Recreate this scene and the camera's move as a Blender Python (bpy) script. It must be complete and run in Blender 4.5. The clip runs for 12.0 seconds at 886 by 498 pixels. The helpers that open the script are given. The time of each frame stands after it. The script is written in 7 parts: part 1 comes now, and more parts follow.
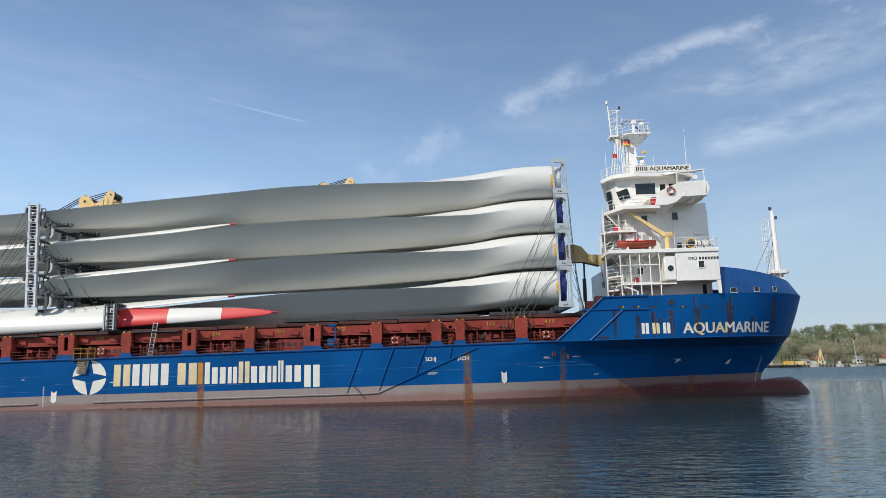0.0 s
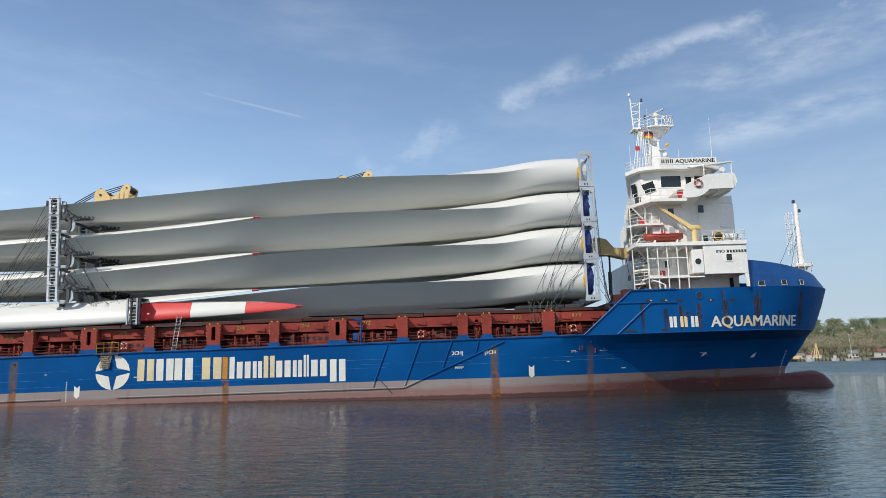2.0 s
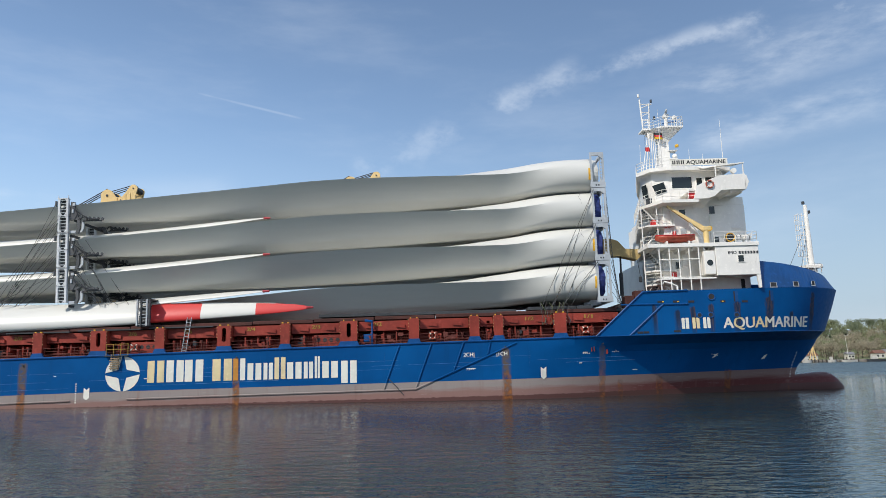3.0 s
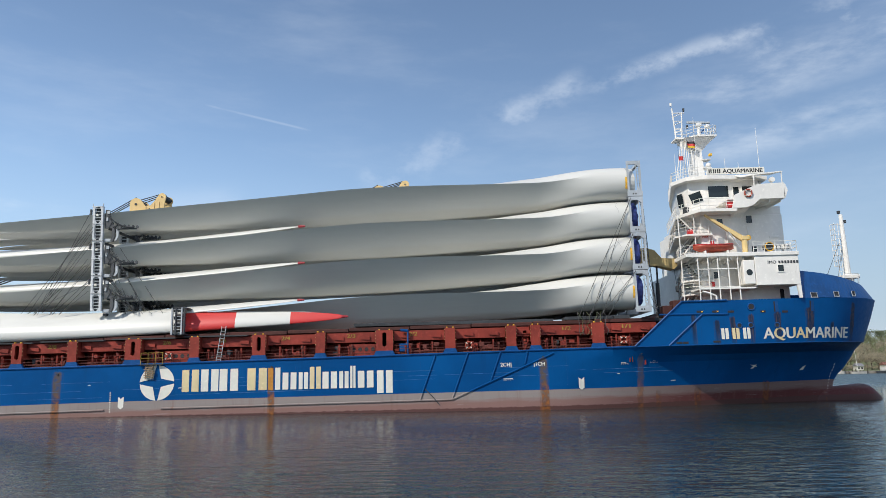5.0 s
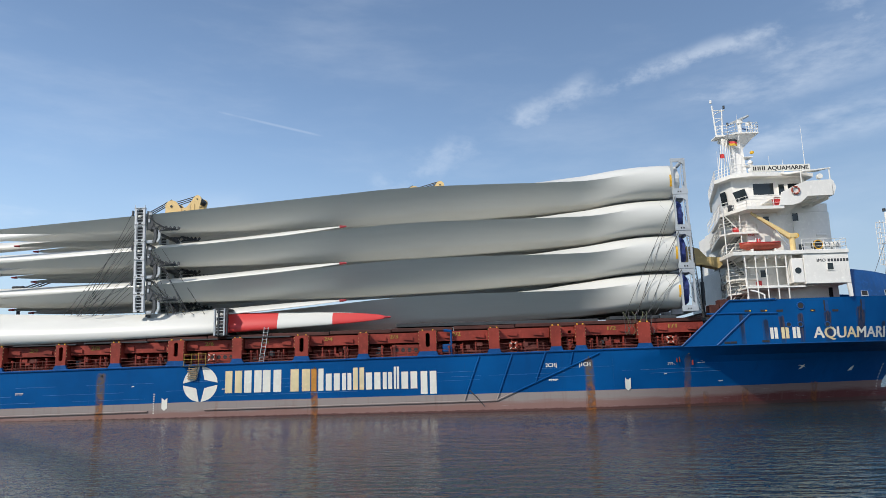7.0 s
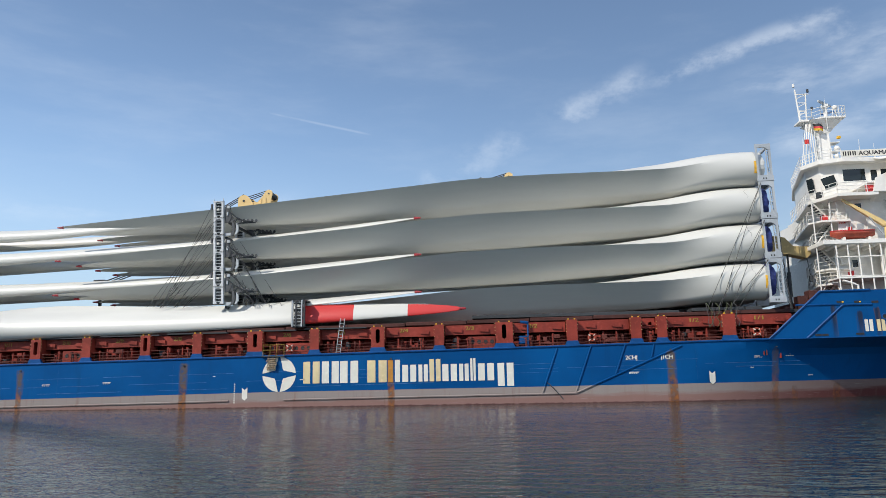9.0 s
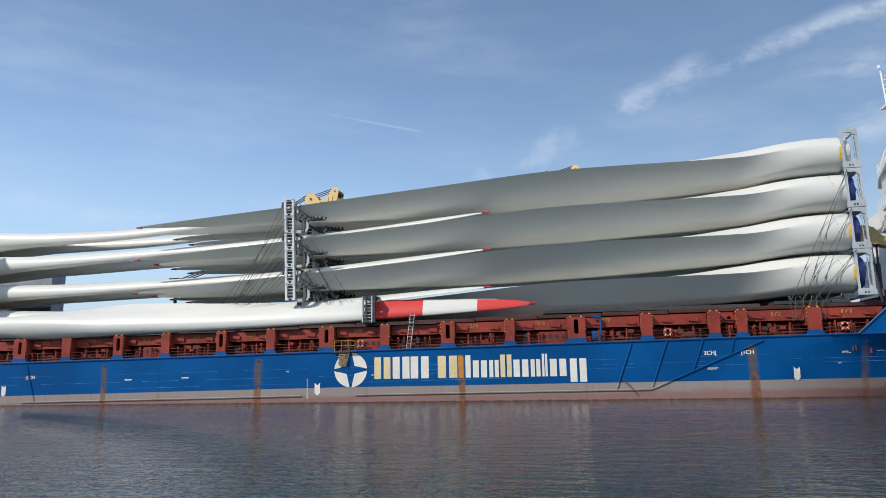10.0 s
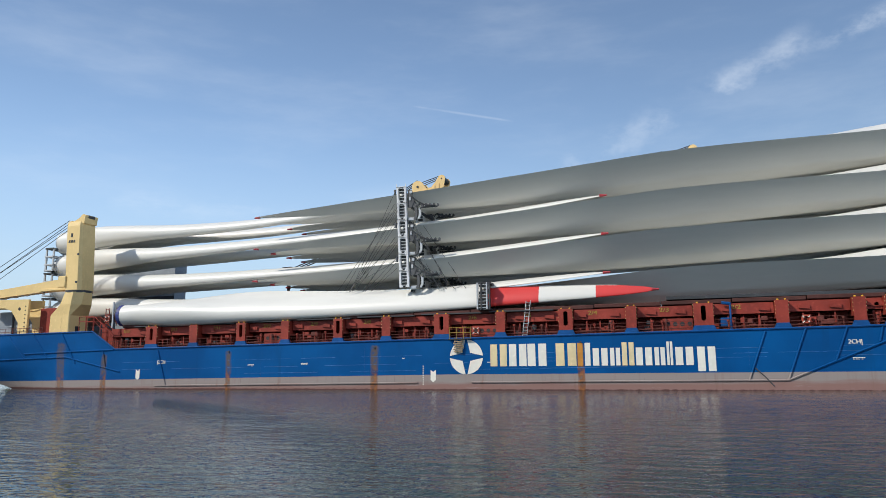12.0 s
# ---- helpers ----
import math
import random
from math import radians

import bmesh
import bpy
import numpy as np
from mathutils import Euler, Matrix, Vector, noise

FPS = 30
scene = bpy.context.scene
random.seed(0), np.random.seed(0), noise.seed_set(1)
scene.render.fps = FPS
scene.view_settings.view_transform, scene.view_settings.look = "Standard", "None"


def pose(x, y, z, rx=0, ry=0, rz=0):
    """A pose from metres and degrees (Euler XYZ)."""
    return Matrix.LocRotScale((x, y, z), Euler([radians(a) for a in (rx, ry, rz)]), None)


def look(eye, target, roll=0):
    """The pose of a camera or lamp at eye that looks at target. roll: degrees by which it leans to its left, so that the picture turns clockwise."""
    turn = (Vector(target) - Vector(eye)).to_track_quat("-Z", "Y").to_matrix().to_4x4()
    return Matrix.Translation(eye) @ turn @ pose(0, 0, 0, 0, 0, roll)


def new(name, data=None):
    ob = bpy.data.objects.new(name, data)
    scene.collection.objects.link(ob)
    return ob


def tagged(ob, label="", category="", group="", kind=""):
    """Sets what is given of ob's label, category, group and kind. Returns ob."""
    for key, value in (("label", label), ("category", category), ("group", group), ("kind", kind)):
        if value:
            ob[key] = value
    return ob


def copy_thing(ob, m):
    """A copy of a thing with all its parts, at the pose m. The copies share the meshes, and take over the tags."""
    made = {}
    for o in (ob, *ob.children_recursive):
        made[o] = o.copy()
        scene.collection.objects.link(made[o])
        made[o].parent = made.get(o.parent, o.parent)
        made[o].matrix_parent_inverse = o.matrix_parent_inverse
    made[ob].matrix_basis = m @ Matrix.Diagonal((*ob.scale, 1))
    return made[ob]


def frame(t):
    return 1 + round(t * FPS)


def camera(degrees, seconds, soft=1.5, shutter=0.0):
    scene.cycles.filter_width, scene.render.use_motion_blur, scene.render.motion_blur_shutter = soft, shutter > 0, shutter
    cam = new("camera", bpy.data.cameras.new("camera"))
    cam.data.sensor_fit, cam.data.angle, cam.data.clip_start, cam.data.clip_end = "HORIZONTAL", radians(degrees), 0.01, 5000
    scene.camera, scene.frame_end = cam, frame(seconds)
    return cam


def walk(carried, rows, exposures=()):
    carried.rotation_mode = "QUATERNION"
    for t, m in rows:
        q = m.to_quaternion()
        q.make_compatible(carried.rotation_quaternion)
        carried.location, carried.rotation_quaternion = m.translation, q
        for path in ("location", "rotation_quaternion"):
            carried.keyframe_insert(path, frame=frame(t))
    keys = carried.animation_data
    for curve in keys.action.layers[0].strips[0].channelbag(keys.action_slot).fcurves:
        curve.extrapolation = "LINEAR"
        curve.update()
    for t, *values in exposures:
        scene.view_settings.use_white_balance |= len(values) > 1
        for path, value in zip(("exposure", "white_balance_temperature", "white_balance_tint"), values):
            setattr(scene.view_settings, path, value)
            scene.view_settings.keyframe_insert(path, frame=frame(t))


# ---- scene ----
# ---- camera: it stands on the shore and pans; the ship glides past ----
cam = camera(64.8, 12.0, 0.6)
# seconds, ship's travel x, y, eye height, aim (from the eye), roll
ROWS = [
    (0.0, -0.063, -1.643, 3.383, (-0.011, 1.973, 0.329), -1.5),
    (0.5, 0.651, -1.767, 3.386, (-0.007, 1.973, 0.326), -1.5),
    (1.0, 1.338, -1.926, 3.375, (-0.007, 1.974, 0.323), -1.6),
    (1.5, 2.071, -2.073, 3.361, (-0.006, 1.974, 0.318), -1.6),
    (2.0, 2.852, -2.234, 3.369, (-0.002, 1.975, 0.315), -1.6),
    (2.5, 3.575, -2.384, 3.403, (0.002, 1.975, 0.314), -1.6),
    (3.0, 4.253, -2.465, 3.439, (0.006, 1.975, 0.318), -1.6),
    (5.0, 7.194, -2.984, 3.403, (-0.011, 1.969, 0.349), -1.4),
    (5.5, 7.923, -3.144, 3.370, (-0.021, 1.968, 0.352), -1.5),
    (6.0, 8.697, -3.275, 3.308, (-0.029, 1.968, 0.356), -1.5),
    (6.5, 9.405, -3.414, 3.229, (-0.037, 1.967, 0.359), -1.5),
    (7.0, 10.142, -3.553, 3.160, (-0.047, 1.966, 0.361), -1.5),
    (9.0, 12.677, -4.097, 2.767, (-0.189, 1.959, 0.355), -1.1),
    (9.5, 13.364, -4.244, 2.724, (-0.265, 1.951, 0.352), -1.0),
    (10.0, 14.023, -4.383, 2.717, (-0.347, 1.939, 0.348), -1.0),
    (10.5, 14.681, -4.507, 2.698, (-0.423, 1.924, 0.343), -0.9),
    (11.0, 15.361, -4.640, 2.646, (-0.487, 1.910, 0.338), -0.8),
    (11.5, 16.029, -4.742, 2.595, (-0.543, 1.896, 0.331), -0.7),
    (12.0, 16.715, -4.898, 2.558, (-0.595, 1.882, 0.322), -0.5),
]
# eye and ship heave and tilt together on the swell: seconds, degrees, metres
SWELL = [(0, -0.55, 0.28), (3, -0.55, 0.28), (5, -0.45, 0.22), (7, -0.25, 0.12), (9, -0.05, 0.02), (12, 0.1, 0.0)]


def heave(t, h):
    for (a, d0, z0), (b, d1, z1) in zip(SWELL, SWELL[1:]):
        if a <= t <= b:
            u = (t - a) / (b - a)
            return pose(0, 0, h + z0 + (z1 - z0) * u, 0, d0 + (d1 - d0) * u, 0) @ pose(0, 0, -h)


CENTRE = 81.8  # the ship's centreline, metres off the eye at the start
walk(cam, [(t, heave(t, h) @ look((0, 0, h), (a[0], a[1], h + a[2]), roll)) for t, x, y, h, a, roll in ROWS], [(0, 0.0), (12, 0.0)])
SHIP_ROWS = [(t, heave(t, h) @ pose(x, CENTRE + y, 0)) for t, x, y, h, a, roll in ROWS]
ABOARD = []  # all that sails with the ship

# ---- light ----
SUN_DIR = Vector((-0.56, -0.54, 0.63)).normalized()  # towards the sun
elev = math.asin(SUN_DIR.z)
azim = math.atan2(SUN_DIR.x, SUN_DIR.y)
world = bpy.data.worlds.new("sky")
scene.world = world
world.use_nodes = True
WN, WL = world.node_tree.nodes, world.node_tree.links
WN.clear()


def wnode(kind, **kw):
    n = WN.new(kind)
    for k, v in kw.items():
        n.inputs[int(k[1:])].default_value = v
    return n


def wmath(op, a, b=None):
    n = WN.new("ShaderNodeMath")
    n.operation = op
    for i, v in enumerate((a, b)):
        if v is None:
            continue
        if isinstance(v, (int, float)):
            n.inputs[i].default_value = v
        else:
            WL.new(v, n.inputs[i])
    return n.outputs[0]


def wdot(vec, d):
    n = WN.new("ShaderNodeVectorMath")
    n.operation = "DOT_PRODUCT"
    WL.new(vec, n.inputs[0])
    n.inputs[1].default_value = d
    return n.outputs["Value"]


def wsmooth(v, lo, hi):
    n = WN.new("ShaderNodeMapRange")
    n.interpolation_type = "SMOOTHSTEP"
    n.inputs["From Min"].default_value, n.inputs["From Max"].default_value = lo, hi
    WL.new(v, n.inputs["Value"])
    return n.outputs["Result"]


sky = WN.new("ShaderNodeTexSky")
sky.sky_type, sky.sun_disc = "NISHITA", False
sky.sun_elevation, sky.sun_rotation = elev, -azim
sky.air_density, sky.dust_density, sky.ozone_density = 1.0, 0.5, 1.6
coord = WN.new("ShaderNodeTexCoord").outputs["Generated"]


def heading(px, py):
    """A direction of the sky, by tangents right and up of north."""
    return Vector((px, 1.0, py)).normalized()


def wnoise(scale, detail, stretch, shift=0.0, turn=0.0):
    m = WN.new("ShaderNodeMapping")
    m.inputs["Scale"].default_value = stretch
    m.inputs["Location"].default_value = (shift, shift * 0.7, shift * 1.3)
    m.inputs["Rotation"].default_value = (0, turn, 0)
    WL.new(coord, m.inputs["Vector"])
    n = WN.new("ShaderNodeTexNoise")
    n.inputs["Scale"].default_value, n.inputs["Detail"].default_value, n.inputs["Roughness"].default_value = scale, detail, 0.6
    WL.new(m.outputs[0], n.inputs["Vector"])
    return n.outputs["Fac"]


def band(a, b, width, grain, lo, hi, strength):
    """A streak of cirrus along the arc from a to b."""
    a, b = heading(*a), heading(*b)
    across = a.cross(b).normalized()
    along = (b - a).normalized()
    mid = (a + b) * 0.5
    half = (b - a).length / 2
    off = wmath("ABSOLUTE", wdot(coord, across))
    ends = wmath("ABSOLUTE", wmath("SUBTRACT", wdot(coord, along), mid.dot(along)))
    m = wmath("MULTIPLY", wsmooth(off, width, 0.0), wsmooth(ends, half * 1.15, half * 0.7))
    m = wmath("MULTIPLY", m, wsmooth(grain, lo, hi))
    return wmath("MULTIPLY", m, strength)


fine = wnoise(15.0, 8.0, (1.0, 1.0, 1.6), 3.1, -0.35)
broad = wnoise(5.0, 7.0, (1.0, 1.0, 3.0), 7.7, -0.35)
veil = wnoise(2.4, 6.0, (1.0, 1.0, 4.0), 1.7, -0.2)
clouds = [
    band((0.040, 0.350), (0.215, 0.432), 0.034, fine, 0.38, 0.76, 0.40),
    band((0.205, 0.420), (0.53, 0.522), 0.022, fine, 0.42, 0.74, 0.40),
    band((0.32, 0.375), (0.75, 0.530), 0.055, broad, 0.34, 0.70, 0.55),
    band((0.45, 0.46), (0.80, 0.60), 0.05, fine, 0.40, 0.74, 0.40),
    band((0.36, 0.318), (0.75, 0.405), 0.045, broad, 0.38, 0.70, 0.48),
    band((-0.13, 0.275), (0.04, 0.345), 0.045, fine, 0.36, 0.72, 0.26),
    band((-0.95, 0.30), (-0.60, 0.25), 0.030, broad, 0.40, 0.66, 0.24),
    band((-0.62, 0.23), (-0.30, 0.25), 0.040, broad, 0.40, 0.66, 0.16),
    band((-0.365, 0.406), (-0.205, 0.362), 0.0028, fine, 0.1, 0.6, 0.17),
    wmath("MULTIPLY", wsmooth(veil, 0.44, 0.78), 0.15),
]
cover = clouds[0]
for c in clouds[1:]:
    cover = wmath("MAXIMUM", cover, c)
mix = WN.new("ShaderNodeMix")
mix.data_type = "RGBA"
WL.new(cover, mix.inputs["Factor"])
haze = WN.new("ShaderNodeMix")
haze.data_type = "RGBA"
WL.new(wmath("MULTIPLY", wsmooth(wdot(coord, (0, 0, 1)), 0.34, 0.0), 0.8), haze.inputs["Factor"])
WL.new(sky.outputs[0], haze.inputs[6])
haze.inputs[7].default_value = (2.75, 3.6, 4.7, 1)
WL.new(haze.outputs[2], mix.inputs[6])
mix.inputs[7].default_value = (6.2, 6.7, 7.3, 1)
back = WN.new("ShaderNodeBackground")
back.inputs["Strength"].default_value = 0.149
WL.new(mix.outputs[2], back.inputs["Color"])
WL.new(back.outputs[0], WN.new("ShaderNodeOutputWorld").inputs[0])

sun = new("sun", bpy.data.lights.new("sun", "SUN"))
sun.data.energy, sun.data.angle, sun.data.color = 3.9, radians(0.6), (1.0, 0.94, 0.85)
sun.matrix_basis = look(SUN_DIR * 300, (0, 0, 0))
# ---- materials ----
def material(name, rough=0.5, metal=0.0, spec=0.5):
    m = bpy.data.materials.new(name)
    m.use_nodes = True
    b = m.node_tree.nodes["Principled BSDF"]
    b.inputs["Roughness"].default_value = rough
    b.inputs["Metallic"].default_value = metal
    b.inputs["Specular IOR Level"].default_value = spec
    return m, m.node_tree.nodes, m.node_tree.links, b


def coords(N, L, stretch=(1, 1, 1)):
    t = N.new("ShaderNodeTexCoord")
    p = N.new("ShaderNodeMapping")
    p.inputs["Scale"].default_value = stretch
    L.new(t.outputs["Object"], p.inputs["Vector"])
    return p.outputs[0]


def noise_of(N, L, vec, scale, detail=4.0, rough=0.55):
    n = N.new("ShaderNodeTexNoise")
    n.inputs["Scale"].default_value, n.inputs["Detail"].default_value, n.inputs["Roughness"].default_value = scale, detail, rough
    L.new(vec, n.inputs["Vector"])
    return n.outputs["Fac"]


def ramp_of(N, L, fac, lo, hi):
    n = N.new("ShaderNodeMapRange")
    n.interpolation_type = "SMOOTHSTEP"
    n.inputs["From Min"].default_value, n.inputs["From Max"].default_value = lo, hi
    L.new(fac, n.inputs["Value"])
    return n.outputs["Result"]


def mixed(N, L, fac, a, b):
    n = N.new("ShaderNodeMix")
    n.data_type = "RGBA"
    for i, v in ((0, fac), (6, a), (7, b)):
        if isinstance(v, (int, float)):
            n.inputs[i].default_value = v
        elif isinstance(v, tuple):
            n.inputs[i].default_value = (*v, 1)
        else:
            L.new(v, n.inputs[i])
    return n.outputs[2]


def calc(N, L, op, a, b=0.0):
    n = N.new("ShaderNodeMath")
    n.operation = op
    for i, v in enumerate((a, b)):
        if isinstance(v, (int, float)):
            n.inputs[i].default_value = v
        else:
            L.new(v, n.inputs[i])
    return n.outputs[0]


def bumped(N, L, b, fac, strength, dist):
    n = N.new("ShaderNodeBump")
    n.inputs["Strength"].default_value, n.inputs["Distance"].default_value = strength, dist
    L.new(fac, n.inputs["Height"])
    L.new(n.outputs[0], b.inputs["Normal"])


def paint(name, colour, rough=0.45, wear=0.25, rust=0.0, metal=0.0, grain=3.0, plates=0.0):
    """Painted metal: mottled, run with dirt from above, rusted where rust is above 0."""
    m, N, L, b = material(name, rough, metal, 0.3)
    v = coords(N, L)
    runs = coords(N, L, (1.6, 1.6, 0.13))
    big = noise_of(N, L, v, 0.35, 3)
    small = noise_of(N, L, v, grain, 5)
    run = noise_of(N, L, runs, 1.5, 5, 0.65)
    dark = tuple(c * (1 - wear) for c in colour)
    pale = tuple(min(1, c * (1 + wear * 0.45) + 0.01) for c in colour)
    c = mixed(N, L, ramp_of(N, L, big, 0.3, 0.7), dark, colour)
    c = mixed(N, L, ramp_of(N, L, small, 0.5, 0.8), c, pale)
    c = mixed(N, L, calc(N, L, "MULTIPLY", ramp_of(N, L, run, 0.52, 0.8), wear), c, tuple(x * 0.45 + 0.015 for x in colour))
    if rust > 0:
        spot = calc(N, L, "MULTIPLY", ramp_of(N, L, run, 0.72 - rust * 0.25, 0.8), ramp_of(N, L, small, 0.35, 0.65))
        c = mixed(N, L, spot, c, (0.20, 0.065, 0.02))
    L.new(c, b.inputs["Base Color"])
    L.new(calc(N, L, "ADD", calc(N, L, "MULTIPLY", small, 0.25), rough - 0.12), b.inputs["Roughness"])
    bumped(N, L, b, small, 0.15, 0.01)
    return m


def streak(N, L, x, z, run, fine, centre, width, top, strength):
    """A rust run down the plating below a scupper: a shape of its own, broken into thin trickles."""
    off = calc(N, L, "ABSOLUTE", calc(N, L, "SUBTRACT", x, centre))
    off = calc(N, L, "ADD", off, calc(N, L, "MULTIPLY", calc(N, L, "SUBTRACT", run, 0.5), width * 0.9))
    body = calc(N, L, "MULTIPLY", ramp_of(N, L, off, width * 1.5, 0.0), ramp_of(N, L, z, top, top - 0.6))
    trickle = calc(N, L, "ADD", calc(N, L, "MULTIPLY", fine, 0.75), calc(N, L, "MULTIPLY", body, 0.55))
    return calc(N, L, "MULTIPLY", calc(N, L, "MULTIPLY", ramp_of(N, L, trickle, 0.56, 0.84), ramp_of(N, L, body, 0.02, 0.2)), strength)


def hull_paint():
    m, N, L, b = material("hull_paint", 0.45, 0.0, 0.10)
    t = N.new("ShaderNodeTexCoord")
    sep = N.new("ShaderNodeSeparateXYZ")
    L.new(t.outputs["Object"], sep.inputs[0])
    x, z = sep.outputs[0], sep.outputs[2]
    v = coords(N, L)
    big = noise_of(N, L, v, 0.16, 4)
    small = noise_of(N, L, v, 2.2, 6)
    runs = noise_of(N, L, coords(N, L, (1.0, 1.0, 0.07)), 1.3, 6, 0.65)
    fine = noise_of(N, L, coords(N, L, (5.0, 5.0, 0.26)), 1.3, 6, 0.7)
    flat = noise_of(N, L, coords(N, L, (0.25, 0.25, 2.5)), 1.0, 5, 0.6)
    scuff = noise_of(N, L, coords(N, L, (0.30, 0.30, 4.0)), 1.6, 6, 0.7)
    blue = mixed(N, L, ramp_of(N, L, big, 0.35, 0.7), (0.0007, 0.060, 0.205), (0.001, 0.082, 0.265))
    blue = mixed(N, L, calc(N, L, "MULTIPLY", ramp_of(N, L, runs, 0.55, 0.85), 0.4), blue, (0.006, 0.036, 0.105))
    blue = mixed(N, L, calc(N, L, "MULTIPLY", ramp_of(N, L, scuff, 0.60, 0.80), 0.30), blue, (0.014, 0.12, 0.32))
    blue = mixed(N, L, calc(N, L, "MULTIPLY", ramp_of(N, L, fine, 0.58, 0.80), 0.22), blue, (0.020, 0.055, 0.10))
    # faded boot topping: grey above, pink below; towards the stem darker red, bow shade painted in
    fore = calc(N, L, "ADD", calc(N, L, "MULTIPLY", x, 0.0035), 1.57)
    aft = calc(N, L, "ADD", calc(N, L, "MULTIPLY", x, 0.0115), 1.87)
    trim = calc(N, L, "ADD", calc(N, L, "SUBTRACT", z, calc(N, L, "MINIMUM", fore, aft)), 1.6)
    wob = calc(N, L, "ADD", trim, calc(N, L, "MULTIPLY", calc(N, L, "SUBTRACT", flat, 0.5), 0.9))
    bow = ramp_of(N, L, calc(N, L, "ADD", x, calc(N, L, "MULTIPLY", big, 8.0)), 6.0, 24.0)
    upper = mixed(N, L, bow, (0.27, 0.235, 0.22), (0.22, 0.15, 0.138))
    lower = mixed(N, L, bow, (0.245, 0.145, 0.128), (0.125, 0.042, 0.040))
    red = mixed(N, L, ramp_of(N, L, wob, 0.50, 1.05), lower, upper)
    red = mixed(N, L, calc(N, L, "MULTIPLY", ramp_of(N, L, runs, 0.50, 0.8), 0.5), red, (0.21, 0.13, 0.11))
    red = mixed(N, L, calc(N, L, "MULTIPLY", ramp_of(N, L, scuff, 0.58, 0.75), 0.6), red, (0.36, 0.31, 0.295))
    red = mixed(N, L, calc(N, L, "MULTIPLY", ramp_of(N, L, fine, 0.60, 0.78), 0.45), red, (0.12, 0.085, 0.08))
    slime = calc(N, L, "ADD", z, calc(N, L, "MULTIPLY", calc(N, L, "SUBTRACT", small, 0.5), 0.25))
    red = mixed(N, L, ramp_of(N, L, slime, 0.10, 0.0), red, (0.10, 0.05, 0.045))
    edge = calc(N, L, "ADD", trim, calc(N, L, "MULTIPLY", calc(N, L, "SUBTRACT", scuff, 0.5), 0.05))
    c = mixed(N, L, ramp_of(N, L, edge, 1.59, 1.61), red, blue)
    rust = 0.0
    for centre, width, top, s in ((-24.3, 0.46, 4.55, 1.0), (1.75, 0.62, 4.9, 1.0), (-44.9, 0.55, 4.7, 0.95), (-62.0, 0.50, 4.4, 0.9),
                                  (-78.7, 0.55, 4.2, 0.9), (-85.2, 0.9, 5.6, 0.7), (11.3, 0.45, 5.0, 0.65), (17.5, 0.5, 1.7, 0.6), (13.2, 0.4, 1.6, 0.5), (25.6, 0.6, 2.2, 0.6)):
        one = streak(N, L, x, z, runs, fine, centre, width, top, s)
        rust = one if rust == 0.0 else calc(N, L, "MAXIMUM", rust, one)
    low = calc(N, L, "MULTIPLY", ramp_of(N, L, runs, 0.60, 0.82), ramp_of(N, L, trim, 1.8, 0.9))
    rust = calc(N, L, "MAXIMUM", rust, calc(N, L, "MULTIPLY", low, 0.7))
    tone = mixed(N, L, ramp_of(N, L, small, 0.35, 0.7), (0.065, 0.030, 0.014), (0.30, 0.105, 0.024))
    tone = mixed(N, L, ramp_of(N, L, trim, 1.5, 2.8), tone, (0.13, 0.085, 0.035))
    c = mixed(N, L, calc(N, L, "MULTIPLY", rust, calc(N, L, "MULTIPLY", ramp_of(N, L, small, 0.15, 0.60), 0.85)), c, tone)
    # dark runs below the openings of the forecastle
    soot = 0.0
    for centre, width, top in ((22.0, 0.4, 8.6), (24.6, 0.6, 8.6), (28.1, 0.8, 8.9), (33.4, 0.5, 9.4), (16.4, 0.4, 8.4), (18.7, 0.5, 8.4), (20.2, 0.4, 8.4), (30.6, 0.4, 7.6)):
        one = calc(N, L, "MULTIPLY", streak(N, L, x, z, runs, fine, centre, width * 0.8, top + 0.3 * math.sin(centre * 7), 0.75), ramp_of(N, L, z, 4.2, 7.2))
        soot = one if soot == 0.0 else calc(N, L, "MAXIMUM", soot, one)
    c = mixed(N, L, soot, c, mixed(N, L, ramp_of(N, L, fine, 0.45, 0.65), (0.018, 0.015, 0.012), (0.10, 0.055, 0.018)))
    L.new(c, b.inputs["Base Color"])
    L.new(calc(N, L, "ADD", calc(N, L, "MULTIPLY", small, 0.3), 0.30), b.inputs["Roughness"])
    # plating a little hollow between frames
    relief = calc(N, L, "ADD", noise_of(N, L, coords(N, L, (0.6, 0.6, 0.5)), 0.8, 2), calc(N, L, "MULTIPLY", small, 0.06))
    bumped(N, L, b, relief, 0.4, 0.05)
    return m


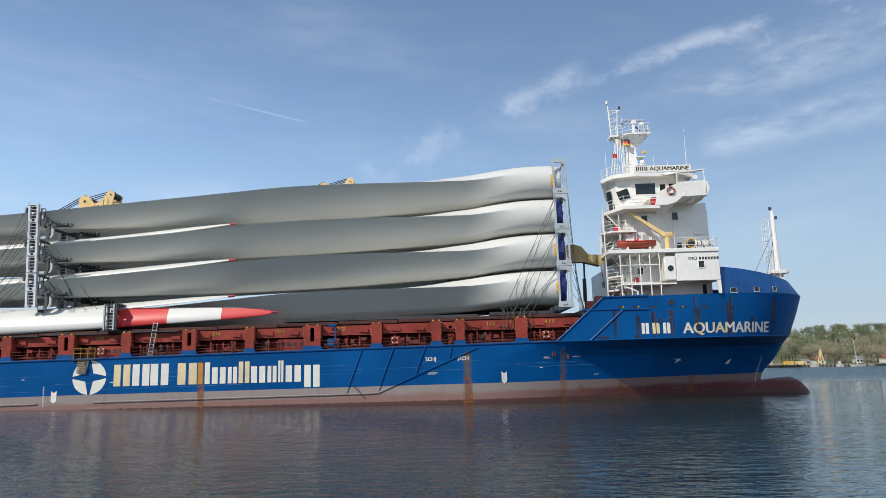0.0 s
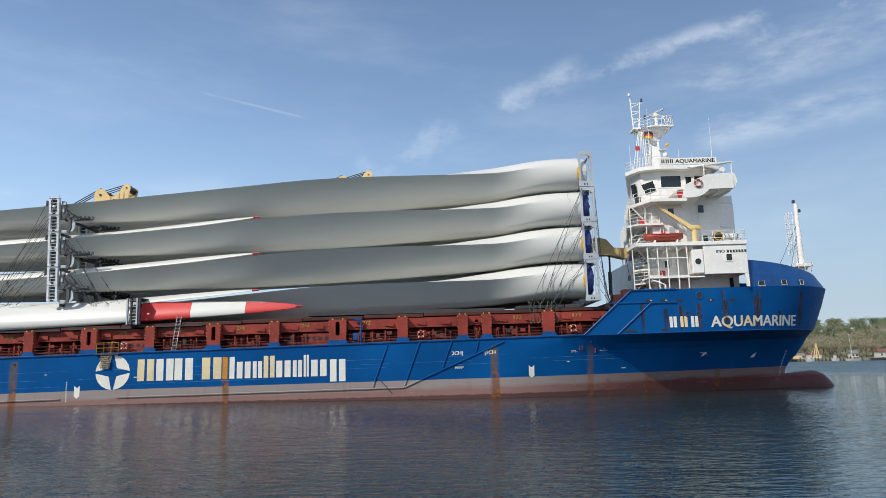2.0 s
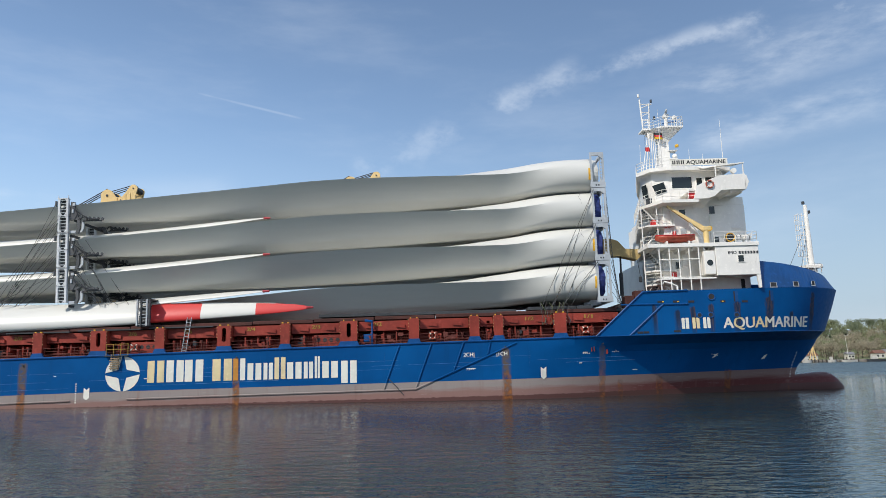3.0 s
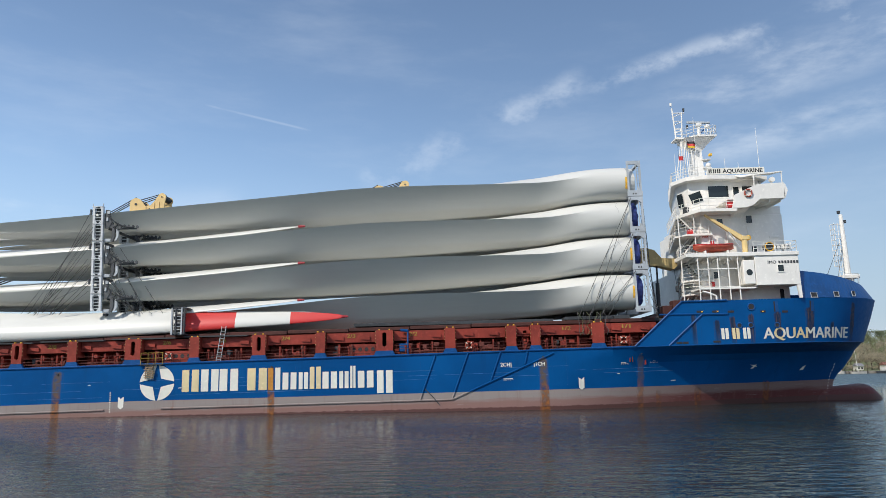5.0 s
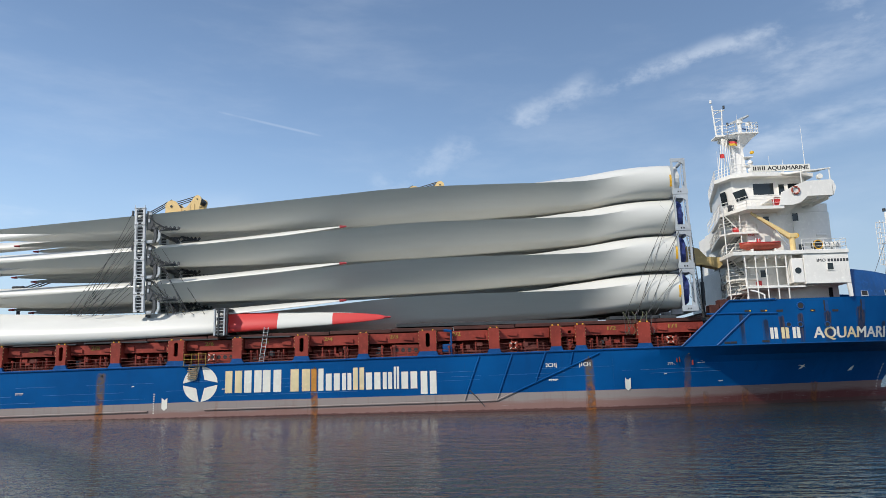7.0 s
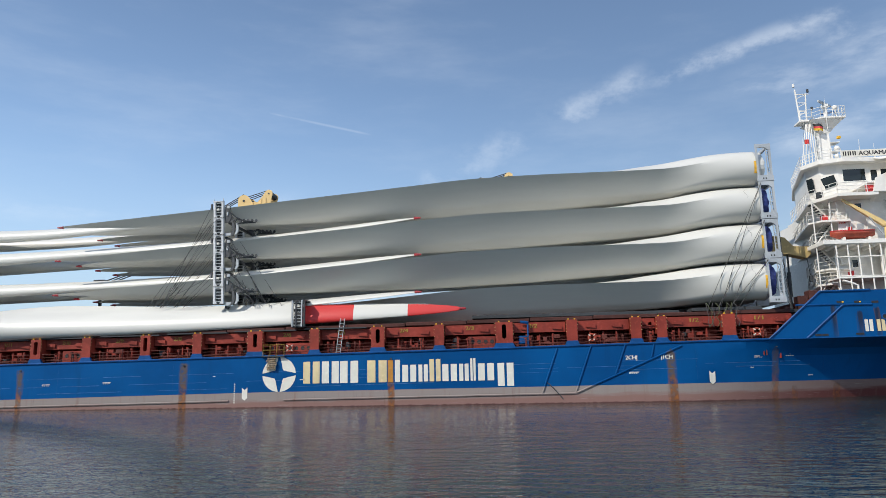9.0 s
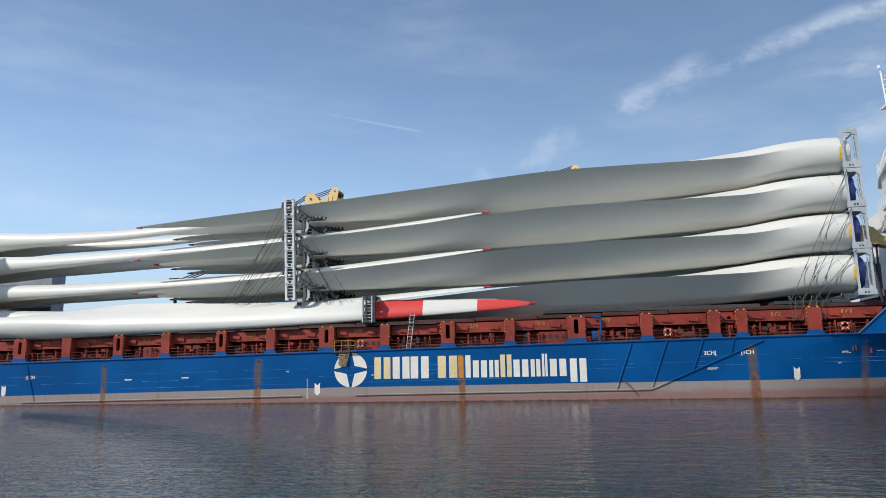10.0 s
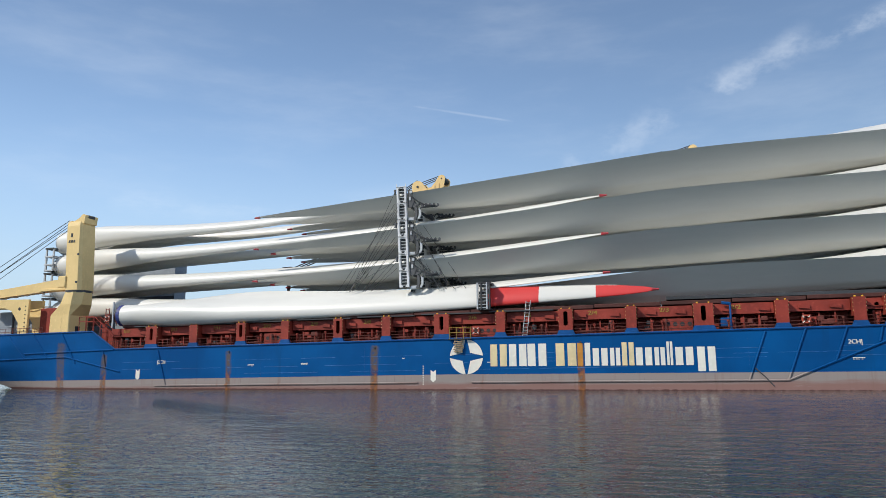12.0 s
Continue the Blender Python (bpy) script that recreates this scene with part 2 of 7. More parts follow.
def water_surface():
    m, N, L, b = material("harbour_water", 0.02, 0.0, 0.5)
    b.inputs["IOR"].default_value = 1.333
    t = N.new("ShaderNodeTexCoord")
    v = N.new("ShaderNodeMapping")
    v.inputs["Scale"].default_value = (0.50, 1.0, 1.0)
    v.inputs["Rotation"].default_value = (0, 0, 0.10)
    L.new(t.outputs["Object"], v.inputs["Vector"])
    swell = noise_of(N, L, v.outputs[0], 0.22, 2, 0.5)
    chop = noise_of(N, L, v.outputs[0], 1.7, 2, 0.5)
    ripple = noise_of(N, L, v.outputs[0], 5.0, 2, 0.55)
    gust = ramp_of(N, L, noise_of(N, L, v.outputs[0], 0.035, 3, 0.5), 0.32, 0.68)
    c = mixed(N, L, gust, (0.010, 0.032, 0.034), (0.015, 0.042, 0.045))
    L.new(c, b.inputs["Base Color"])
    h = calc(N, L, "ADD", calc(N, L, "MULTIPLY", chop, calc(N, L, "ADD", calc(N, L, "MULTIPLY", gust, 0.40), 0.36)), calc(N, L, "MULTIPLY", swell, 0.9))
    h = calc(N, L, "ADD", h, calc(N, L, "MULTIPLY", ripple, calc(N, L, "ADD", calc(N, L, "MULTIPLY", gust, 0.12), 0.11)))
    # the lee of the ship is calmer than the open water beyond it
    sep = N.new("ShaderNodeSeparateXYZ")
    L.new(t.outputs["Object"], sep.inputs[0])
    open_water = ramp_of(N, L, sep.outputs[1], -1905.0, -1840.0)
    h = calc(N, L, "MULTIPLY", h, calc(N, L, "ADD", calc(N, L, "MULTIPLY", open_water, 2.2), 1.0))
    L.new(calc(N, L, "ADD", calc(N, L, "MULTIPLY", open_water, 0.26), 0.02), b.inputs["Roughness"])
    bumped(N, L, b, h, 1.0, 0.14)
    return m


def blade_shell(name, colour=(0.675, 0.67, 0.625)):
    m, N, L, b = material(name, 0.38)
    v = coords(N, L)
    big = noise_of(N, L, coords(N, L, (0.15, 1, 1)), 0.7, 4)
    small = noise_of(N, L, v, 6.0, 5)
    c = mixed(N, L, ramp_of(N, L, big, 0.35, 0.75), tuple(x * 0.93 for x in colour), colour)
    c = mixed(N, L, calc(N, L, "MULTIPLY", ramp_of(N, L, small, 0.6, 0.85), 0.3), c, tuple(x * 0.75 for x in colour))
    L.new(c, b.inputs["Base Color"])
    L.new(calc(N, L, "ADD", calc(N, L, "MULTIPLY", big, 0.2), 0.28), b.inputs["Roughness"])
    return m


def plain(name, colour, rough=0.5, metal=0.0, vary=0.2, scale=4.0):
    m, N, L, b = material(name, rough, metal)
    f = noise_of(N, L, coords(N, L), scale, 5)
    L.new(mixed(N, L, ramp_of(N, L, f, 0.3, 0.7), tuple(c * (1 - vary) for c in colour), tuple(min(1, c * (1 + vary)) for c in colour)), b.inputs["Base Color"])
    bumped(N, L, b, f, 0.2, 0.01)
    return m


HULL = hull_paint()
WATER = water_surface()
BLADE = blade_shell("blade_shell")
STRIPE = blade_shell("red_stripe", (0.62, 0.045, 0.04))
BLUE = paint("blue_paint", (0.002, 0.072, 0.25), 0.45, 0.3, 0.1)
WHITE = paint("white_paint", (0.84, 0.815, 0.76), 0.4, 0.12, 0.10)
OLDWHITE = paint("lettering_paint", (0.74, 0.72, 0.64), 0.5, 0.12, 0.0)
RUSTED = paint("rust_stained_lettering", (0.55, 0.24, 0.04), 0.6, 0.3, 0.25)
YELLOWED = paint("yellowed_lettering", (0.70, 0.58, 0.34), 0.5, 0.2, 0.1)
OXIDE = paint("oxide_red_paint", (0.30, 0.044, 0.028), 0.55, 0.38, 0.2)
DECKRED = paint("deck_paint", (0.16, 0.045, 0.035), 0.7, 0.35, 0.2)
COVER = paint("hatch_cover_paint", (0.085, 0.030, 0.024), 0.7, 0.4, 0.2)
GALV = paint("galvanised_steel", (0.50, 0.53, 0.55), 0.5, 0.2, 0.0, 0.25)
DARKSTEEL = paint("dark_steel", (0.055, 0.06, 0.065), 0.55, 0.3, 0.1)
YELLOW = paint("crane_yellow", (0.76, 0.56, 0.25), 0.5, 0.12, 0.12)
AMBER = plain("amber_paint", (0.75, 0.42, 0.03), 0.5)
OLDYELLOW = paint("old_yellow_paint", (0.42, 0.27, 0.05), 0.6, 0.35, 0.4)
BLUETARP = plain("blue_tarpaulin", (0.02, 0.035, 0.16), 0.6, 0.0, 0.4, 3.0)
ORANGE = plain("orange_grp", (0.36, 0.065, 0.035), 0.5, 0.0, 0.15)
CAPRED = plain("tip_red", (0.36, 0.03, 0.04), 0.5)
RED = plain("signal_red", (0.55, 0.03, 0.03), 0.5)
BLACK = plain("black_rubber", (0.02, 0.02, 0.022), 0.7)
ROPE = plain("lashing_wire", (0.06, 0.06, 0.06), 0.6)
GREYBOX = paint("grey_house_paint", (0.30, 0.34, 0.38), 0.6, 0.2, 0.0)


def glass():
    m, N, L, b = material("dark_glass", 0.05)
    b.inputs["Base Color"].default_value = (0.012, 0.018, 0.02, 1)
    return m


GLASS = glass()


# ---- mesh helpers ----
def obj(name, bm, mat, parent=None, label="", smooth=False):
    me = bpy.data.meshes.new(name)
    bm.normal_update()
    bm.to_mesh(me)
    bm.free()
    if smooth:
        for p in me.polygons:
            p.use_smooth = True
    for one in mat if isinstance(mat, (list, tuple)) else [mat]:
        me.materials.append(one)
    ob = new(name, me)
    ob.parent = parent
    if label:
        ob["label"] = label
    return ob


def part(name, bm, mat, parent, label="", smooth=False):
    return obj(name, bm, mat, parent, label, smooth)


def thing(name, label, category, group="", at=None, aboard=True):
    e = new(name)
    e.empty_display_size = 0.5
    if at is not None:
        e.matrix_basis = at
    tagged(e, label, category, group)
    if aboard:
        ABOARD.append(e)
    return e


def box(bm, x0, x1, y0, y1, z0, z1, bevel=0.0, m=None):
    g = bmesh.ops.create_cube(bm, size=1)["verts"]
    for v in g:
        v.co = Vector(((x0 + x1) / 2 + v.co.x * (x1 - x0), (y0 + y1) / 2 + v.co.y * (y1 - y0), (z0 + z1) / 2 + v.co.z * (z1 - z0)))
        if m is not None:
            v.co = m @ v.co
    if bevel:
        es = {e for v in g for e in v.link_edges}
        bmesh.ops.bevel(bm, geom=list(es), offset=bevel, segments=1, affect="EDGES")
    return bm


def tube(bm, a, b, r, n=6, r2=None, caps=True):
    a, b = Vector(a), Vector(b)
    d = (b - a).normalized()
    s = d.orthogonal().normalized()
    u = d.cross(s)
    r2 = r if r2 is None else r2
    rings = []
    for p, q in ((a, r), (b, r2)):
        rings.append([bm.verts.new(p + (s * math.cos(2 * math.pi * i / n) + u * math.sin(2 * math.pi * i / n)) * q) for i in range(n)])
    for i in range(n):
        bm.faces.new((rings[0][i], rings[0][(i + 1) % n], rings[1][(i + 1) % n], rings[1][i]))
    if caps:
        bm.faces.new(rings[0][::-1])
        bm.faces.new(rings[1])
    return bm


def path(bm, pts, r, n=6):
    """A bent bar: one sweep along the points."""
    pts = [Vector(p) for p in pts]
    rings = []
    side = None
    for i, p in enumerate(pts):
        d = (pts[min(i + 1, len(pts) - 1)] - pts[max(i - 1, 0)]).normalized()
        side = d.orthogonal().normalized() if side is None else (side - d * side.dot(d)).normalized()
        u = d.cross(side)
        rings.append([p + (side * math.cos(2 * math.pi * k / n) + u * math.sin(2 * math.pi * k / n)) * r for k in range(n)])
    return loft(bm, rings)


def prism(bm, poly, y0, y1):
    """A plate: a polygon in x and z, between y0 and y1."""
    a = [bm.verts.new((x, y0, z)) for x, z in poly]
    b = [bm.verts.new((x, y1, z)) for x, z in poly]
    n = len(poly)
    bm.faces.new(a)
    bm.faces.new(b[::-1])
    for i in range(n):
        bm.faces.new((a[i], b[i], b[(i + 1) % n], a[(i + 1) % n]))
    bmesh.ops.recalc_face_normals(bm, faces=bm.faces[:])
    return bm


def slab(bm, poly, z0, z1):
    """A deck: a polygon in x and y, between z0 and z1."""
    a = [bm.verts.new((x, y, z0)) for x, y in poly]
    b = [bm.verts.new((x, y, z1)) for x, y in poly]
    n = len(poly)
    bm.faces.new(a)
    bm.faces.new(b[::-1])
    for i in range(n):
        bm.faces.new((a[i], b[i], b[(i + 1) % n], a[(i + 1) % n]))
    bmesh.ops.recalc_face_normals(bm, faces=bm.faces[:])
    return bm


def loft(bm, rings, closed=True, caps=True):
    vs = [[bm.verts.new(p) for p in ring] for ring in rings]
    n = len(vs[0])
    for a, b in zip(vs, vs[1:]):
        for i in range(n if closed else n - 1):
            bm.faces.new((a[i], a[(i + 1) % n], b[(i + 1) % n], b[i]))
    if caps and closed:
        bm.faces.new(vs[0][::-1])
        bm.faces.new(vs[-1])
    bmesh.ops.recalc_face_normals(bm, faces=bm.faces[:])
    return bm


def disc(bm, c, r, y0, y1, n=20, r2=None):
    return tube(bm, (c[0], y0, c[1]), (c[0], y1, c[1]), r, n, r2)


def ring_y(bm, c, r, t, n=20, m=8):
    """A torus about the y axis at c."""
    rows = []
    for i in range(n):
        a = 2 * math.pi * i / n
        rows.append([bm.verts.new((c[0] + math.cos(a) * (r + t * math.cos(b)), c[1] + t * math.sin(b), c[2] + math.sin(a) * (r + t * math.cos(b))))
                     for b in (2 * math.pi * k / m for k in range(m))])
    for i in range(n):
        for k in range(m):
            bm.faces.new((rows[i][k], rows[i][(k + 1) % m], rows[(i + 1) % n][(k + 1) % m], rows[(i + 1) % n][k]))
    bmesh.ops.recalc_face_normals(bm, faces=bm.faces[:])
    return bm


def lerp(x, table):
    """Piecewise linear."""
    if x <= table[0][0]:
        return table[0][1]
    for (a, p), (b, q) in zip(table, table[1:]):
        if x <= b:
            return p + (q - p) * (x - a) / (b - a)
    return table[-1][1]


def glide(x, table):
    """Smooth through the rows of a table (Catmull-Rom)."""
    n = len(table)
    if x <= table[0][0]:
        return table[0][1]
    if x >= table[-1][0]:
        return table[-1][1]
    i = next(k for k in range(n - 1) if table[k][0] <= x <= table[k + 1][0])
    (x1, p1), (x2, p2) = table[i], table[i + 1]
    x0, p0 = table[max(i - 1, 0)]
    x3, p3 = table[min(i + 2, n - 1)]
    h = x2 - x1
    t = (x - x1) / h
    m1 = (p2 - p0) / (x2 - x0) * h
    m2 = (p3 - p1) / (x3 - x1) * h
    return (2 * t**3 - 3 * t**2 + 1) * p1 + (t**3 - 2 * t**2 + t) * m1 + (-2 * t**3 + 3 * t**2) * p2 + (t**3 - t**2) * m2


def railing(name, pts, parent, height=1.05, rails=3, step=1.5, r=0.028, mat=None):
    """A guard rail along a line: stanchions and rails as one part."""
    bm = bmesh.new()
    for a, b in zip(pts, pts[1:]):
        a, b = Vector(a), Vector(b)
        n = max(1, round((b - a).length / step))
        for i in range(n + 1):
            p = a.lerp(b, i / n)
            tube(bm, p, p + Vector((0, 0, height)), r * 1.15, 5)
        for k in range(rails):
            h = Vector((0, 0, height * (k + 1) / rails))
            tube(bm, a + h, b + h, r, 5)
    return part(name, bm, mat or WHITE, parent)


def lettering(name, text, mat, parent, place, height, width=None, depth=0.012, label=""):
    """Writing of the built-in font; place(u, v) gives the point of the surface at u metres along and v metres up."""
    c = bpy.data.curves.new(name, "FONT")
    c.body, c.size, c.resolution_u, c.offset = text, 1.0, 3, 0.0
    tmp = bpy.data.objects.new(name, c)
    scene.collection.objects.link(tmp)
    flat = bpy.data.meshes.new_from_object(tmp.evaluated_get(bpy.context.evaluated_depsgraph_get()))
    bpy.data.objects.remove(tmp)
    # three strokes side by side, each a little prouder, for a bold face
    vs, fs = [], []
    for k in range(3):
        n = len(vs)
        vs += [(v.co.x + 0.028 * (k - 1), v.co.y + 0.010 * (k - 1), k) for v in flat.vertices]
        fs += [[n + i for i in p.vertices] for p in flat.polygons]
    me = bpy.data.meshes.new(name)
    me.from_pydata(vs, [], fs)
    xs = [v.co.x for v in me.vertices]
    ys = [v.co.y for v in me.vertices]
    sy = height / 0.70
    sx = sy if width is None else width / (max(xs) - min(xs))
    x0, y0 = min(xs), 0.0
    for v in me.vertices:
        v.co = place((v.co.x - x0) * sx, (v.co.y - y0) * sy) + Vector((0, -0.004 * v.co.z, 0))
    me.materials.append(mat)
    ob = new(name, me)
    ob.parent = parent
    if label:
        ob["label"] = label
    return ob
# ---- the setting: water and the far bank ----
bm = bmesh.new()
bmesh.ops.create_grid(bm, x_segments=1, y_segments=1, size=2400)
water = obj("water", bm, WATER)
water.location = (0, 2000, 0)
tagged(water, "dark rippled harbour water mirroring the ship and the sky", "water", kind="structure")


# ---- the ship: sheer, plan and profile ----
def sheer(x):
    """Height of the main deck's edge: the ship is trimmed a little by the stern."""
    return 5.27 + 0.0115 * x


STEM = [(-3, 34.2), (0, 34.8), (1.4, 35.0), (2.2, 35.6), (2.9, 36.4), (4.0, 37.3), (5.4, 38.1), (8, 39.1), (10.3, 39.8)]
HALF = 11.0


def half_breadth(x, z):
    nose = lerp(z, STEM)
    start = lerp(z, [(-3, 1), (0, 3), (2, 4), (4, 5.5), (4.9, 7.5), (5.3, 10), (5.42, 20), (9.8, 22)])
    p = lerp(z, [(-3, 1.3), (0, 1.3), (4, 1.3), (4.9, 1.4), (5.3, 1.7), (5.45, 2.3), (9.8, 2.5)])
    q = lerp(z, [(-3, 1.0), (0, 0.95), (3, 0.8), (5.45, 0.62), (9.8, 0.58)])
    b = HALF
    if x > start:
        b *= max(0.0, 1 - ((x - start) / (nose - start)) ** p) ** q if x < nose else 0.0
    if x < -80:
        u = min(1, (-80 - x) / 23)
        b *= 1 - u * u * lerp(z, [(-2, 0.9), (0, 0.55), (2.5, 0.22), (5, 0.06)])
    return b


def top_of_side(x):
    return lerp(x, [(-103, 6.35), (-80.6, 6.55), (-77.2, 4.40), (10.6, 5.40), (15.4, 9.62), (27, 9.72), (39.8, 10.3)])


ship = thing("cargo_ship", "blue heavy-lift cargo ship with red boot topping and rust runs, afloat", "cargo ship")


def hull_levels(x):
    top = top_of_side(x)
    low = -2.0 if x > -86 else -2.0 + (-86 - x) / 17 * 3.4
    edge = min(sheer(x), top)
    lower = [-2.0, -0.8, 0.0, 0.5, 1.0, 1.5, 2.0, 2.6, 3.2, 3.8, 4.4]
    lower = [low + (edge - low) * (z + 2) / (sheer(0) + 2) for z in lower]
    return lower + [edge + (top - edge) * k for k in (0.0, 0.2, 0.4, 0.6, 0.8, 1.0)]


STATIONS = [-103, -101, -98, -95, -92, -89, -86, -83, -80.6, -79, -77.2] + [-74 + 4 * i for i in range(21)] + [8.5, 10.6, 12, 13.5, 15.4]


def shell(bm, side):
    """One side of the hull: stations along the body, then stations shared out between x = 15.4 and the stem."""
    rows = [[(x, z) for z in hull_levels(x)] for x in STATIONS]
    zs = hull_levels(30)
    for k in range(1, 41):
        u = 1 - (1 - k / 40) ** 1.7
        row = []
        for z0, z1 in zip(hull_levels(15.4), zs):
            z = z0 + (z1 - z0) * min(1, k / 25)
            row.append((15.4 + (lerp(z, STEM) - 15.4) * u, z))
        rows.append(row)
    grid = [[bm.verts.new((x, side * (half_breadth(x, z) if k < len(rows) - 1 else 0.0), z)) for x, z in row] for k, row in enumerate(rows)]
    for a, b in zip(grid, grid[1:]):
        for i in range(len(a) - 1):
            bm.faces.new((a[i], b[i], b[i + 1], a[i + 1]) if side < 0 else (a[i], a[i + 1], b[i + 1], b[i]))
    return grid


bm = bmesh.new()
sb, pt = shell(bm, -1), shell(bm, 1)
for i in range(len(sb[0]) - 1):
    bm.faces.new((sb[0][i], sb[0][i + 1], pt[0][i + 1], pt[0][i]))
bmesh.ops.remove_doubles(bm, verts=bm.verts[:], dist=0.004)
bmesh.ops.recalc_face_normals(bm, faces=bm.faces[:])
hull = part("hull", bm, HULL, ship, "blue steel hull plating, faded red below, streaked with rust")
for p in hull.data.polygons:
    p.use_smooth = True
hull.data.set_sharp_from_angle(angle=radians(14))


def on_side(x, z, out=0.02):
    """A point of the starboard plating, out metres proud of it."""
    y = half_breadth(x, z)
    d = (half_breadth(x + 0.05, z) - half_breadth(x - 0.05, z)) / 0.1
    n = Vector((-d, -1.0, 0)).normalized()
    return Vector((x, -y, z)) + n * out


# bulbous bow
bm = bmesh.new()
rings = []
for k in range(25):
    x = 31.5 + 8.8 * k / 24
    r = glide(x, [(31.5, 1.35), (35.0, 1.52), (37.0, 1.70), (38.2, 1.74), (39.0, 1.40), (39.6, 0.88), (40.05, 0.38), (40.3, 0.04)])
    rings.append([(x, math.cos(a) * r * 0.8, -0.6 + math.sin(a) * r) for a in (2 * math.pi * i / 24 for i in range(24))])
loft(bm, rings)
bulb = part("bulbous_bow", bm, HULL, ship, "worn red bulbous bow just above the water", True)

# upper bulwark of the forecastle, leaning inwards
bm = bmesh.new()
rows = []
for side in (-1, 1):
    row = []
    for k in range(31):
        u = 1 - (1 - k / 30) ** 1.8
        x = 27.0 + 12.8 * u
        b = half_breadth(min(x, 39.78), 9.8) if k < 30 else 0.0
        z0 = min(top_of_side(x), 9.80)
        h = top_of_side(x) - z0 + lerp(x, [(27, 2.8), (30, 2.45), (33, 2.0), (35.5, 1.6), (37.5, 1.2), (38.8, 0.8), (39.8, 0.2)])
        lean = lerp(x, [(27, 0.35), (35, 0.9), (39.8, 0.7)])
        row.append(((x, side * b, z0), (x - lean * 0.8 * u, side * max(0.0, b - lean * (1 if b > lean else 0.5)), z0 + h)))
    rows.append(row)
for side, row in zip((-1, 1), rows):
    vs = [[bm.verts.new(p) for p in pair] for pair in row]
    for a, b in zip(vs, vs[1:]):
        bm.faces.new((a[0], b[0], b[1], a[1]))
bmesh.ops.remove_doubles(bm, verts=bm.verts[:], dist=0.01)
bmesh.ops.recalc_face_normals(bm, faces=bm.faces[:])
bmesh.ops.solidify(bm, geom=bm.faces[:], thickness=0.06)
bulwark = part("forecastle_bulwark", bm, BLUE, ship, "blue forecastle bulwark leaning inwards")

# decks
bm = bmesh.new()
pts = [(-102.9, -half_breadth(-102.9, 5) + 0.1)] + [(x, -half_breadth(x, 3.4) + 0.25) for x in range(-100, 15, 2)]
slab(bm, pts + [(x, -y) for x, y in pts[::-1]], 3.6, 3.72)
part("main_deck", bm, DECKRED, ship, "oxide red main deck")
bm = bmesh.new()
pts = [(14.8 + 0.75 * k, -max(0.05, half_breadth(14.8 + 0.75 * k, 8.8) - 0.3)) for k in range(31)] + [(38.2, 0)]
slab(bm, pts + [(x, -y) for x, y in pts[:-1][::-1]], 8.95, 9.05)
part("forecastle_deck", bm, DECKRED, ship, "oxide red forecastle deck")
bm = bmesh.new()
box(bm, 14.9, 15.1, -10.8, 10.8, 5.45, 9.0)
part("forecastle_bulkhead", bm, OXIDE, ship)
bm = bmesh.new()
pts = [(-102.8, -half_breadth(-102.8, 5) + 0.1)] + [(x, -half_breadth(x, 5) + 0.08) for x in range(-100, -80, 3)] + [(-80.6, -10.9)]
slab(bm, pts + [(x, -y) for x, y in pts[::-1]], 5.35, 5.45)
part("poop_deck", bm, DECKRED, ship, "oxide red after deck")

# rails on the plating: the deck edge, the ramps and the long fenders
def side_bar(name, ends, r, mat=BLUE, out=0.03, n=24):
    bm = bmesh.new()
    pts = []
    for (x0, z0), (x1, z1) in zip(ends, ends[1:]):
        k = max(1, int(abs(x1 - x0) / 1.5))
        pts += [on_side(x0 + (x1 - x0) * i / k, z0 + (z1 - z0) * i / k, out) for i in range(k)]
    pts.append(on_side(*ends[-1], out))
    path(bm, pts, r, 6)
    return part(name, bm, mat, ship)
side_bar("deck_edge_rail", [(-77.2, 4.42), (10.6, 5.42)], 0.09)
side_bar("ramp_rail", [(10.6, 5.42), (15.4, 9.62), (19.8, 9.66)], 0.10)
side_bar("knuckle_rail", [(10.6, 5.40), (38.0, 5.55)], 0.05)
side_bar("fender_bar", [(13.9, 5.42), (17.3, 8.35), (19.8, 8.35), (12.9, 8.33)][:3], 0.10)
side_bar("fender_bar", [(13.2, 8.42), (17.3, 8.40)], 0.08)
side_bar("fender_bar", [(-77.2, 4.42), (-80.6, 6.52), (-102, 6.35)], 0.09)


# ---- wind turbine blades ----
LEAN = [(0, 84), (0.08, 76), (0.14, 64), (0.20, 55), (0.32, 49), (0.6, 46), (1, 44)]


def foil(q, side):
    """Half thickness of the aerofoil at q (0: trailing edge, 1: leading edge), fuller on the back than on the face."""
    c = 1 - q
    y = 5 * (0.2969 * math.sqrt(max(c, 0)) - 0.126 * c - 0.3516 * c**2 + 0.2843 * c**3 - 0.1036 * c**4)
    return max(0.0, y) * (0.75 if side > 0 else -1.2)


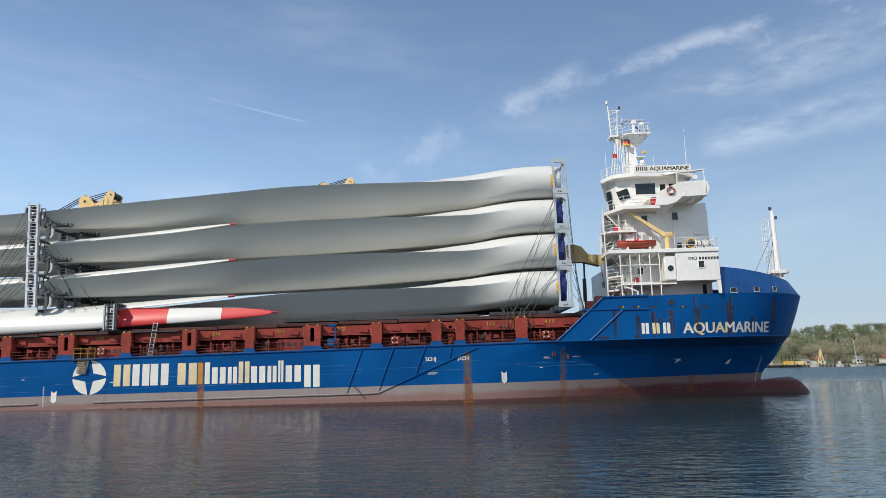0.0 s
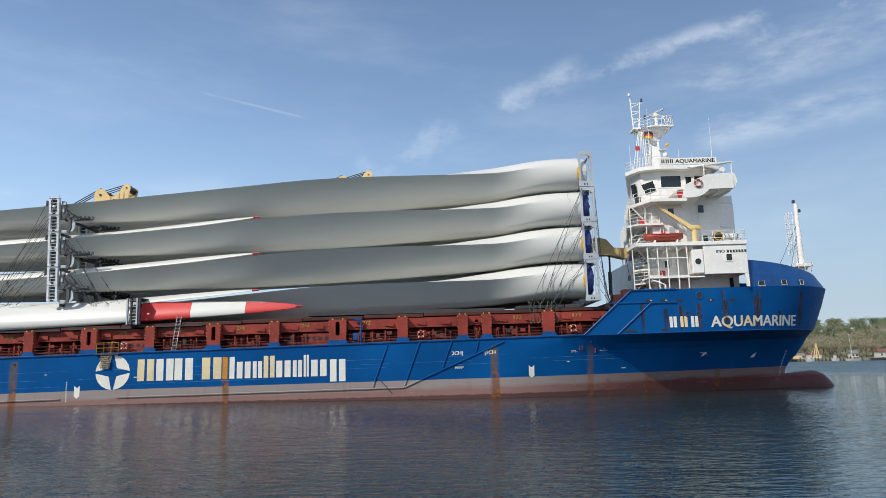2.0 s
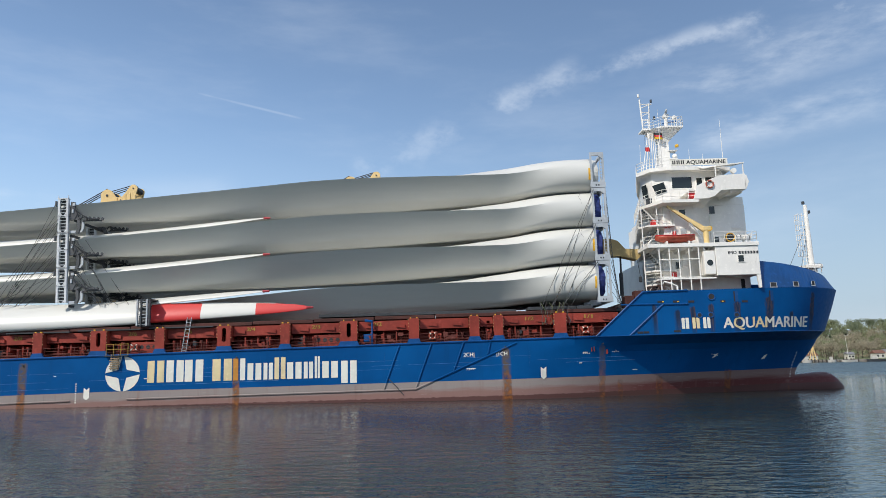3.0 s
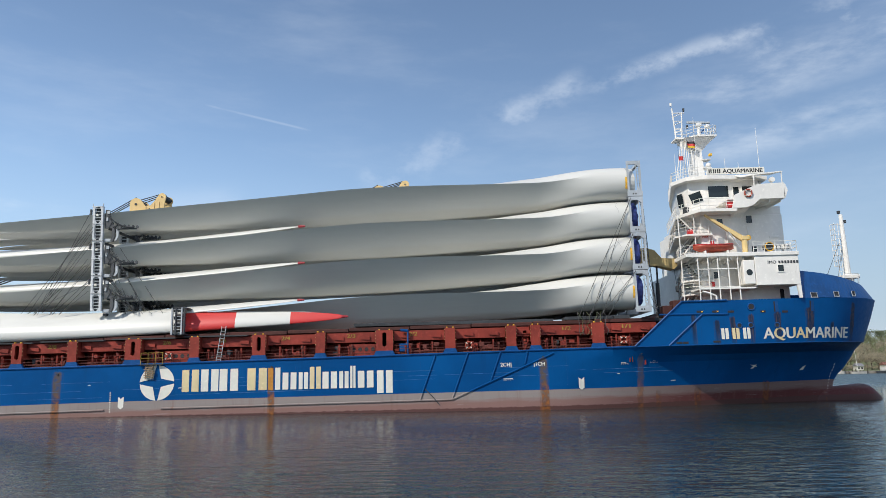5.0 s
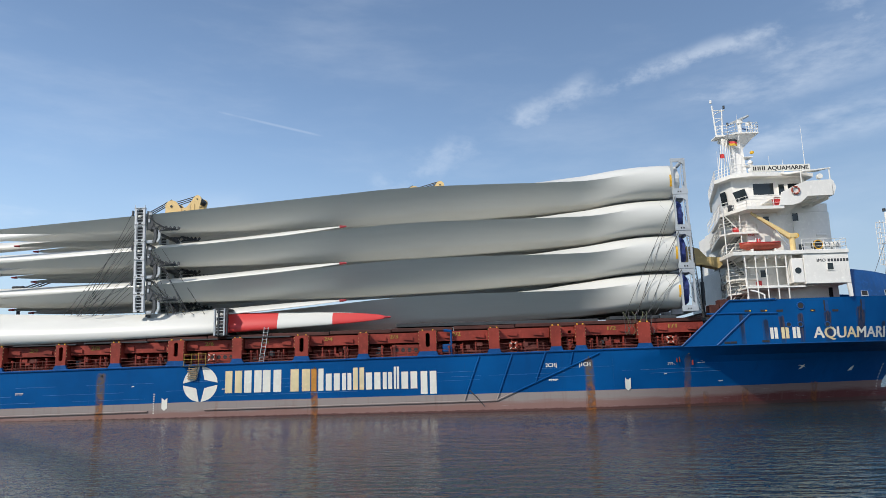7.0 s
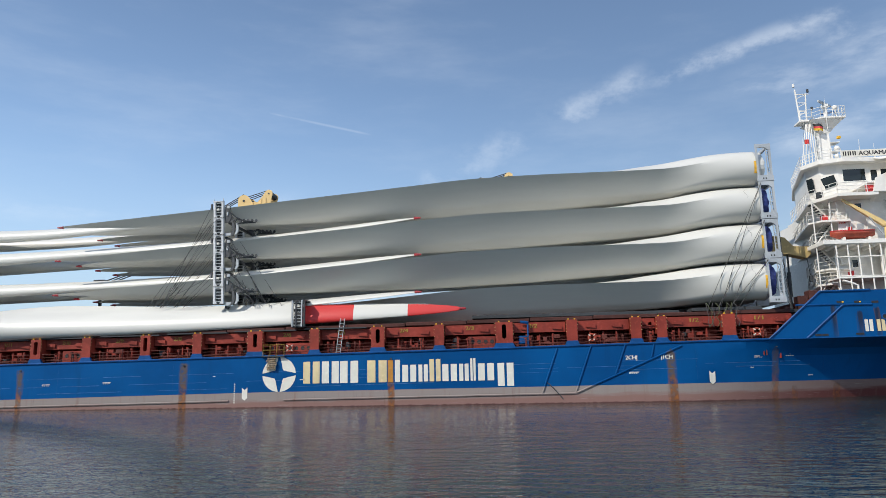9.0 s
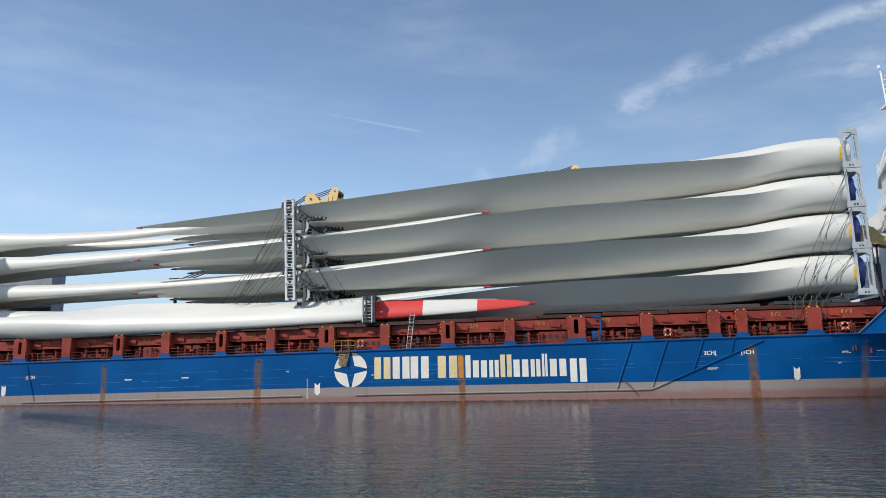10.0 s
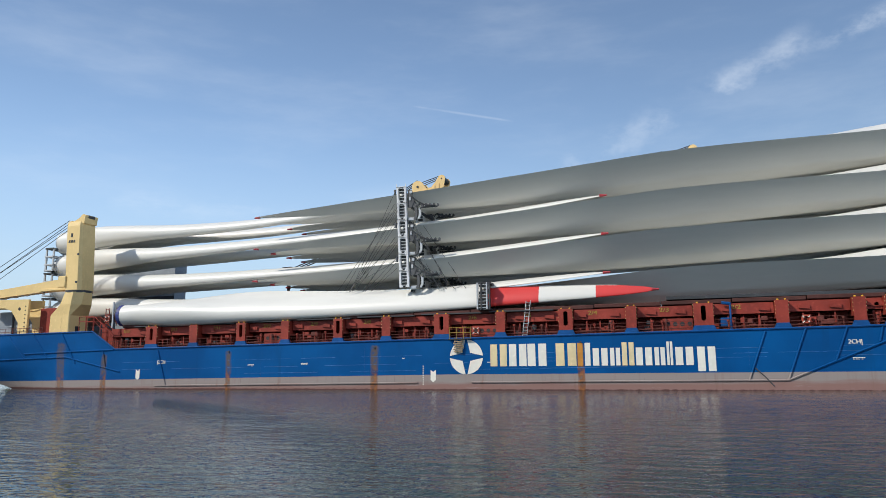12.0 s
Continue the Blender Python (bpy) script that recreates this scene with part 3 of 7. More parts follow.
def blade_rings(length=71.7, rise=(), radius=1.74, lean=LEAN, chord=4.9, n=32, stations=72):
    """Sections of a blade along -x: a round root that goes over into a leaning aerofoil.
    rise: height of the axis along the blade; lean: degrees by which the trailing edge leans from the upright."""
    out = []
    for k in range(stations + 1):
        u = (k / stations) ** 1.08
        s = u * length
        mix = min(1, max(0, (u - 0.010) / 0.10))
        mix = mix * mix * (3 - 2 * mix)
        ch = glide(u, [(0, 2 * radius), (0.04, 2 * radius), (0.10, chord * 0.97), (0.17, chord * 1.06), (0.30, chord), (0.5, chord * 0.76), (0.75, chord * 0.52), (0.92, chord * 0.30), (0.98, chord * 0.15), (1, 0.06)])
        th = glide(u, [(0, 2 * radius), (0.04, 2 * radius), (0.15, 2.5), (0.25, 1.7), (0.5, 0.95), (0.8, 0.42), (1, 0.05)])
        a = radians(glide(u, lean))
        up = Vector((0, -math.sin(a), math.cos(a)))
        face = Vector((0, -math.cos(a), -math.sin(a)))
        c = Vector((-s, 0, glide(s, rise) if rise else 0))
        ring = []
        for i in range(n):
            w = 2 * math.pi * i / n
            q = (1 - math.cos(w)) / 2  # 0 at the trailing edge, 1 at the leading edge
            wide = math.cos(w) * 0.5 * (1 - mix) + (0.58 - q) * mix
            deep = math.sin(w) * 0.5 * (1 - mix) + foil(q, math.sin(w)) * mix
            ring.append(c + up * wide * ch + face * deep * th)
        out.append(ring)
    return out


# outline of the grey blades: trailing edge, lower ridge, belly, leading edge, crest; (metres along, across or height)
OUTLINE = (
    (150, [(0, -1.50), (5, -1.66), (12, -1.72), (40, -1.6), (52, -1.3), (61, -0.9), (70, -0.35), (71.7, -0.1)],
     [(0, 0.87), (2.5, 0.55), (4.7, 0.17), (10.5, 0.0), (22, 0.0), (27.8, -0.15), (33.6, -0.57), (39.4, -1.0), (52, -1.85), (61, -2.35), (71.7, -2.92)]),
    (215, [(0, -1.42), (5, -0.7), (10, 0.1), (16, 0.3), (34, 0.35), (52, 0.1), (61, 0.1), (71.7, 0.0)],
     [(0, -1.0), (4.8, -1.8), (10.5, -2.0), (16, -2.08), (22, -2.26), (27.8, -2.46), (33.6, -2.75), (43, -3.05), (52, -3.2), (61, -3.2), (71.7, -2.98)]),
    (290, [(0, 0.6), (10, 1.2), (16, 1.5), (34, 1.4), (52, 0.7), (71.7, 0.0)],
     [(0, -1.64), (5, -2.05), (10, -2.4), (16, -2.7), (22, -3.0), (28, -3.2), (34, -3.35), (43, -3.4), (52, -3.4), (61, -3.3), (71.7, -3.0)]),
    (360, [(0, 1.74), (10, 2.0), (20, 2.1), (34, 1.9), (52, 1.1), (61, 0.8), (71.7, 0.1)], [(0, 0), (10, -1.2), (20, -1.9), (34, -2.4), (52, -2.9), (71.7, -2.95)]),
    (450, [(0, 0.0), (34, 0.1), (71.7, 0.0)], [(0, 1.74), (4.5, 1.32), (7.5, 1.02), (10.5, 0.68), (14, 0.2), (20, -0.35), (34, -1.2), (52, -2.3), (71.7, -2.9)]),
)


def grey_rings(length=71.7, lift=0.0, stations=76, steps=7):
    """Sections of a grey blade along -x: a round root that opens into a wide flat face over a turned-under belly."""
    out = []
    for k in range(stations + 1):
        s = length * (k / stations) ** 1.15
        mix = min(1, max(0, (s - 0.3) / 9.0))
        mix = mix * mix * (3 - 2 * mix)
        up = lift * min(1, s / 8)
        ctrl = [(a, Vector((0, glide(s, ys), glide(s, zs)))) for a, ys, zs in OUTLINE]
        ring = []
        for i in range(5):
            (a0, p0), (a1, p1) = ctrl[i], ctrl[(i + 1) % 5]
            a1 += 360 if a1 < a0 else 0
            before, after = ctrl[i - 1][1], ctrl[(i + 2) % 5][1]
            # the trailing edge and the ridge are corners: one-sided tangents there
            m0 = (p1 - p0) * 0.9 if i in (0, 1) else (p1 - before) * 0.5
            m1 = (p1 - p0) * 0.9 if i in (0, 4) else (after - p0) * 0.5
            for j in range(steps):
                t = j / steps
                h = p0 * (2 * t**3 - 3 * t * t + 1) + m0 * (t**3 - 2 * t * t + t) + p1 * (3 * t * t - 2 * t**3) + m1 * (t**3 - t * t)
                w = radians(a0 + (a1 - a0) * t)
                root = Vector((0, 1.74 * math.cos(w), 1.74 * math.sin(w)))
                ring.append(root.lerp(h, mix) + Vector((-s, 0, up)))
        out.append(ring)
    return out


def cut_rings(rings, s0, s1):
    """The sections between s0 and s1 metres from the root, with a fresh one at each cut."""
    out = []
    for r0, r1 in zip(rings, rings[1:]):
        a, b = -r0[0][0], -r1[0][0]
        if s0 <= a <= s1:
            out.append(r0)
        for cut in (s0, s1):
            if a < cut < b:
                u = (cut - a) / (b - a)
                out.append([Vector(p).lerp(Vector(q), u) for p, q in zip(r0, r1)])
    if -rings[-1][0][0] <= s1:
        out.append(rings[-1])
    return out


def build_blade(name, label, group, at, bands=(), **kw):
    length = kw.get("length", 71.7)
    e = thing(name, label, "turbine blade", group, at)
    rings = kw["rings"] if "rings" in kw else blade_rings(**kw)
    for s0, s1, name, mat, text in bands or ((0, 999, "shell", BLADE, ""),):
        bm = bmesh.new()
        loft(bm, cut_rings(rings, s0, s1))
        shell_ob = part(name, bm, mat, e, text, True)
        shell_ob.data.set_sharp_from_angle(angle=radians(38))
    bm = bmesh.new()
    tip = sum((Vector(p) for p in rings[-1]), Vector()) / len(rings[-1])
    tube(bm, tip + Vector((0.55, 0, 0.0)), tip - Vector((0.12, 0, 0)), 0.15, 8, 0.08)
    part("tip_cap", bm, CAPRED, e, "dull red tip cap")
    r = kw.get("radius", 1.74)
    z0 = kw["rise"][0][1] if kw.get("rise") else 0
    bm = bmesh.new()
    loft(bm, [[(x, math.cos(i * math.pi / 16) * (r + 0.015) , z0 + math.sin(i * math.pi / 16) * (r + 0.015)) for i in range(32)] for x in (0.02, -0.16)])
    part("root_flange", bm, GALV, e, "bare metal root flange")
    return e


GREY_RISE = [(0, 0), (5.5, -0.5), (11.5, -1.2), (17, -1.38), (24, -1.5), (34, -1.9), (43, -2.3), (52, -2.7), (61, -2.95), (71.7, -2.95)]
ROOT_X, ROWS_Y, TIERS = 11.25, [-9.15, -5.5, -1.9, 1.7], [21.95, 18.35, 14.70, 10.95]
LOOKS = "long grey-white turbine blade, root forward, stacked in racks"
first = build_blade("turbine_blade", LOOKS, "stacked blades, roots forward", pose(ROOT_X, ROWS_Y[0], TIERS[0]), rings=grey_rings())
for tier in TIERS[1:3]:
    ABOARD.append(copy_thing(first, pose(ROOT_X, ROWS_Y[0], tier)))
# the lowest one lies flatter and slants inboard, clear of the banded blade
build_blade("turbine_blade", LOOKS, "stacked blades, roots forward", pose(ROOT_X, ROWS_Y[0], TIERS[3] - 0.08, 0, 0, -3.0), rings=grey_rings(lift=0.3))
# inner rows, turned flat
FLAT = [(0, 84), (0.2, 79), (0.6, 72), (1, 60)]
inner = build_blade("turbine_blade", LOOKS, "stacked blades, roots forward", pose(ROOT_X, ROWS_Y[1], TIERS[0]), rise=GREY_RISE, lean=FLAT, chord=4.0)
for row in ROWS_Y[1:]:
    for tier in TIERS:
        if (row, tier) != (ROWS_Y[1], TIERS[0]):
            ABOARD.append(copy_thing(inner, pose(ROOT_X, row, tier)))

# blades with their roots at the stern, tips forward
AFT_LEAN = [(0, 85), (0.15, 76), (0.5, 68), (1, 58)]
WHITE_AFT = "long white turbine blade, root at the stern, tip forward"
AFT_TIERS = ((19.2, [(0, 0.0), (8, 0.15), (15.5, 0.2), (23, 0.1), (33, 0.15), (48, 0.9), (60, 1.4), (73.5, 1.9)]),
             (16.0, [(0, 0.0), (8, 0.2), (15.5, 0.35), (23, 0.4), (33, 0.55), (42, 0.7), (51, 0.9), (59, 1.2), (73.5, 2.2)]),
             (12.75, [(0, 0.0), (8, 0.1), (15.5, 0.15), (23, 0.15), (33, 0.2), (42, 0.3), (51, 0.5), (59, 0.85), (73.5, 1.75)]),
             (9.6, [(0, 0.0), (15.5, 0.2), (23, 0.1), (33, 0.0), (42, 0.05), (51, 0.15), (59, 0.4), (73.5, 1.2)]))
for z, table in AFT_TIERS:
    outer = build_blade("turbine_blade", WHITE_AFT, "stacked blades, roots aft", pose(-95.0, -2.0, z, 0, 0, 173.5 if z < 19 else 175.5), rise=table, length=74.0, lean=AFT_LEAN, chord=4.0, radius=1.6)
    ABOARD.append(copy_thing(outer, pose(-95.0, 2.0, z, 0, 0, 177.5)))

# the blade lying lowest along the hatch edge, with red bands
NEAR_RISE = [(0, 0), (8, 0.05), (17, 0.3), (27, 0.25), (35, 0.3), (43, 0.42), (52, 0.6), (60.5, 0.75)]
NEAR = dict(rise=NEAR_RISE, length=60.0, radius=1.22, lean=[(0, 60), (0.15, 42), (0.3, 30), (1, 12)], chord=3.9)
near = build_blade("turbine_blade", "white turbine blade with red bands, lying along the hatch edge", "", pose(-77.2, -9.95, 8.35, 0, 0, 180),
                   ((0, 43.95, "shell", BLADE, ""), (43.95, 49.0, "red_band", STRIPE, "bright red warning band"), (49.0, 54.4, "shell", BLADE, ""), (54.4, 99, "red_band", STRIPE, "bright red warning band")), **NEAR)
rings = blade_rings(**NEAR)
# saw-toothed trailing edge of the outer half
bm = bmesh.new()
for r0, r1 in zip(rings[36:68], rings[37:69]):
    for k in range(6):
        a, b = r0[0].lerp(r1[0], k / 6), r0[0].lerp(r1[0], (k + 0.8) / 6)
        v = [bm.verts.new(p) for p in (a + Vector((0, 0.01, -0.03)), b + Vector((0, 0.01, -0.03)), (a + b) / 2 + Vector((0, 0.0, 0.09)), (a + b) / 2 + Vector((0, 0.03, 0.0)))]
        for f in ((0, 1, 2), (1, 3, 2), (3, 0, 2)):
            bm.faces.new([v[i] for i in f])
tagged(part("serrations", bm, BLADE, near, "fine white saw-tooth strip"), kind="stuff")
# clamp frame round the blade, with a ladder face
clamp = thing("blade_clamp", "dark steel clamp frame with a ladder round the banded blade", "clamp")
for x in (-34.0, -33.62, -33.05, -32.8):
    bm = bmesh.new()
    box(bm, x - 0.07, x + 0.07, -11.35, -11.1, 7.65, 10.25, 0.01)
    part("upright", bm, DARKSTEEL if x in (-33.62, -32.8) else GALV, clamp)
for k in range(8):
    bm = bmesh.new()
    tube(bm, (-33.95, -11.25, 7.8 + 0.32 * k), (-33.1, -11.25, 7.8 + 0.32 * k), 0.035)
    part("rung", bm, GALV, clamp)
for k in range(4):
    bm = bmesh.new()
    box(bm, -33.9, -32.75, -11.12, -10.95, 7.7 + 0.72 * k, 7.95 + 0.72 * k, 0.02)
    part("cross_plate", bm, DARKSTEEL, clamp)
bm = bmesh.new()
for z in (7.6, 10.15):
    box(bm, -34.05, -32.75, -11.2, -8.5, z, z + 0.14)
box(bm, -34.0, -32.8, -8.5, -8.35, 7.72, 10.2)
part("frame", bm, DARKSTEEL, clamp)
bm = bmesh.new()
rr = [r for r in rings if 43.0 <= -r[0].x <= 44.6]
rows = []
for r in rr:
    mid = sum(r, Vector()) / len(r)
    rows.append([Vector((-77.2 - p.x, -9.95 - (mid.y + (p.y - mid.y) * 1.25), 8.35 + mid.z + (p.z - mid.z) * 1.08)) for p in r])
loft(bm, rows, caps=False)
part("padding", bm, BLACK, clamp, "black rubber padding")


# ---- deck edge: posts, coaming, hatch covers, rails ----
POSTS = [(-72.35, 1.5, 1), (-66.75, 1.0, 0), (-60.65, 1.1, 1), (-55.25, 0.9, 0), (-49.05, 1.0, 1), (-43.7, 0.9, 0), (-37.8, 1.5, 1), (-31.85, 0.9, 0),
         (-25.6, 1.3, 1), (-19.65, 0.9, 0), (-13.45, 1.65, 1), (-7.1, 1.0, 0), (-1.2, 0.95, 0), (1.15, 0.9, 0), (7.2, 1.15, 0)]
for x, w, slot in POSTS:
    z0, z1 = sheer(x) + 0.02, sheer(x) + 2.48
    bm = bmesh.new()
    h = w / 2
    if slot:
        # a plate with an oblong hole, built of four pieces round it
        g, hz0, hz1 = 0.20, z0 + 1.0, z1 - 0.3
        prism(bm, [(x - h, z0 + 0.5), (x - g, z0 + 0.5), (x - g, z1), (x - h, z1)], -10.98, -10.72)
        prism(bm, [(x + g, z0 + 0.5), (x + h, z0 + 0.5), (x + h, z1), (x + g, z1)], -10.98, -10.72)
        prism(bm, [(x - g, z0 + 0.5), (x + g, z0 + 0.5), (x + g, hz0), (x, hz0 - 0.12), (x - g, hz0)], -10.98, -10.72)
        prism(bm, [(x - g, hz1), (x, hz1 + 0.1), (x + g, hz1), (x + g, z1), (x - g, z1)], -10.98, -10.72)
    else:
        prism(bm, [(x - h, z0 + 0.5), (x + h, z0 + 0.5), (x + h, z1), (x - h, z1)], -10.98, -10.72)
    post = part("hatch_post", bm, OXIDE, ship, "oxide red hatch post at the deck edge")
    bm = bmesh.new()
    prism(bm, [(x - h - 0.55, z0 - 0.04), (x + h + 0.55, z0 - 0.04), (x + h + 0.18, z0 + 0.12), (x + h, z0 + 0.5), (x - h, z0 + 0.5), (x - h - 0.18, z0 + 0.12)], -10.985, -10.70)
    part("foot", bm, BLUE, post, "blue flared foot")
    for s in (-1, 1):
        bm = bmesh.new()
        prism(bm, [(x + s * h, z0 + 0.9), (x + s * h, z1), (x + s * (h - 0.05), z1), (x + s * (h - 0.05), z0 + 0.9)], -10.72, -9.35)
        part("bracket", bm, OXIDE, post)
        bm = bmesh.new()
        for k in range(4):
            box(bm, x + s * (h + 0.02) - 0.03, x + s * (h + 0.02) + 0.03, -10.95, -10.9, z0 + 1.3 + 0.33 * k, z0 + 1.37 + 0.33 * k)
        tagged(part("lashing_lugs", bm, YELLOW, post, "yellow lashing lugs"), kind="stuff")
    for s in (-0.3, 0.3):
        bm = bmesh.new()
        box(bm, x + s * w - 0.07, x + s * w + 0.07, -10.95, -10.75, z1, z1 + 0.12, 0.02)
        part("socket", bm, AMBER, post, "yellow lashing socket")


def coaming(x0, x1, bay, number):
    """One bay of the hatch coaming between two posts: plate, rails, stays, pipes, and its number."""
    zb, zt = 3.72, sheer((x0 + x1) / 2) + 2.5
    rnd = random.Random(bay)
    bm = bmesh.new()
    box(bm, x0, x1, -8.8, -8.6, zb, zt)
    plate = part("coaming_plate", bm, OXIDE, ship, "oxide red hatch coaming plate")
    bm = bmesh.new()
    box(bm, x0 + 0.05, x1 - 0.05, -10.2, -8.8, zt - 1.15, zt - 1.05)
    box(bm, x0 + 0.05, x1 - 0.05, -10.2, -10.12, zt - 1.15, zt - 0.1)
    part("girder", bm, OXIDE, plate, "oxide red box girder")
    n = max(2, round((x1 - x0) / 1.3))
    for k in range(1, n):
        bm = bmesh.new()
        x = x0 + (x1 - x0) * k / n
        prism(bm, [(x - 0.06, zb), (x + 0.06, zb), (x + 0.06, zt - 1.1), (x - 0.06, zt - 1.1)], -10.05 - 0.1 * (k % 2), -8.8)
        part("stay", bm, OXIDE, plate)
    for k in range(rnd.randint(4, 6)):
        x = rnd.uniform(x0 + 0.5, x1 - 0.6)
        w = rnd.uniform(0.25, 0.6)
        z = sheer(x) + rnd.uniform(0.25, 1.0)
        bm = bmesh.new()
        box(bm, x, x + w, -10.1, -9.5, z, z + rnd.uniform(0.25, 0.5), 0.03)
        tube(bm, (x + w / 2, -9.8, sheer(x) - 1.3), (x + w / 2, -9.8, z + 0.1), 0.07, 6)
        part("fitting", bm, rnd.choice((OXIDE, DECKRED, OXIDE, DARKSTEEL)), plate)
    # wedge-shaped cleats on the girder
    for k in range(2):
        x = rnd.uniform(x0 + 0.15, x0 + (x1 - x0) * 0.18) if k else rnd.uniform(x0 + (x1 - x0) * 0.66, x1 - 1.0)
        bm = bmesh.new()
        prism(bm, [(x, zt - 0.75), (x + 0.9, zt - 0.85), (x + 0.9, zt - 0.5), (x + 0.35, zt - 0.42), (x, zt - 0.55)], -10.34, -10.2)
        part("cleat", bm, OXIDE, plate)
    # vents and stand pipes behind the rail
    for k in range(3):
        x = rnd.uniform(x0 + 0.4, x1 - 0.5)
        bm = bmesh.new()
        top = sheer(x) + rnd.uniform(0.7, 1.15)
        tube(bm, (x, -10.5, sheer(x) - 1.4), (x, -10.5, top), 0.055, 6)
        tube(bm, (x, -10.5, top), (x, -10.5, top + 0.18), 0.13, 8)
        part("vent", bm, OXIDE if k else DECKRED, plate)
    # deck pipes
    bm = bmesh.new()
    for z, r in ((0.15, 0.06), (0.42, 0.045)):
        tube(bm, (x0, -10.25, sheer(x0) + z), (x1, -10.25, sheer(x1) + z), r, 6)
    part("pipe", bm, DECKRED, plate)
    rail = bmesh.new()
    for k in range(3):
        h = 0.32 * (k + 1)
        tube(rail, (x0, -10.86, sheer(x0) + h), (x1, -10.86, sheer(x1) + h), 0.022, 5)
    m = max(2, round((x1 - x0) / 1.4))
    for k in range(1, m):
        x = x0 + (x1 - x0) * k / m
        tube(rail, (x, -10.86, sheer(x)), (x, -10.86, sheer(x) + 1.0), 0.026, 5)
    part("guard_rail", rail, DECKRED, ship, "thin dull red guard rail")
    if number:
        c = (x0 + x1) / 2 + rnd.uniform(-0.6, 0.4)
        lettering("number", number, OLDYELLOW, plate, lambda u, v: Vector((c - 0.5 + u, -10.225, zt - 0.60 + v)), 0.36, 0.85)


BAYS = {-69.5: "2/12", -63.7: "2/11", -57.9: "2/10", -52.1: "2/9", -46.4: "2/8", -34.8: "2/6", -28.7: "2/5", -22.6: "2/4", -16.5: "2/3", -10.2: "2/2", 4.2: "1/2", -75.6: "2/13", 10.6: "1/1"}
edges = [(-78.6, 0, 0)] + POSTS + [(13.2, 0.2, 0)]
for i, (a, b) in enumerate(zip(edges, edges[1:])):
    x0, x1 = a[0] + a[1] / 2, b[0] - b[1] / 2
    mid = (x0 + x1) / 2
    num = next((v for k, v in BAYS.items() if abs(k - mid) < 1.6), "")
    coaming(x0, x1, i, num)
    if i in (3, 7, 10):
        # a bay plated up, with round holes
        bm = bmesh.new()
        box(bm, mid - 0.2, x1 - 0.1, -10.35, -10.25, sheer(mid) + 0.1, sheer(mid) + 1.25)
        pl = part("screen_plate", bm, OXIDE, ship, "oxide red plate with round holes")
        for k in range(4):
            bm = bmesh.new()
            disc(bm, (mid + 0.25 + 0.62 * k, sheer(mid) + 0.75), 0.2, -10.362, -10.34, 14)
            part("hole", bm, BLACK, pl, "dark round opening")

# hatch covers, one slab a bay of the hold
for k, x in enumerate(range(-77, 13, 6)):
    bm = bmesh.new()
    box(bm, x + 0.03, min(x + 5.97, 13), -10.3, 10.3, sheer(x) + 2.5, sheer(x) + 2.86, 0.05)
    part("hatch_cover", bm, COVER, ship, "dark red steel hatch cover")
bm = bmesh.new()
for x in range(-75, -31, 7):
    box(bm, x, x + 6.2, -10.7, -10.2, sheer(x) + 2.5, sheer(x) + 2.62)
part("cover_edge", bm, DARKSTEEL, ship)
bm = bmesh.new()
box(bm, -77.5, 12.5, 9.3, 9.5, 3.7, 8.0)
part("coaming_plate", bm, OXIDE, ship)
bm = bmesh.new()
box(bm, -77.7, -77.5, -9.3, 9.3, 3.7, 7.2)
part("coaming_plate", bm, OXIDE, ship)
bm = bmesh.new()
box(bm, 12.5, 12.7, -9.3, 9.3, 3.7, 8.0)
part("coaming_plate", bm, OXIDE, ship)


# ---- things on the plating ----
for ends in ([(-8.57, 5.04), (-10.13, 0.84)], [(-5.41, 5.23), (-7.06, 0.88)], [(-2.30, 5.22), (-3.35, 2.45)], [(0.30, 5.2), (-0.01, 4.0)],
             [(2.78, 5.02), (-7.06, 0.88), (-34.76, 0.70)], [(-40.25, 0.66), (-71.5, 0.32)], [(-71.25, 4.2), (-70.0, 0.3)],
             [(-98.0, 3.3), (-84.3, 3.60), (-76.4, 1.90)], [(-91.0, 4.05), (-77.4, 4.38)], [(-93.4, 6.1), (-91.0, 3.5)], [(-89.6, 6.35), (-87.2, 3.5)],
             [(-85.2, 6.45), (-82.9, 2.9)], [(-78.9, 4.2), (-78.4, 2.3)]):
    bm = bmesh.new()
    pts = []
    for (x0, z0), (x1, z1) in zip(ends, ends[1:]):
        k = max(1, int(abs(x1 - x0) / 2))
        pts += [on_side(x0 + (x1 - x0) * i / k, z0 + (z1 - z0) * i / k, 0.04) for i in range(k)]
    pts.append(on_side(*ends[-1], 0.04))
    path(bm, pts, 0.085, 6)
    part("fender_bar", bm, HULL, ship, "half-round fender bar in the hull's paint")
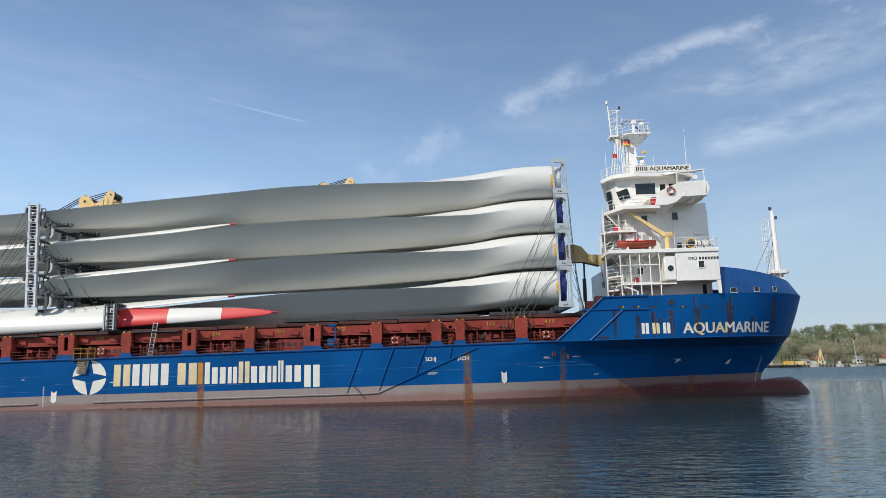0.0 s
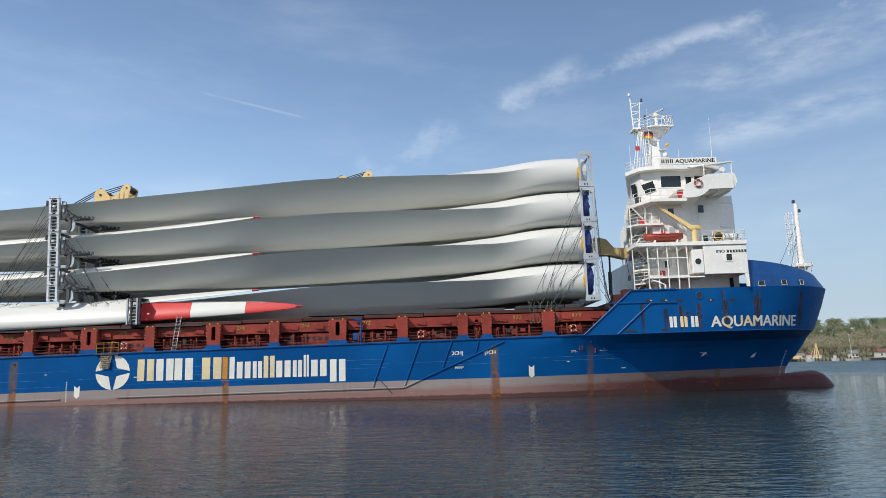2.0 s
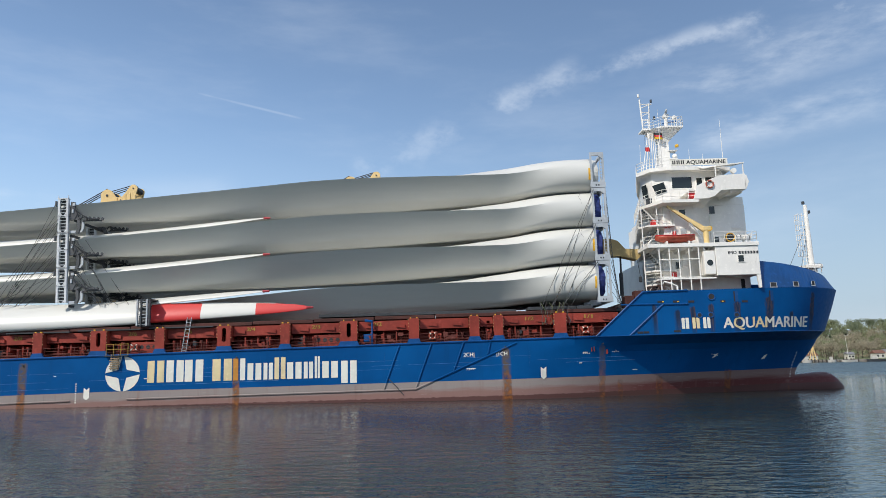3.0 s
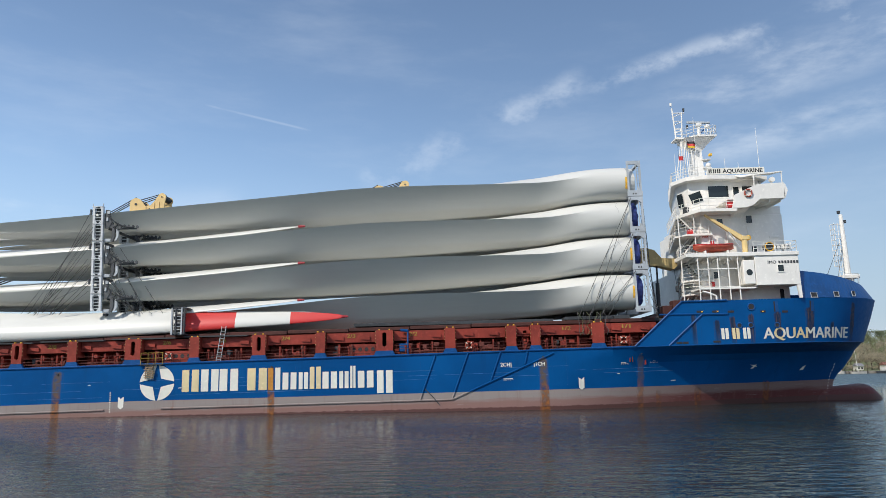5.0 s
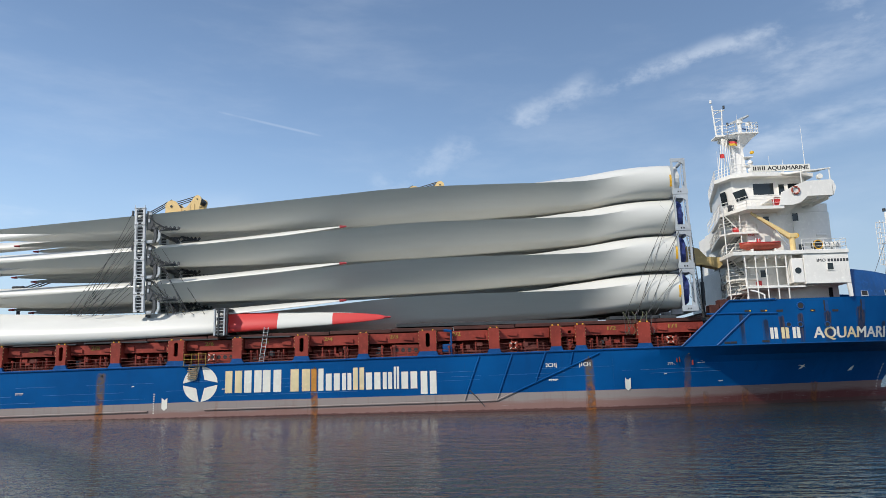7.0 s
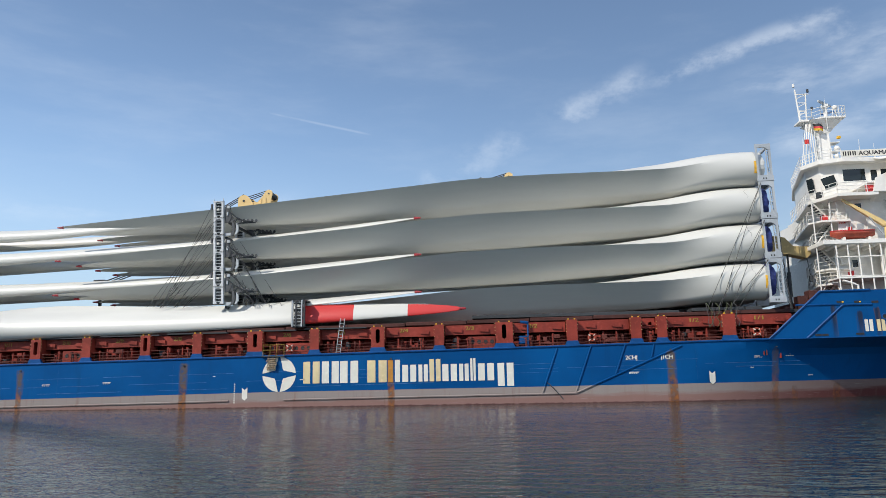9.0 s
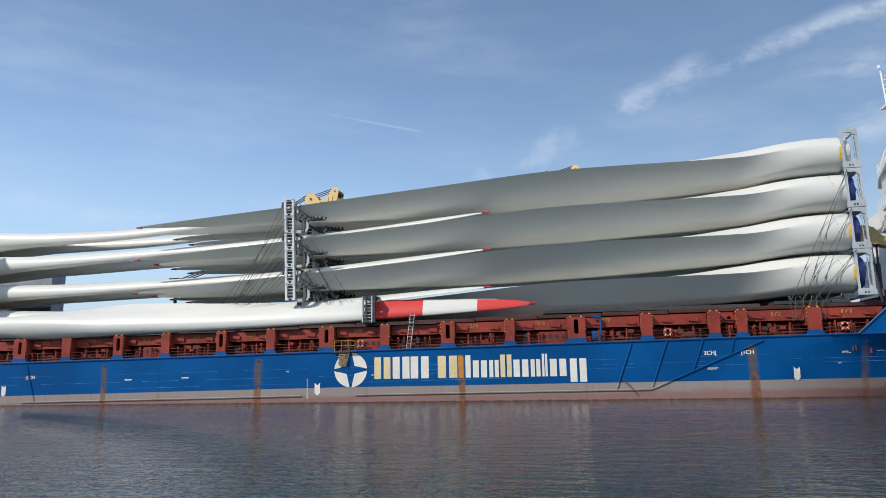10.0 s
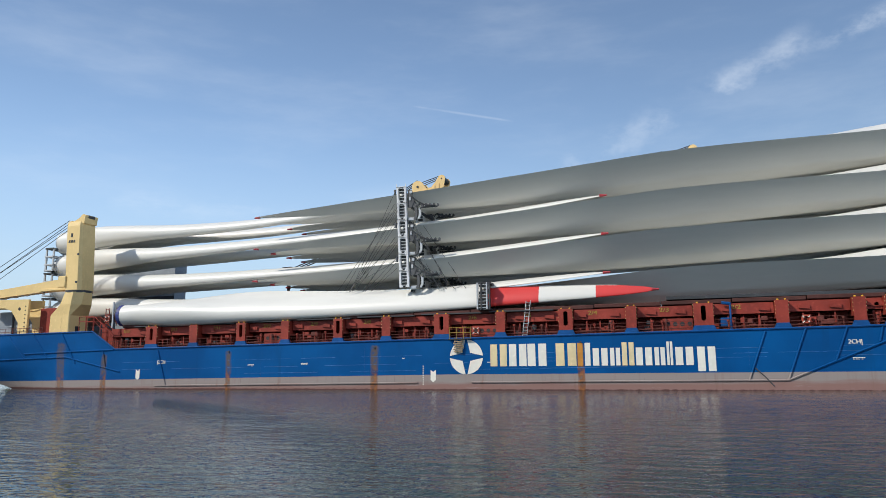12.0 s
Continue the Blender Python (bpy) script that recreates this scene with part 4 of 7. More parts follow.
# welded seams, rubbed bright in stretches
SEAM = plain("rubbed_seam", (0.05, 0.16, 0.36), 0.5, 0.0, 0.5, 1.2)
rnd = random.Random(3)
for z, x0, x1 in ((2.95, -76, 9), (3.75, -76, 2), (2.30, -60, -20), (3.3, -30, 8)):
    x = x0
    while x < x1:
        w = rnd.uniform(2.5, 9.0)
        bm = bmesh.new()
        path(bm, [on_side(x + w * i / 4, z + 0.0112 * (x + w * i / 4), 0.004) for i in range(5)], rnd.uniform(0.010, 0.020), 4)
        part("weld_seam", bm, SEAM, hull)
        x += w + rnd.uniform(0.5, 6.0)
for x in (-70.0, -58.0, -46.0, -34.2, -22.0, -10.0, 4.0, 16.0):
    bm = bmesh.new()
    path(bm, [on_side(x, 1.9 + 0.011 * x + 0.55 * i, 0.003) for i in range(6)], 0.008, 4)
    part("weld_seam", bm, BLUE, hull)


def plate_on_side(name, poly, mat, parent, label="", out=0.025):
    """A flat painted shape on the plating, from x and z."""
    bm = bmesh.new()
    f = bm.faces.new([bm.verts.new(on_side(x, z, out)) for x, z in poly])
    bmesh.ops.triangulate(bm, faces=[f])
    return part(name, bm, mat, parent, label)


def px(p):
    """Metres along the side of the painted sign's own scale."""
    return -44.13 + 0.05545 * p


BASE, CAP, LOW = 2.19, 4.27, 3.78
def sign_bars(x0, x1, lo, hi, mat):
    """A plain pair of upright bars as wide as one letter of the sign."""
    w = (x1 - x0) * 0.42
    for k, (a, b) in enumerate(((x0, x0 + w), (x1 - w, x1))):
        stained = k == 0 and abs(x0 - px(352)) < 0.01
        plate_on_side("sign_bar", [(a, lo), (b, lo), (b, hi), (a, hi)], RUSTED if stained else mat, hull, "cream painted bar of the company sign")


for a, b, lo, hi, mat in ((203, 232, BASE, CAP, YELLOWED), (236, 266, BASE, CAP, OLDWHITE), (268, 300, BASE, CAP, OLDWHITE), (316, 350, BASE, CAP, YELLOWED), (352, 373, BASE, CAP, OLDWHITE),
                          (377, 401, BASE, LOW, OLDWHITE), (405, 421, BASE, LOW, OLDWHITE), (424, 443, BASE, CAP, YELLOWED), (446, 471, BASE, LOW, OLDWHITE), (475, 491, BASE, LOW, OLDWHITE),
                          (494, 503, BASE, CAP, OLDWHITE), (507, 534, BASE, LOW, OLDWHITE), (540, 567, 1.65, LOW, OLDWHITE)):
    sign_bars(px(a), px(b), lo, hi, mat)
# round emblem: four sectors about a plain cross
cx, cz, R = -35.27, 3.11, 1.66
for k in range(4):
    a0 = math.pi / 2 * k
    poly = [(cx + math.cos(a0 + 0.06) * R, cz + math.sin(a0 + 0.06) * R)]
    poly += [(cx + math.cos(a0 + w) * R, cz + math.sin(a0 + w) * R) for w in [0.06 + (math.pi / 2 - 0.12) * i / 10 for i in range(11)]]
    poly += [(cx + math.cos(a0 + math.pi / 4) * R * 0.33, cz + math.sin(a0 + math.pi / 4) * R * 0.33)]
    plate_on_side("emblem_sector", poly[1:], OLDWHITE, hull, "cream sector of a round emblem")


def side_place(x0, z0, out=0.025):
    return lambda u, v: on_side(x0 + u, z0 + v, out)


name = lettering("ship_name", "AQUAMARINE", OLDWHITE, hull, side_place(23.05, 5.90), 1.05, 9.75, label="white raised ship's name, partly rust stained")
name.data.materials.append(YELLOWED)
for p in name.data.polygons:
    if 24.05 < p.center.x < 25.1 or 26.15 < p.center.x < 27.2 or 27.2 < p.center.x < 27.7:
        p.material_index = 1
for a, b, mat in ((19.0, 19.7, OLDWHITE), (20.05, 20.75, YELLOWED), (21.1, 21.8, OLDWHITE)):
    for c, d in ((a, a + 0.30), (b - 0.30, b)):
        plate_on_side("name_bar", [(c, 5.93), (d, 5.93), (d, 6.98), (c, 6.98)], mat, hull, "plain white painted bar")
for x, s in ((-2.35, "2CH|"), (0.85, "|1CH"), (-71.25, "|2CH")):
    lettering("draught_mark", s, OLDWHITE, hull, side_place(x, 3.85 if x > -10 else 2.75), 0.36, 1.05, label="small white hull mark")
for x, z in ((5.33, 2.08), (-38.66, 1.30), (-73.85, 1.55)):
    plate_on_side("arrow_mark", [(x - 0.27, z + 0.6), (x - 0.27, z - 0.38), (x, z - 0.6), (x + 0.27, z - 0.38), (x + 0.27, z + 0.6), (x, z + 0.38)], OLDWHITE, hull, "white notched arrow mark")
for x, z, w in ((-2.1, 2.65, 0.9), (9.3, 3.9, 0.5), (12.3, 4.0, 0.5), (14.5, 2.1, 0.5), (-33.2, 2.55, 0.5), (-53.2, 2.6, 0.8), (-59.6, 2.5, 0.8), (8.9, 2.9, 0.3), (-41.9, 3.0, 0.25)):
    plate_on_side("small_mark", [(x, z), (x + w, z), (x + w, z + 0.07), (x, z + 0.07)], OLDWHITE, hull, "small illegible white mark")
for k in range(9):
    plate_on_side("draught_figure", [(34.0 + 0.05 * k, 0.6 + 0.33 * k), (34.14 + 0.05 * k, 0.6 + 0.33 * k), (34.14 + 0.05 * k, 0.76 + 0.33 * k), (34.0 + 0.05 * k, 0.76 + 0.33 * k)], OLDWHITE, hull)
    plate_on_side("draught_figure", [(-39.75, 0.45 + 0.22 * k), (-39.63, 0.45 + 0.22 * k), (-39.63, 0.55 + 0.22 * k), (-39.75, 0.55 + 0.22 * k)], OLDWHITE, hull)

for poly in ([(23.4, 3.05), (23.75, 3.1), (24.1, 3.5), (23.8, 3.42)], [(23.2, 3.45), (23.5, 3.38), (24.2, 3.2), (23.9, 3.42)], [(29.6, 2.75), (30.1, 2.8), (30.35, 3.3), (29.9, 3.1)]):
    plate_on_side("thruster_mark", poly, OLDWHITE, hull, "worn white thruster mark")
# fairleads and openings of the forecastle
for x, z, r in ((22.1, 8.98, 0.33), (20.8, 7.2, 0.24), (21.9, 7.2, 0.24), (24.5, 7.15, 0.24)):
    c = on_side(x, z, 0.03)
    bm = bmesh.new()
    ring_y(bm, c, r, 0.06)
    f = part("fairlead", bm, BLUE, hull, "round blue fairlead ring")
    bm = bmesh.new()
    disc(bm, (c.x, c.z), r - 0.04, c.y - 0.02, c.y + 0.02)
    part("opening", bm, BLACK, hull, "dark round opening")
# flat black plates paint the shade inside openings, a strip in each tall recess
for x, z, w, h in ((24.38, 8.95, 0.07, 0.5), (28.1, 8.98, 0.07, 0.5), (17.1, 8.62, 0.3, 0.1), (18.6, 8.60, 0.3, 0.1), (20.1, 8.56, 0.3, 0.1), (23.2, 8.5, 0.25, 0.1), (25.4, 8.45, 0.3, 0.1),
                   (14.9, 5.68, 0.28, 0.10), (15.5, 5.68, 0.28, 0.10), (18.5, 5.72, 0.34, 0.09)):
    plate_on_side("slot", [(x - w, z - h), (x + w, z - h), (x + w, z + h), (x - w, z + h)], BLACK, hull, "dark opening in the plating", 0.03)
for x, z in ((24.55, 8.95), (28.27, 8.98)):
    plate_on_side("recess", [(x - 0.22, z - 0.5), (x + 0.22, z - 0.5), (x + 0.22, z + 0.5), (x - 0.22, z + 0.5)], BLUE, hull, "blue mooring recess", 0.022)
for x, z in ((17.25, 8.62), (18.75, 8.60), (23.1, 8.5)):
    plate_on_side("warning_patch", [(x, z - 0.05), (x + 0.16, z - 0.05), (x + 0.16, z + 0.05), (x, z + 0.05)], AMBER, hull, "small yellow patch", 0.036)
for u, x in enumerate((28.6, 31.2, 33.5)):
    def pt(dx, dz, o, x=x):
        q = on_side(x + dx * (0.9, 0.8, 0.6)[u], 9.8, o)
        return Vector((q.x, q.y + dz * 0.14 + 0.02, 9.80 + 0.10 * u + dz))
    bm = bmesh.new()
    for dx0, dx1, z0, z1 in ((-0.39, 0.39, 0.48, 0.50), (-0.42, 0.42, -0.03, 0.04), (-0.39, -0.36, 0.04, 0.48), (0.36, 0.39, 0.04, 0.48)):
        lo = [pt(dx0, z0, 0.01), pt(dx1, z0, 0.01), pt(dx1, z1, 0.01), pt(dx0, z1, 0.01)]
        hi = [pt(dx0, z0, 0.07), pt(dx1, z0, 0.07), pt(dx1, z1, 0.07), pt(dx0, z1, 0.07)]
        loft(bm, [lo, hi])
    fr = part("mooring_port", bm, GALV, ship, "pale-framed mooring port in the bulwark")
    bm = bmesh.new()
    bm.faces.new([bm.verts.new(p) for p in (pt(-0.36, 0.04, 0.02), pt(0.36, 0.04, 0.02), pt(0.36, 0.48, 0.02), pt(-0.36, 0.48, 0.02))])
    part("opening", bm, BLACK, fr)

for x in (-24.3, 1.75, -44.9, -62.0, 11.3, -78.7):
    bm = bmesh.new()
    z = min(sheer(x), top_of_side(x)) - 0.62
    tube(bm, on_side(x, z, 0.0), on_side(x, z, 0.10), 0.09, 8)
    part("scupper", bm, DARKSTEEL, hull, "dark scupper pipe")
for x, z in ((-2.1, 2.55), (-53.2, 2.5), (-59.6, 2.4), (9.3, 3.8), (12.3, 3.9)):
    for k in range(4):
        plate_on_side("mark_bar", [(x + 0.2 * k, z), (x + 0.2 * k + 0.13, z), (x + 0.2 * k + 0.13, z + 0.05), (x + 0.2 * k, z + 0.05)], OLDWHITE, hull)
# a bent spar of the old fender bar
bm = bmesh.new()
path(bm, [on_side(-9.6, 1.9, 0.05), on_side(-8.9, 1.2, 0.12), on_side(-8.2, 0.35, 0.06)], 0.05, 6)
part("bent_bar", bm, DARKSTEEL, hull, "bent rusty bar hanging off the plating")
# boarding gear above the emblem: yellow rails and a rolled rope ladder
gear = thing("boarding_platform", "yellow railed boarding platform over the deck edge", "platform")
for x in (-36.9, -36.2, -35.5, -34.8):
    bm = bmesh.new()
    tube(bm, (x, -11.1, sheer(x)), (x, -11.1, sheer(x) + 1.15), 0.035)
    part("stanchion", bm, OLDYELLOW, gear)
for z in (0.6, 1.1):
    bm = bmesh.new()
    tube(bm, (-36.9, -11.1, sheer(-36) + z), (-34.8, -11.1, sheer(-36) + z), 0.025)
    part("rail", bm, OLDYELLOW, gear)
bm = bmesh.new()
box(bm, -37.0, -34.7, -11.35, -10.7, sheer(-36) - 0.06, sheer(-36) + 0.02)
part("platform_deck", bm, DARKSTEEL, gear)
roll = thing("rope_ladder", "rolled-up pilot ladder of rope and wooden steps hung over the side", "rope ladder")
TAN = plain("weathered_wood", (0.30, 0.22, 0.14), 0.8, 0.0, 0.4, 6.0)
for k in range(7):
    bm = bmesh.new()
    z = 4.75 - 0.19 * k
    box(bm, -36.45 + 0.06 * math.sin(k * 2.1), -35.55 + 0.09 * math.cos(k * 1.7), -11.3, -11.1, z, z + 0.09, 0.01)
    part("step", bm, TAN, roll)
for x in (-36.35, -35.65):
    bm = bmesh.new()
    tube(bm, (x, -11.2, 3.5), (x, -11.15, 5.0), 0.04)
    part("rope", bm, TAN, roll)
# ladder leaning on the hatch
lad = thing("ladder", "plain steel ladder leaning against the hatch edge", "ladder")
for dx in (0, 0.42):
    bm = bmesh.new()
    tube(bm, (-29.75 + dx, -10.75, 5.0), (-29.35 + dx, -10.55, 8.4), 0.035)
    part("stile", bm, GALV, lad)
for k in range(10):
    bm = bmesh.new()
    u = (k + 0.5) / 10
    tube(bm, (-29.75 + 0.4 * u, -10.75 + 0.2 * u, 5.0 + 3.4 * u), (-29.33 + 0.4 * u, -10.75 + 0.2 * u, 5.0 + 3.4 * u), 0.022)
    part("rung", bm, GALV, lad)


def life_ring(x, y, z, r=0.31):
    e = thing("life_ring", "orange life ring hung on a rail", "life ring", "life rings")
    bm = bmesh.new()
    ring_y(bm, (x, y, z), r, 0.08)
    part("ring", bm, ORANGE, e, "", True)
    for k in range(4):
        a = math.pi / 4 + k * math.pi / 2
        bm = bmesh.new()
        box(bm, -0.09, 0.09, -0.085, 0.085, -0.04, 0.04, 0.02, Matrix.Translation((x + math.cos(a) * r, y, z + math.sin(a) * r)) @ Matrix.Rotation(-a, 4, "Y"))
        part("band", bm, OLDWHITE, e)


for x in (-5.3, -34.3, 9.6):
    life_ring(x, -10.95, sheer(x) + 0.75)
life_ring(-79.2, -10.4, 8.0)
pump = thing("deck_machine", "blue deck machine behind the rail", "machine")
bm = bmesh.new()
box(bm, -12.1, -11.2, -10.4, -9.8, 5.5, 6.3, 0.08)
part("body", bm, BLUE, pump)
bm = bmesh.new()
tube(bm, (-11.2, -10.6, 5.2), (-11.2, -10.6, 7.6), 0.09)
tube(bm, (-11.2, -10.6, 7.5), (-11.9, -10.6, 7.6), 0.14)
part("davit", bm, BLUE, pump)


# ---- racks that hold the blades ----
def root_frame(tier, z0, z1):
    """One root frame: two side posts joined by sills, a blue sheet over the open root."""
    e = thing("transport_frame", "galvanised root frame stacked under the next, with lashing pockets", "transport frame", "root frames")
    y0, y1 = -11.0, -7.45
    for row in range(4):
        o = row * 3.62
        post = bmesh.new()
        for x in (11.15, 12.35):
            box(post, x - 0.09, x + 0.09, y0 + o, y0 + o + 0.18, z0 + 0.45, z1 - 0.02)
        part("post", post, GALV, e)
        bm = bmesh.new()
        prism(bm, [(11.0, z0 + 0.05), (12.5, z0 + 0.05), (12.5, z0 + 0.55), (12.25, z0 + 0.62), (12.1, z0 + 0.95), (11.95, z0 + 0.62), (11.25, z0 + 0.62), (11.0, z0 + 0.55)], y0 + o - 0.04, y0 + o + 0.2)
        part("sill", bm, GALV, e)
        bm = bmesh.new()
        prism(bm, [(11.05, z1 - 0.35), (11.9, z1 - 0.35), (12.2, z1 - 0.6), (12.45, z1 - 0.6), (12.45, z1), (11.05, z1)], y0 + o - 0.012, y0 + o + 0.192)
        part("head", bm, GALV, e)
        if row == 0:
            for x in (11.55, 11.8):
                bm = bmesh.new()
                box(bm, x - 0.06, x + 0.06, y0 - 0.05, y0 - 0.03, z0 + 0.2, z0 + 0.36)
                part("pocket", bm, BLACK, e)
        bm = bmesh.new()
        for k in range(9):
            z = z0 + 0.75 + (z1 - z0 - 1.2) * k / 8
            tube(bm, (12.02, y0 + o + 0.1, z), (12.34, y0 + o + 0.1, z), 0.025, 5)
        tube(bm, (12.02, y0 + o + 0.1, z0 + 0.6), (12.02, y0 + o + 0.1, z1 - 0.4), 0.04, 6)
        part("ladder", bm, GALV, e)
    for z in (z0 + 0.05, z1 - 0.3):
        bm = bmesh.new()
        box(bm, 12.2, 12.45, y0 + 0.2, y0 + 13.4, z, z + 0.25)
        part("beam", bm, GALV, e)
    return e


TOPS = [23.95, 20.25, 16.6, 12.85, 8.72]
for k in range(4):
    root_frame(k, TOPS[k + 1], TOPS[k])
    # sheet over the root and a yellow patch on it
    zc = TIERS[k]
    sheet = thing("root_cover", "crumpled blue tarpaulin over a blade root" if k else "white root plate of the top blade", "tarpaulin", "root covers")
    rnd = random.Random(k)
    bm = bmesh.new()
    rings = []
    for x, r in ((11.2, 1.70), (11.5, 1.66), (11.85, 1.58), (12.0, 1.3), (12.02, 0.2)):
        rings.append([(x + rnd.uniform(-0.06, 0.06), ROWS_Y[0] + math.cos(a) * r * rnd.uniform(0.97, 1.02), zc + math.sin(a) * r * rnd.uniform(0.97, 1.02)) for a in (2 * math.pi * i / 26 for i in range(26))])
    loft(bm, rings)
    part("sheet", bm, BLUETARP if k else BLADE, sheet)
    if k != 1:
        bm = bmesh.new()
        rings = [[(x, ROWS_Y[0] + math.cos(a) * 1.765, zc + math.sin(a) * 1.765) for a in [math.pi * (0.93 + 0.22 * i / 8) for i in range(9)]] for x in (10.86, 11.2)]
        loft(bm, rings, closed=False, caps=False)
        part("strap", bm, AMBER, sheet, "yellow band on the root edge")


# tip racks: columns of stacked clamp frames, each a light ladder-like side with a dark back
# clamp steel is darker than the zinc of the columns
IRON = paint("clamp_dark_grey_steel", (0.095, 0.10, 0.105), 0.55, 0.3, 0.1)
ZINC = paint("bright_zinc", (0.66, 0.68, 0.69), 0.45, 0.2, 0.03)
TOP_Z, UNIT = 20.75, 1.77


def rack_x(z):
    return -41.83 - 0.034 * (z - 10.6)


def tip_rack(y, units):
    e = thing("tip_rack", "galvanised column of stacked clamp frames gripping the blades", "transport rack", "tip racks")
    for k in range(units):
        z1 = TOP_Z - k * UNIT
        z0 = z1 - UNIT + 0.05
        for s in (-1, 1):
            bm = bmesh.new()
            rows = []
            for z in (z0, z1):
                x = rack_x(z) + s * 0.42
                rows.append([(x - 0.10, y - 0.16, z), (x + 0.10, y - 0.16, z), (x + 0.10, y + 0.16, z), (x - 0.10, y + 0.16, z)])
            loft(bm, rows)
            part("upright", bm, ZINC, e)
            # gussets at head and foot
            bm = bmesh.new()
            x = rack_x(z1) + s * 0.32
            prism(bm, [(x, z1 - 0.02), (x - s * 0.22, z1 - 0.02), (x, z1 - 0.3)], y - 0.15, y - 0.11)
            part("gusset", bm, ZINC, e)
            bm = bmesh.new()
            x = rack_x(z0) + s * 0.32
            prism(bm, [(x, z0 + 0.02), (x - s * 0.22, z0 + 0.02), (x, z0 + 0.3)], y - 0.15, y - 0.11)
            part("gusset", bm, ZINC, e)
        for j in range(5):
            z = z0 + 0.22 + 0.32 * j
            bm = bmesh.new()
            tube(bm, (rack_x(z) - 0.36, y - 0.08, z), (rack_x(z) + 0.36, y - 0.08, z), 0.045, 6)
            part("rung", bm, GALV, e)
        bm = bmesh.new()
        x = rack_x(z0)
        box(bm, x - 0.36, x + 0.36, y + 0.16, y + 0.24, z0 + 0.05, z1 - 0.08)
        part("back_plate", bm, DARKSTEEL, e, "dark back plate")
        bm = bmesh.new()
        box(bm, rack_x(z1) - 0.56, rack_x(z1) + 0.56, y - 0.2, y + 0.2, z1 - 0.09, z1 - 0.01, 0.015)
        part("head_plate", bm, ZINC, e)
        for s in (-0.5, 0.5):
            bm = bmesh.new()
            tube(bm, (rack_x(z1) + s, y - 0.1, z1 - 0.02), (rack_x(z1) + s, y - 0.1, z1 + (0.28 if k == 0 else 0.05)), 0.06, 6, 0.03)
            part("twistlock", bm, GALV if k == 0 else DARKSTEEL, e)
        # lashing lugs and a ratchet on the after edge
        if k % 2 == 0:
            bm = bmesh.new()
            x = rack_x(z1) - 0.62
            box(bm, x - 0.16, x + 0.02, y - 0.22, y + 0.02, z1 - 0.85, z1 - 0.3, 0.04)
            part("lashing_lug", bm, IRON, e)
            bm = bmesh.new()
            box(bm, rack_x(z1) - 0.12, rack_x(z1) + 0.16, y - 0.24, y - 0.08, z1 - 1.05, z1 - 0.8, 0.05)
            part("ratchet", bm, OLDWHITE, e)
    return e


for k in range(4):
    tip_rack(-10.55 if k == 0 else -8.5 + 3.62 * k, 6 if k == 0 else 7)

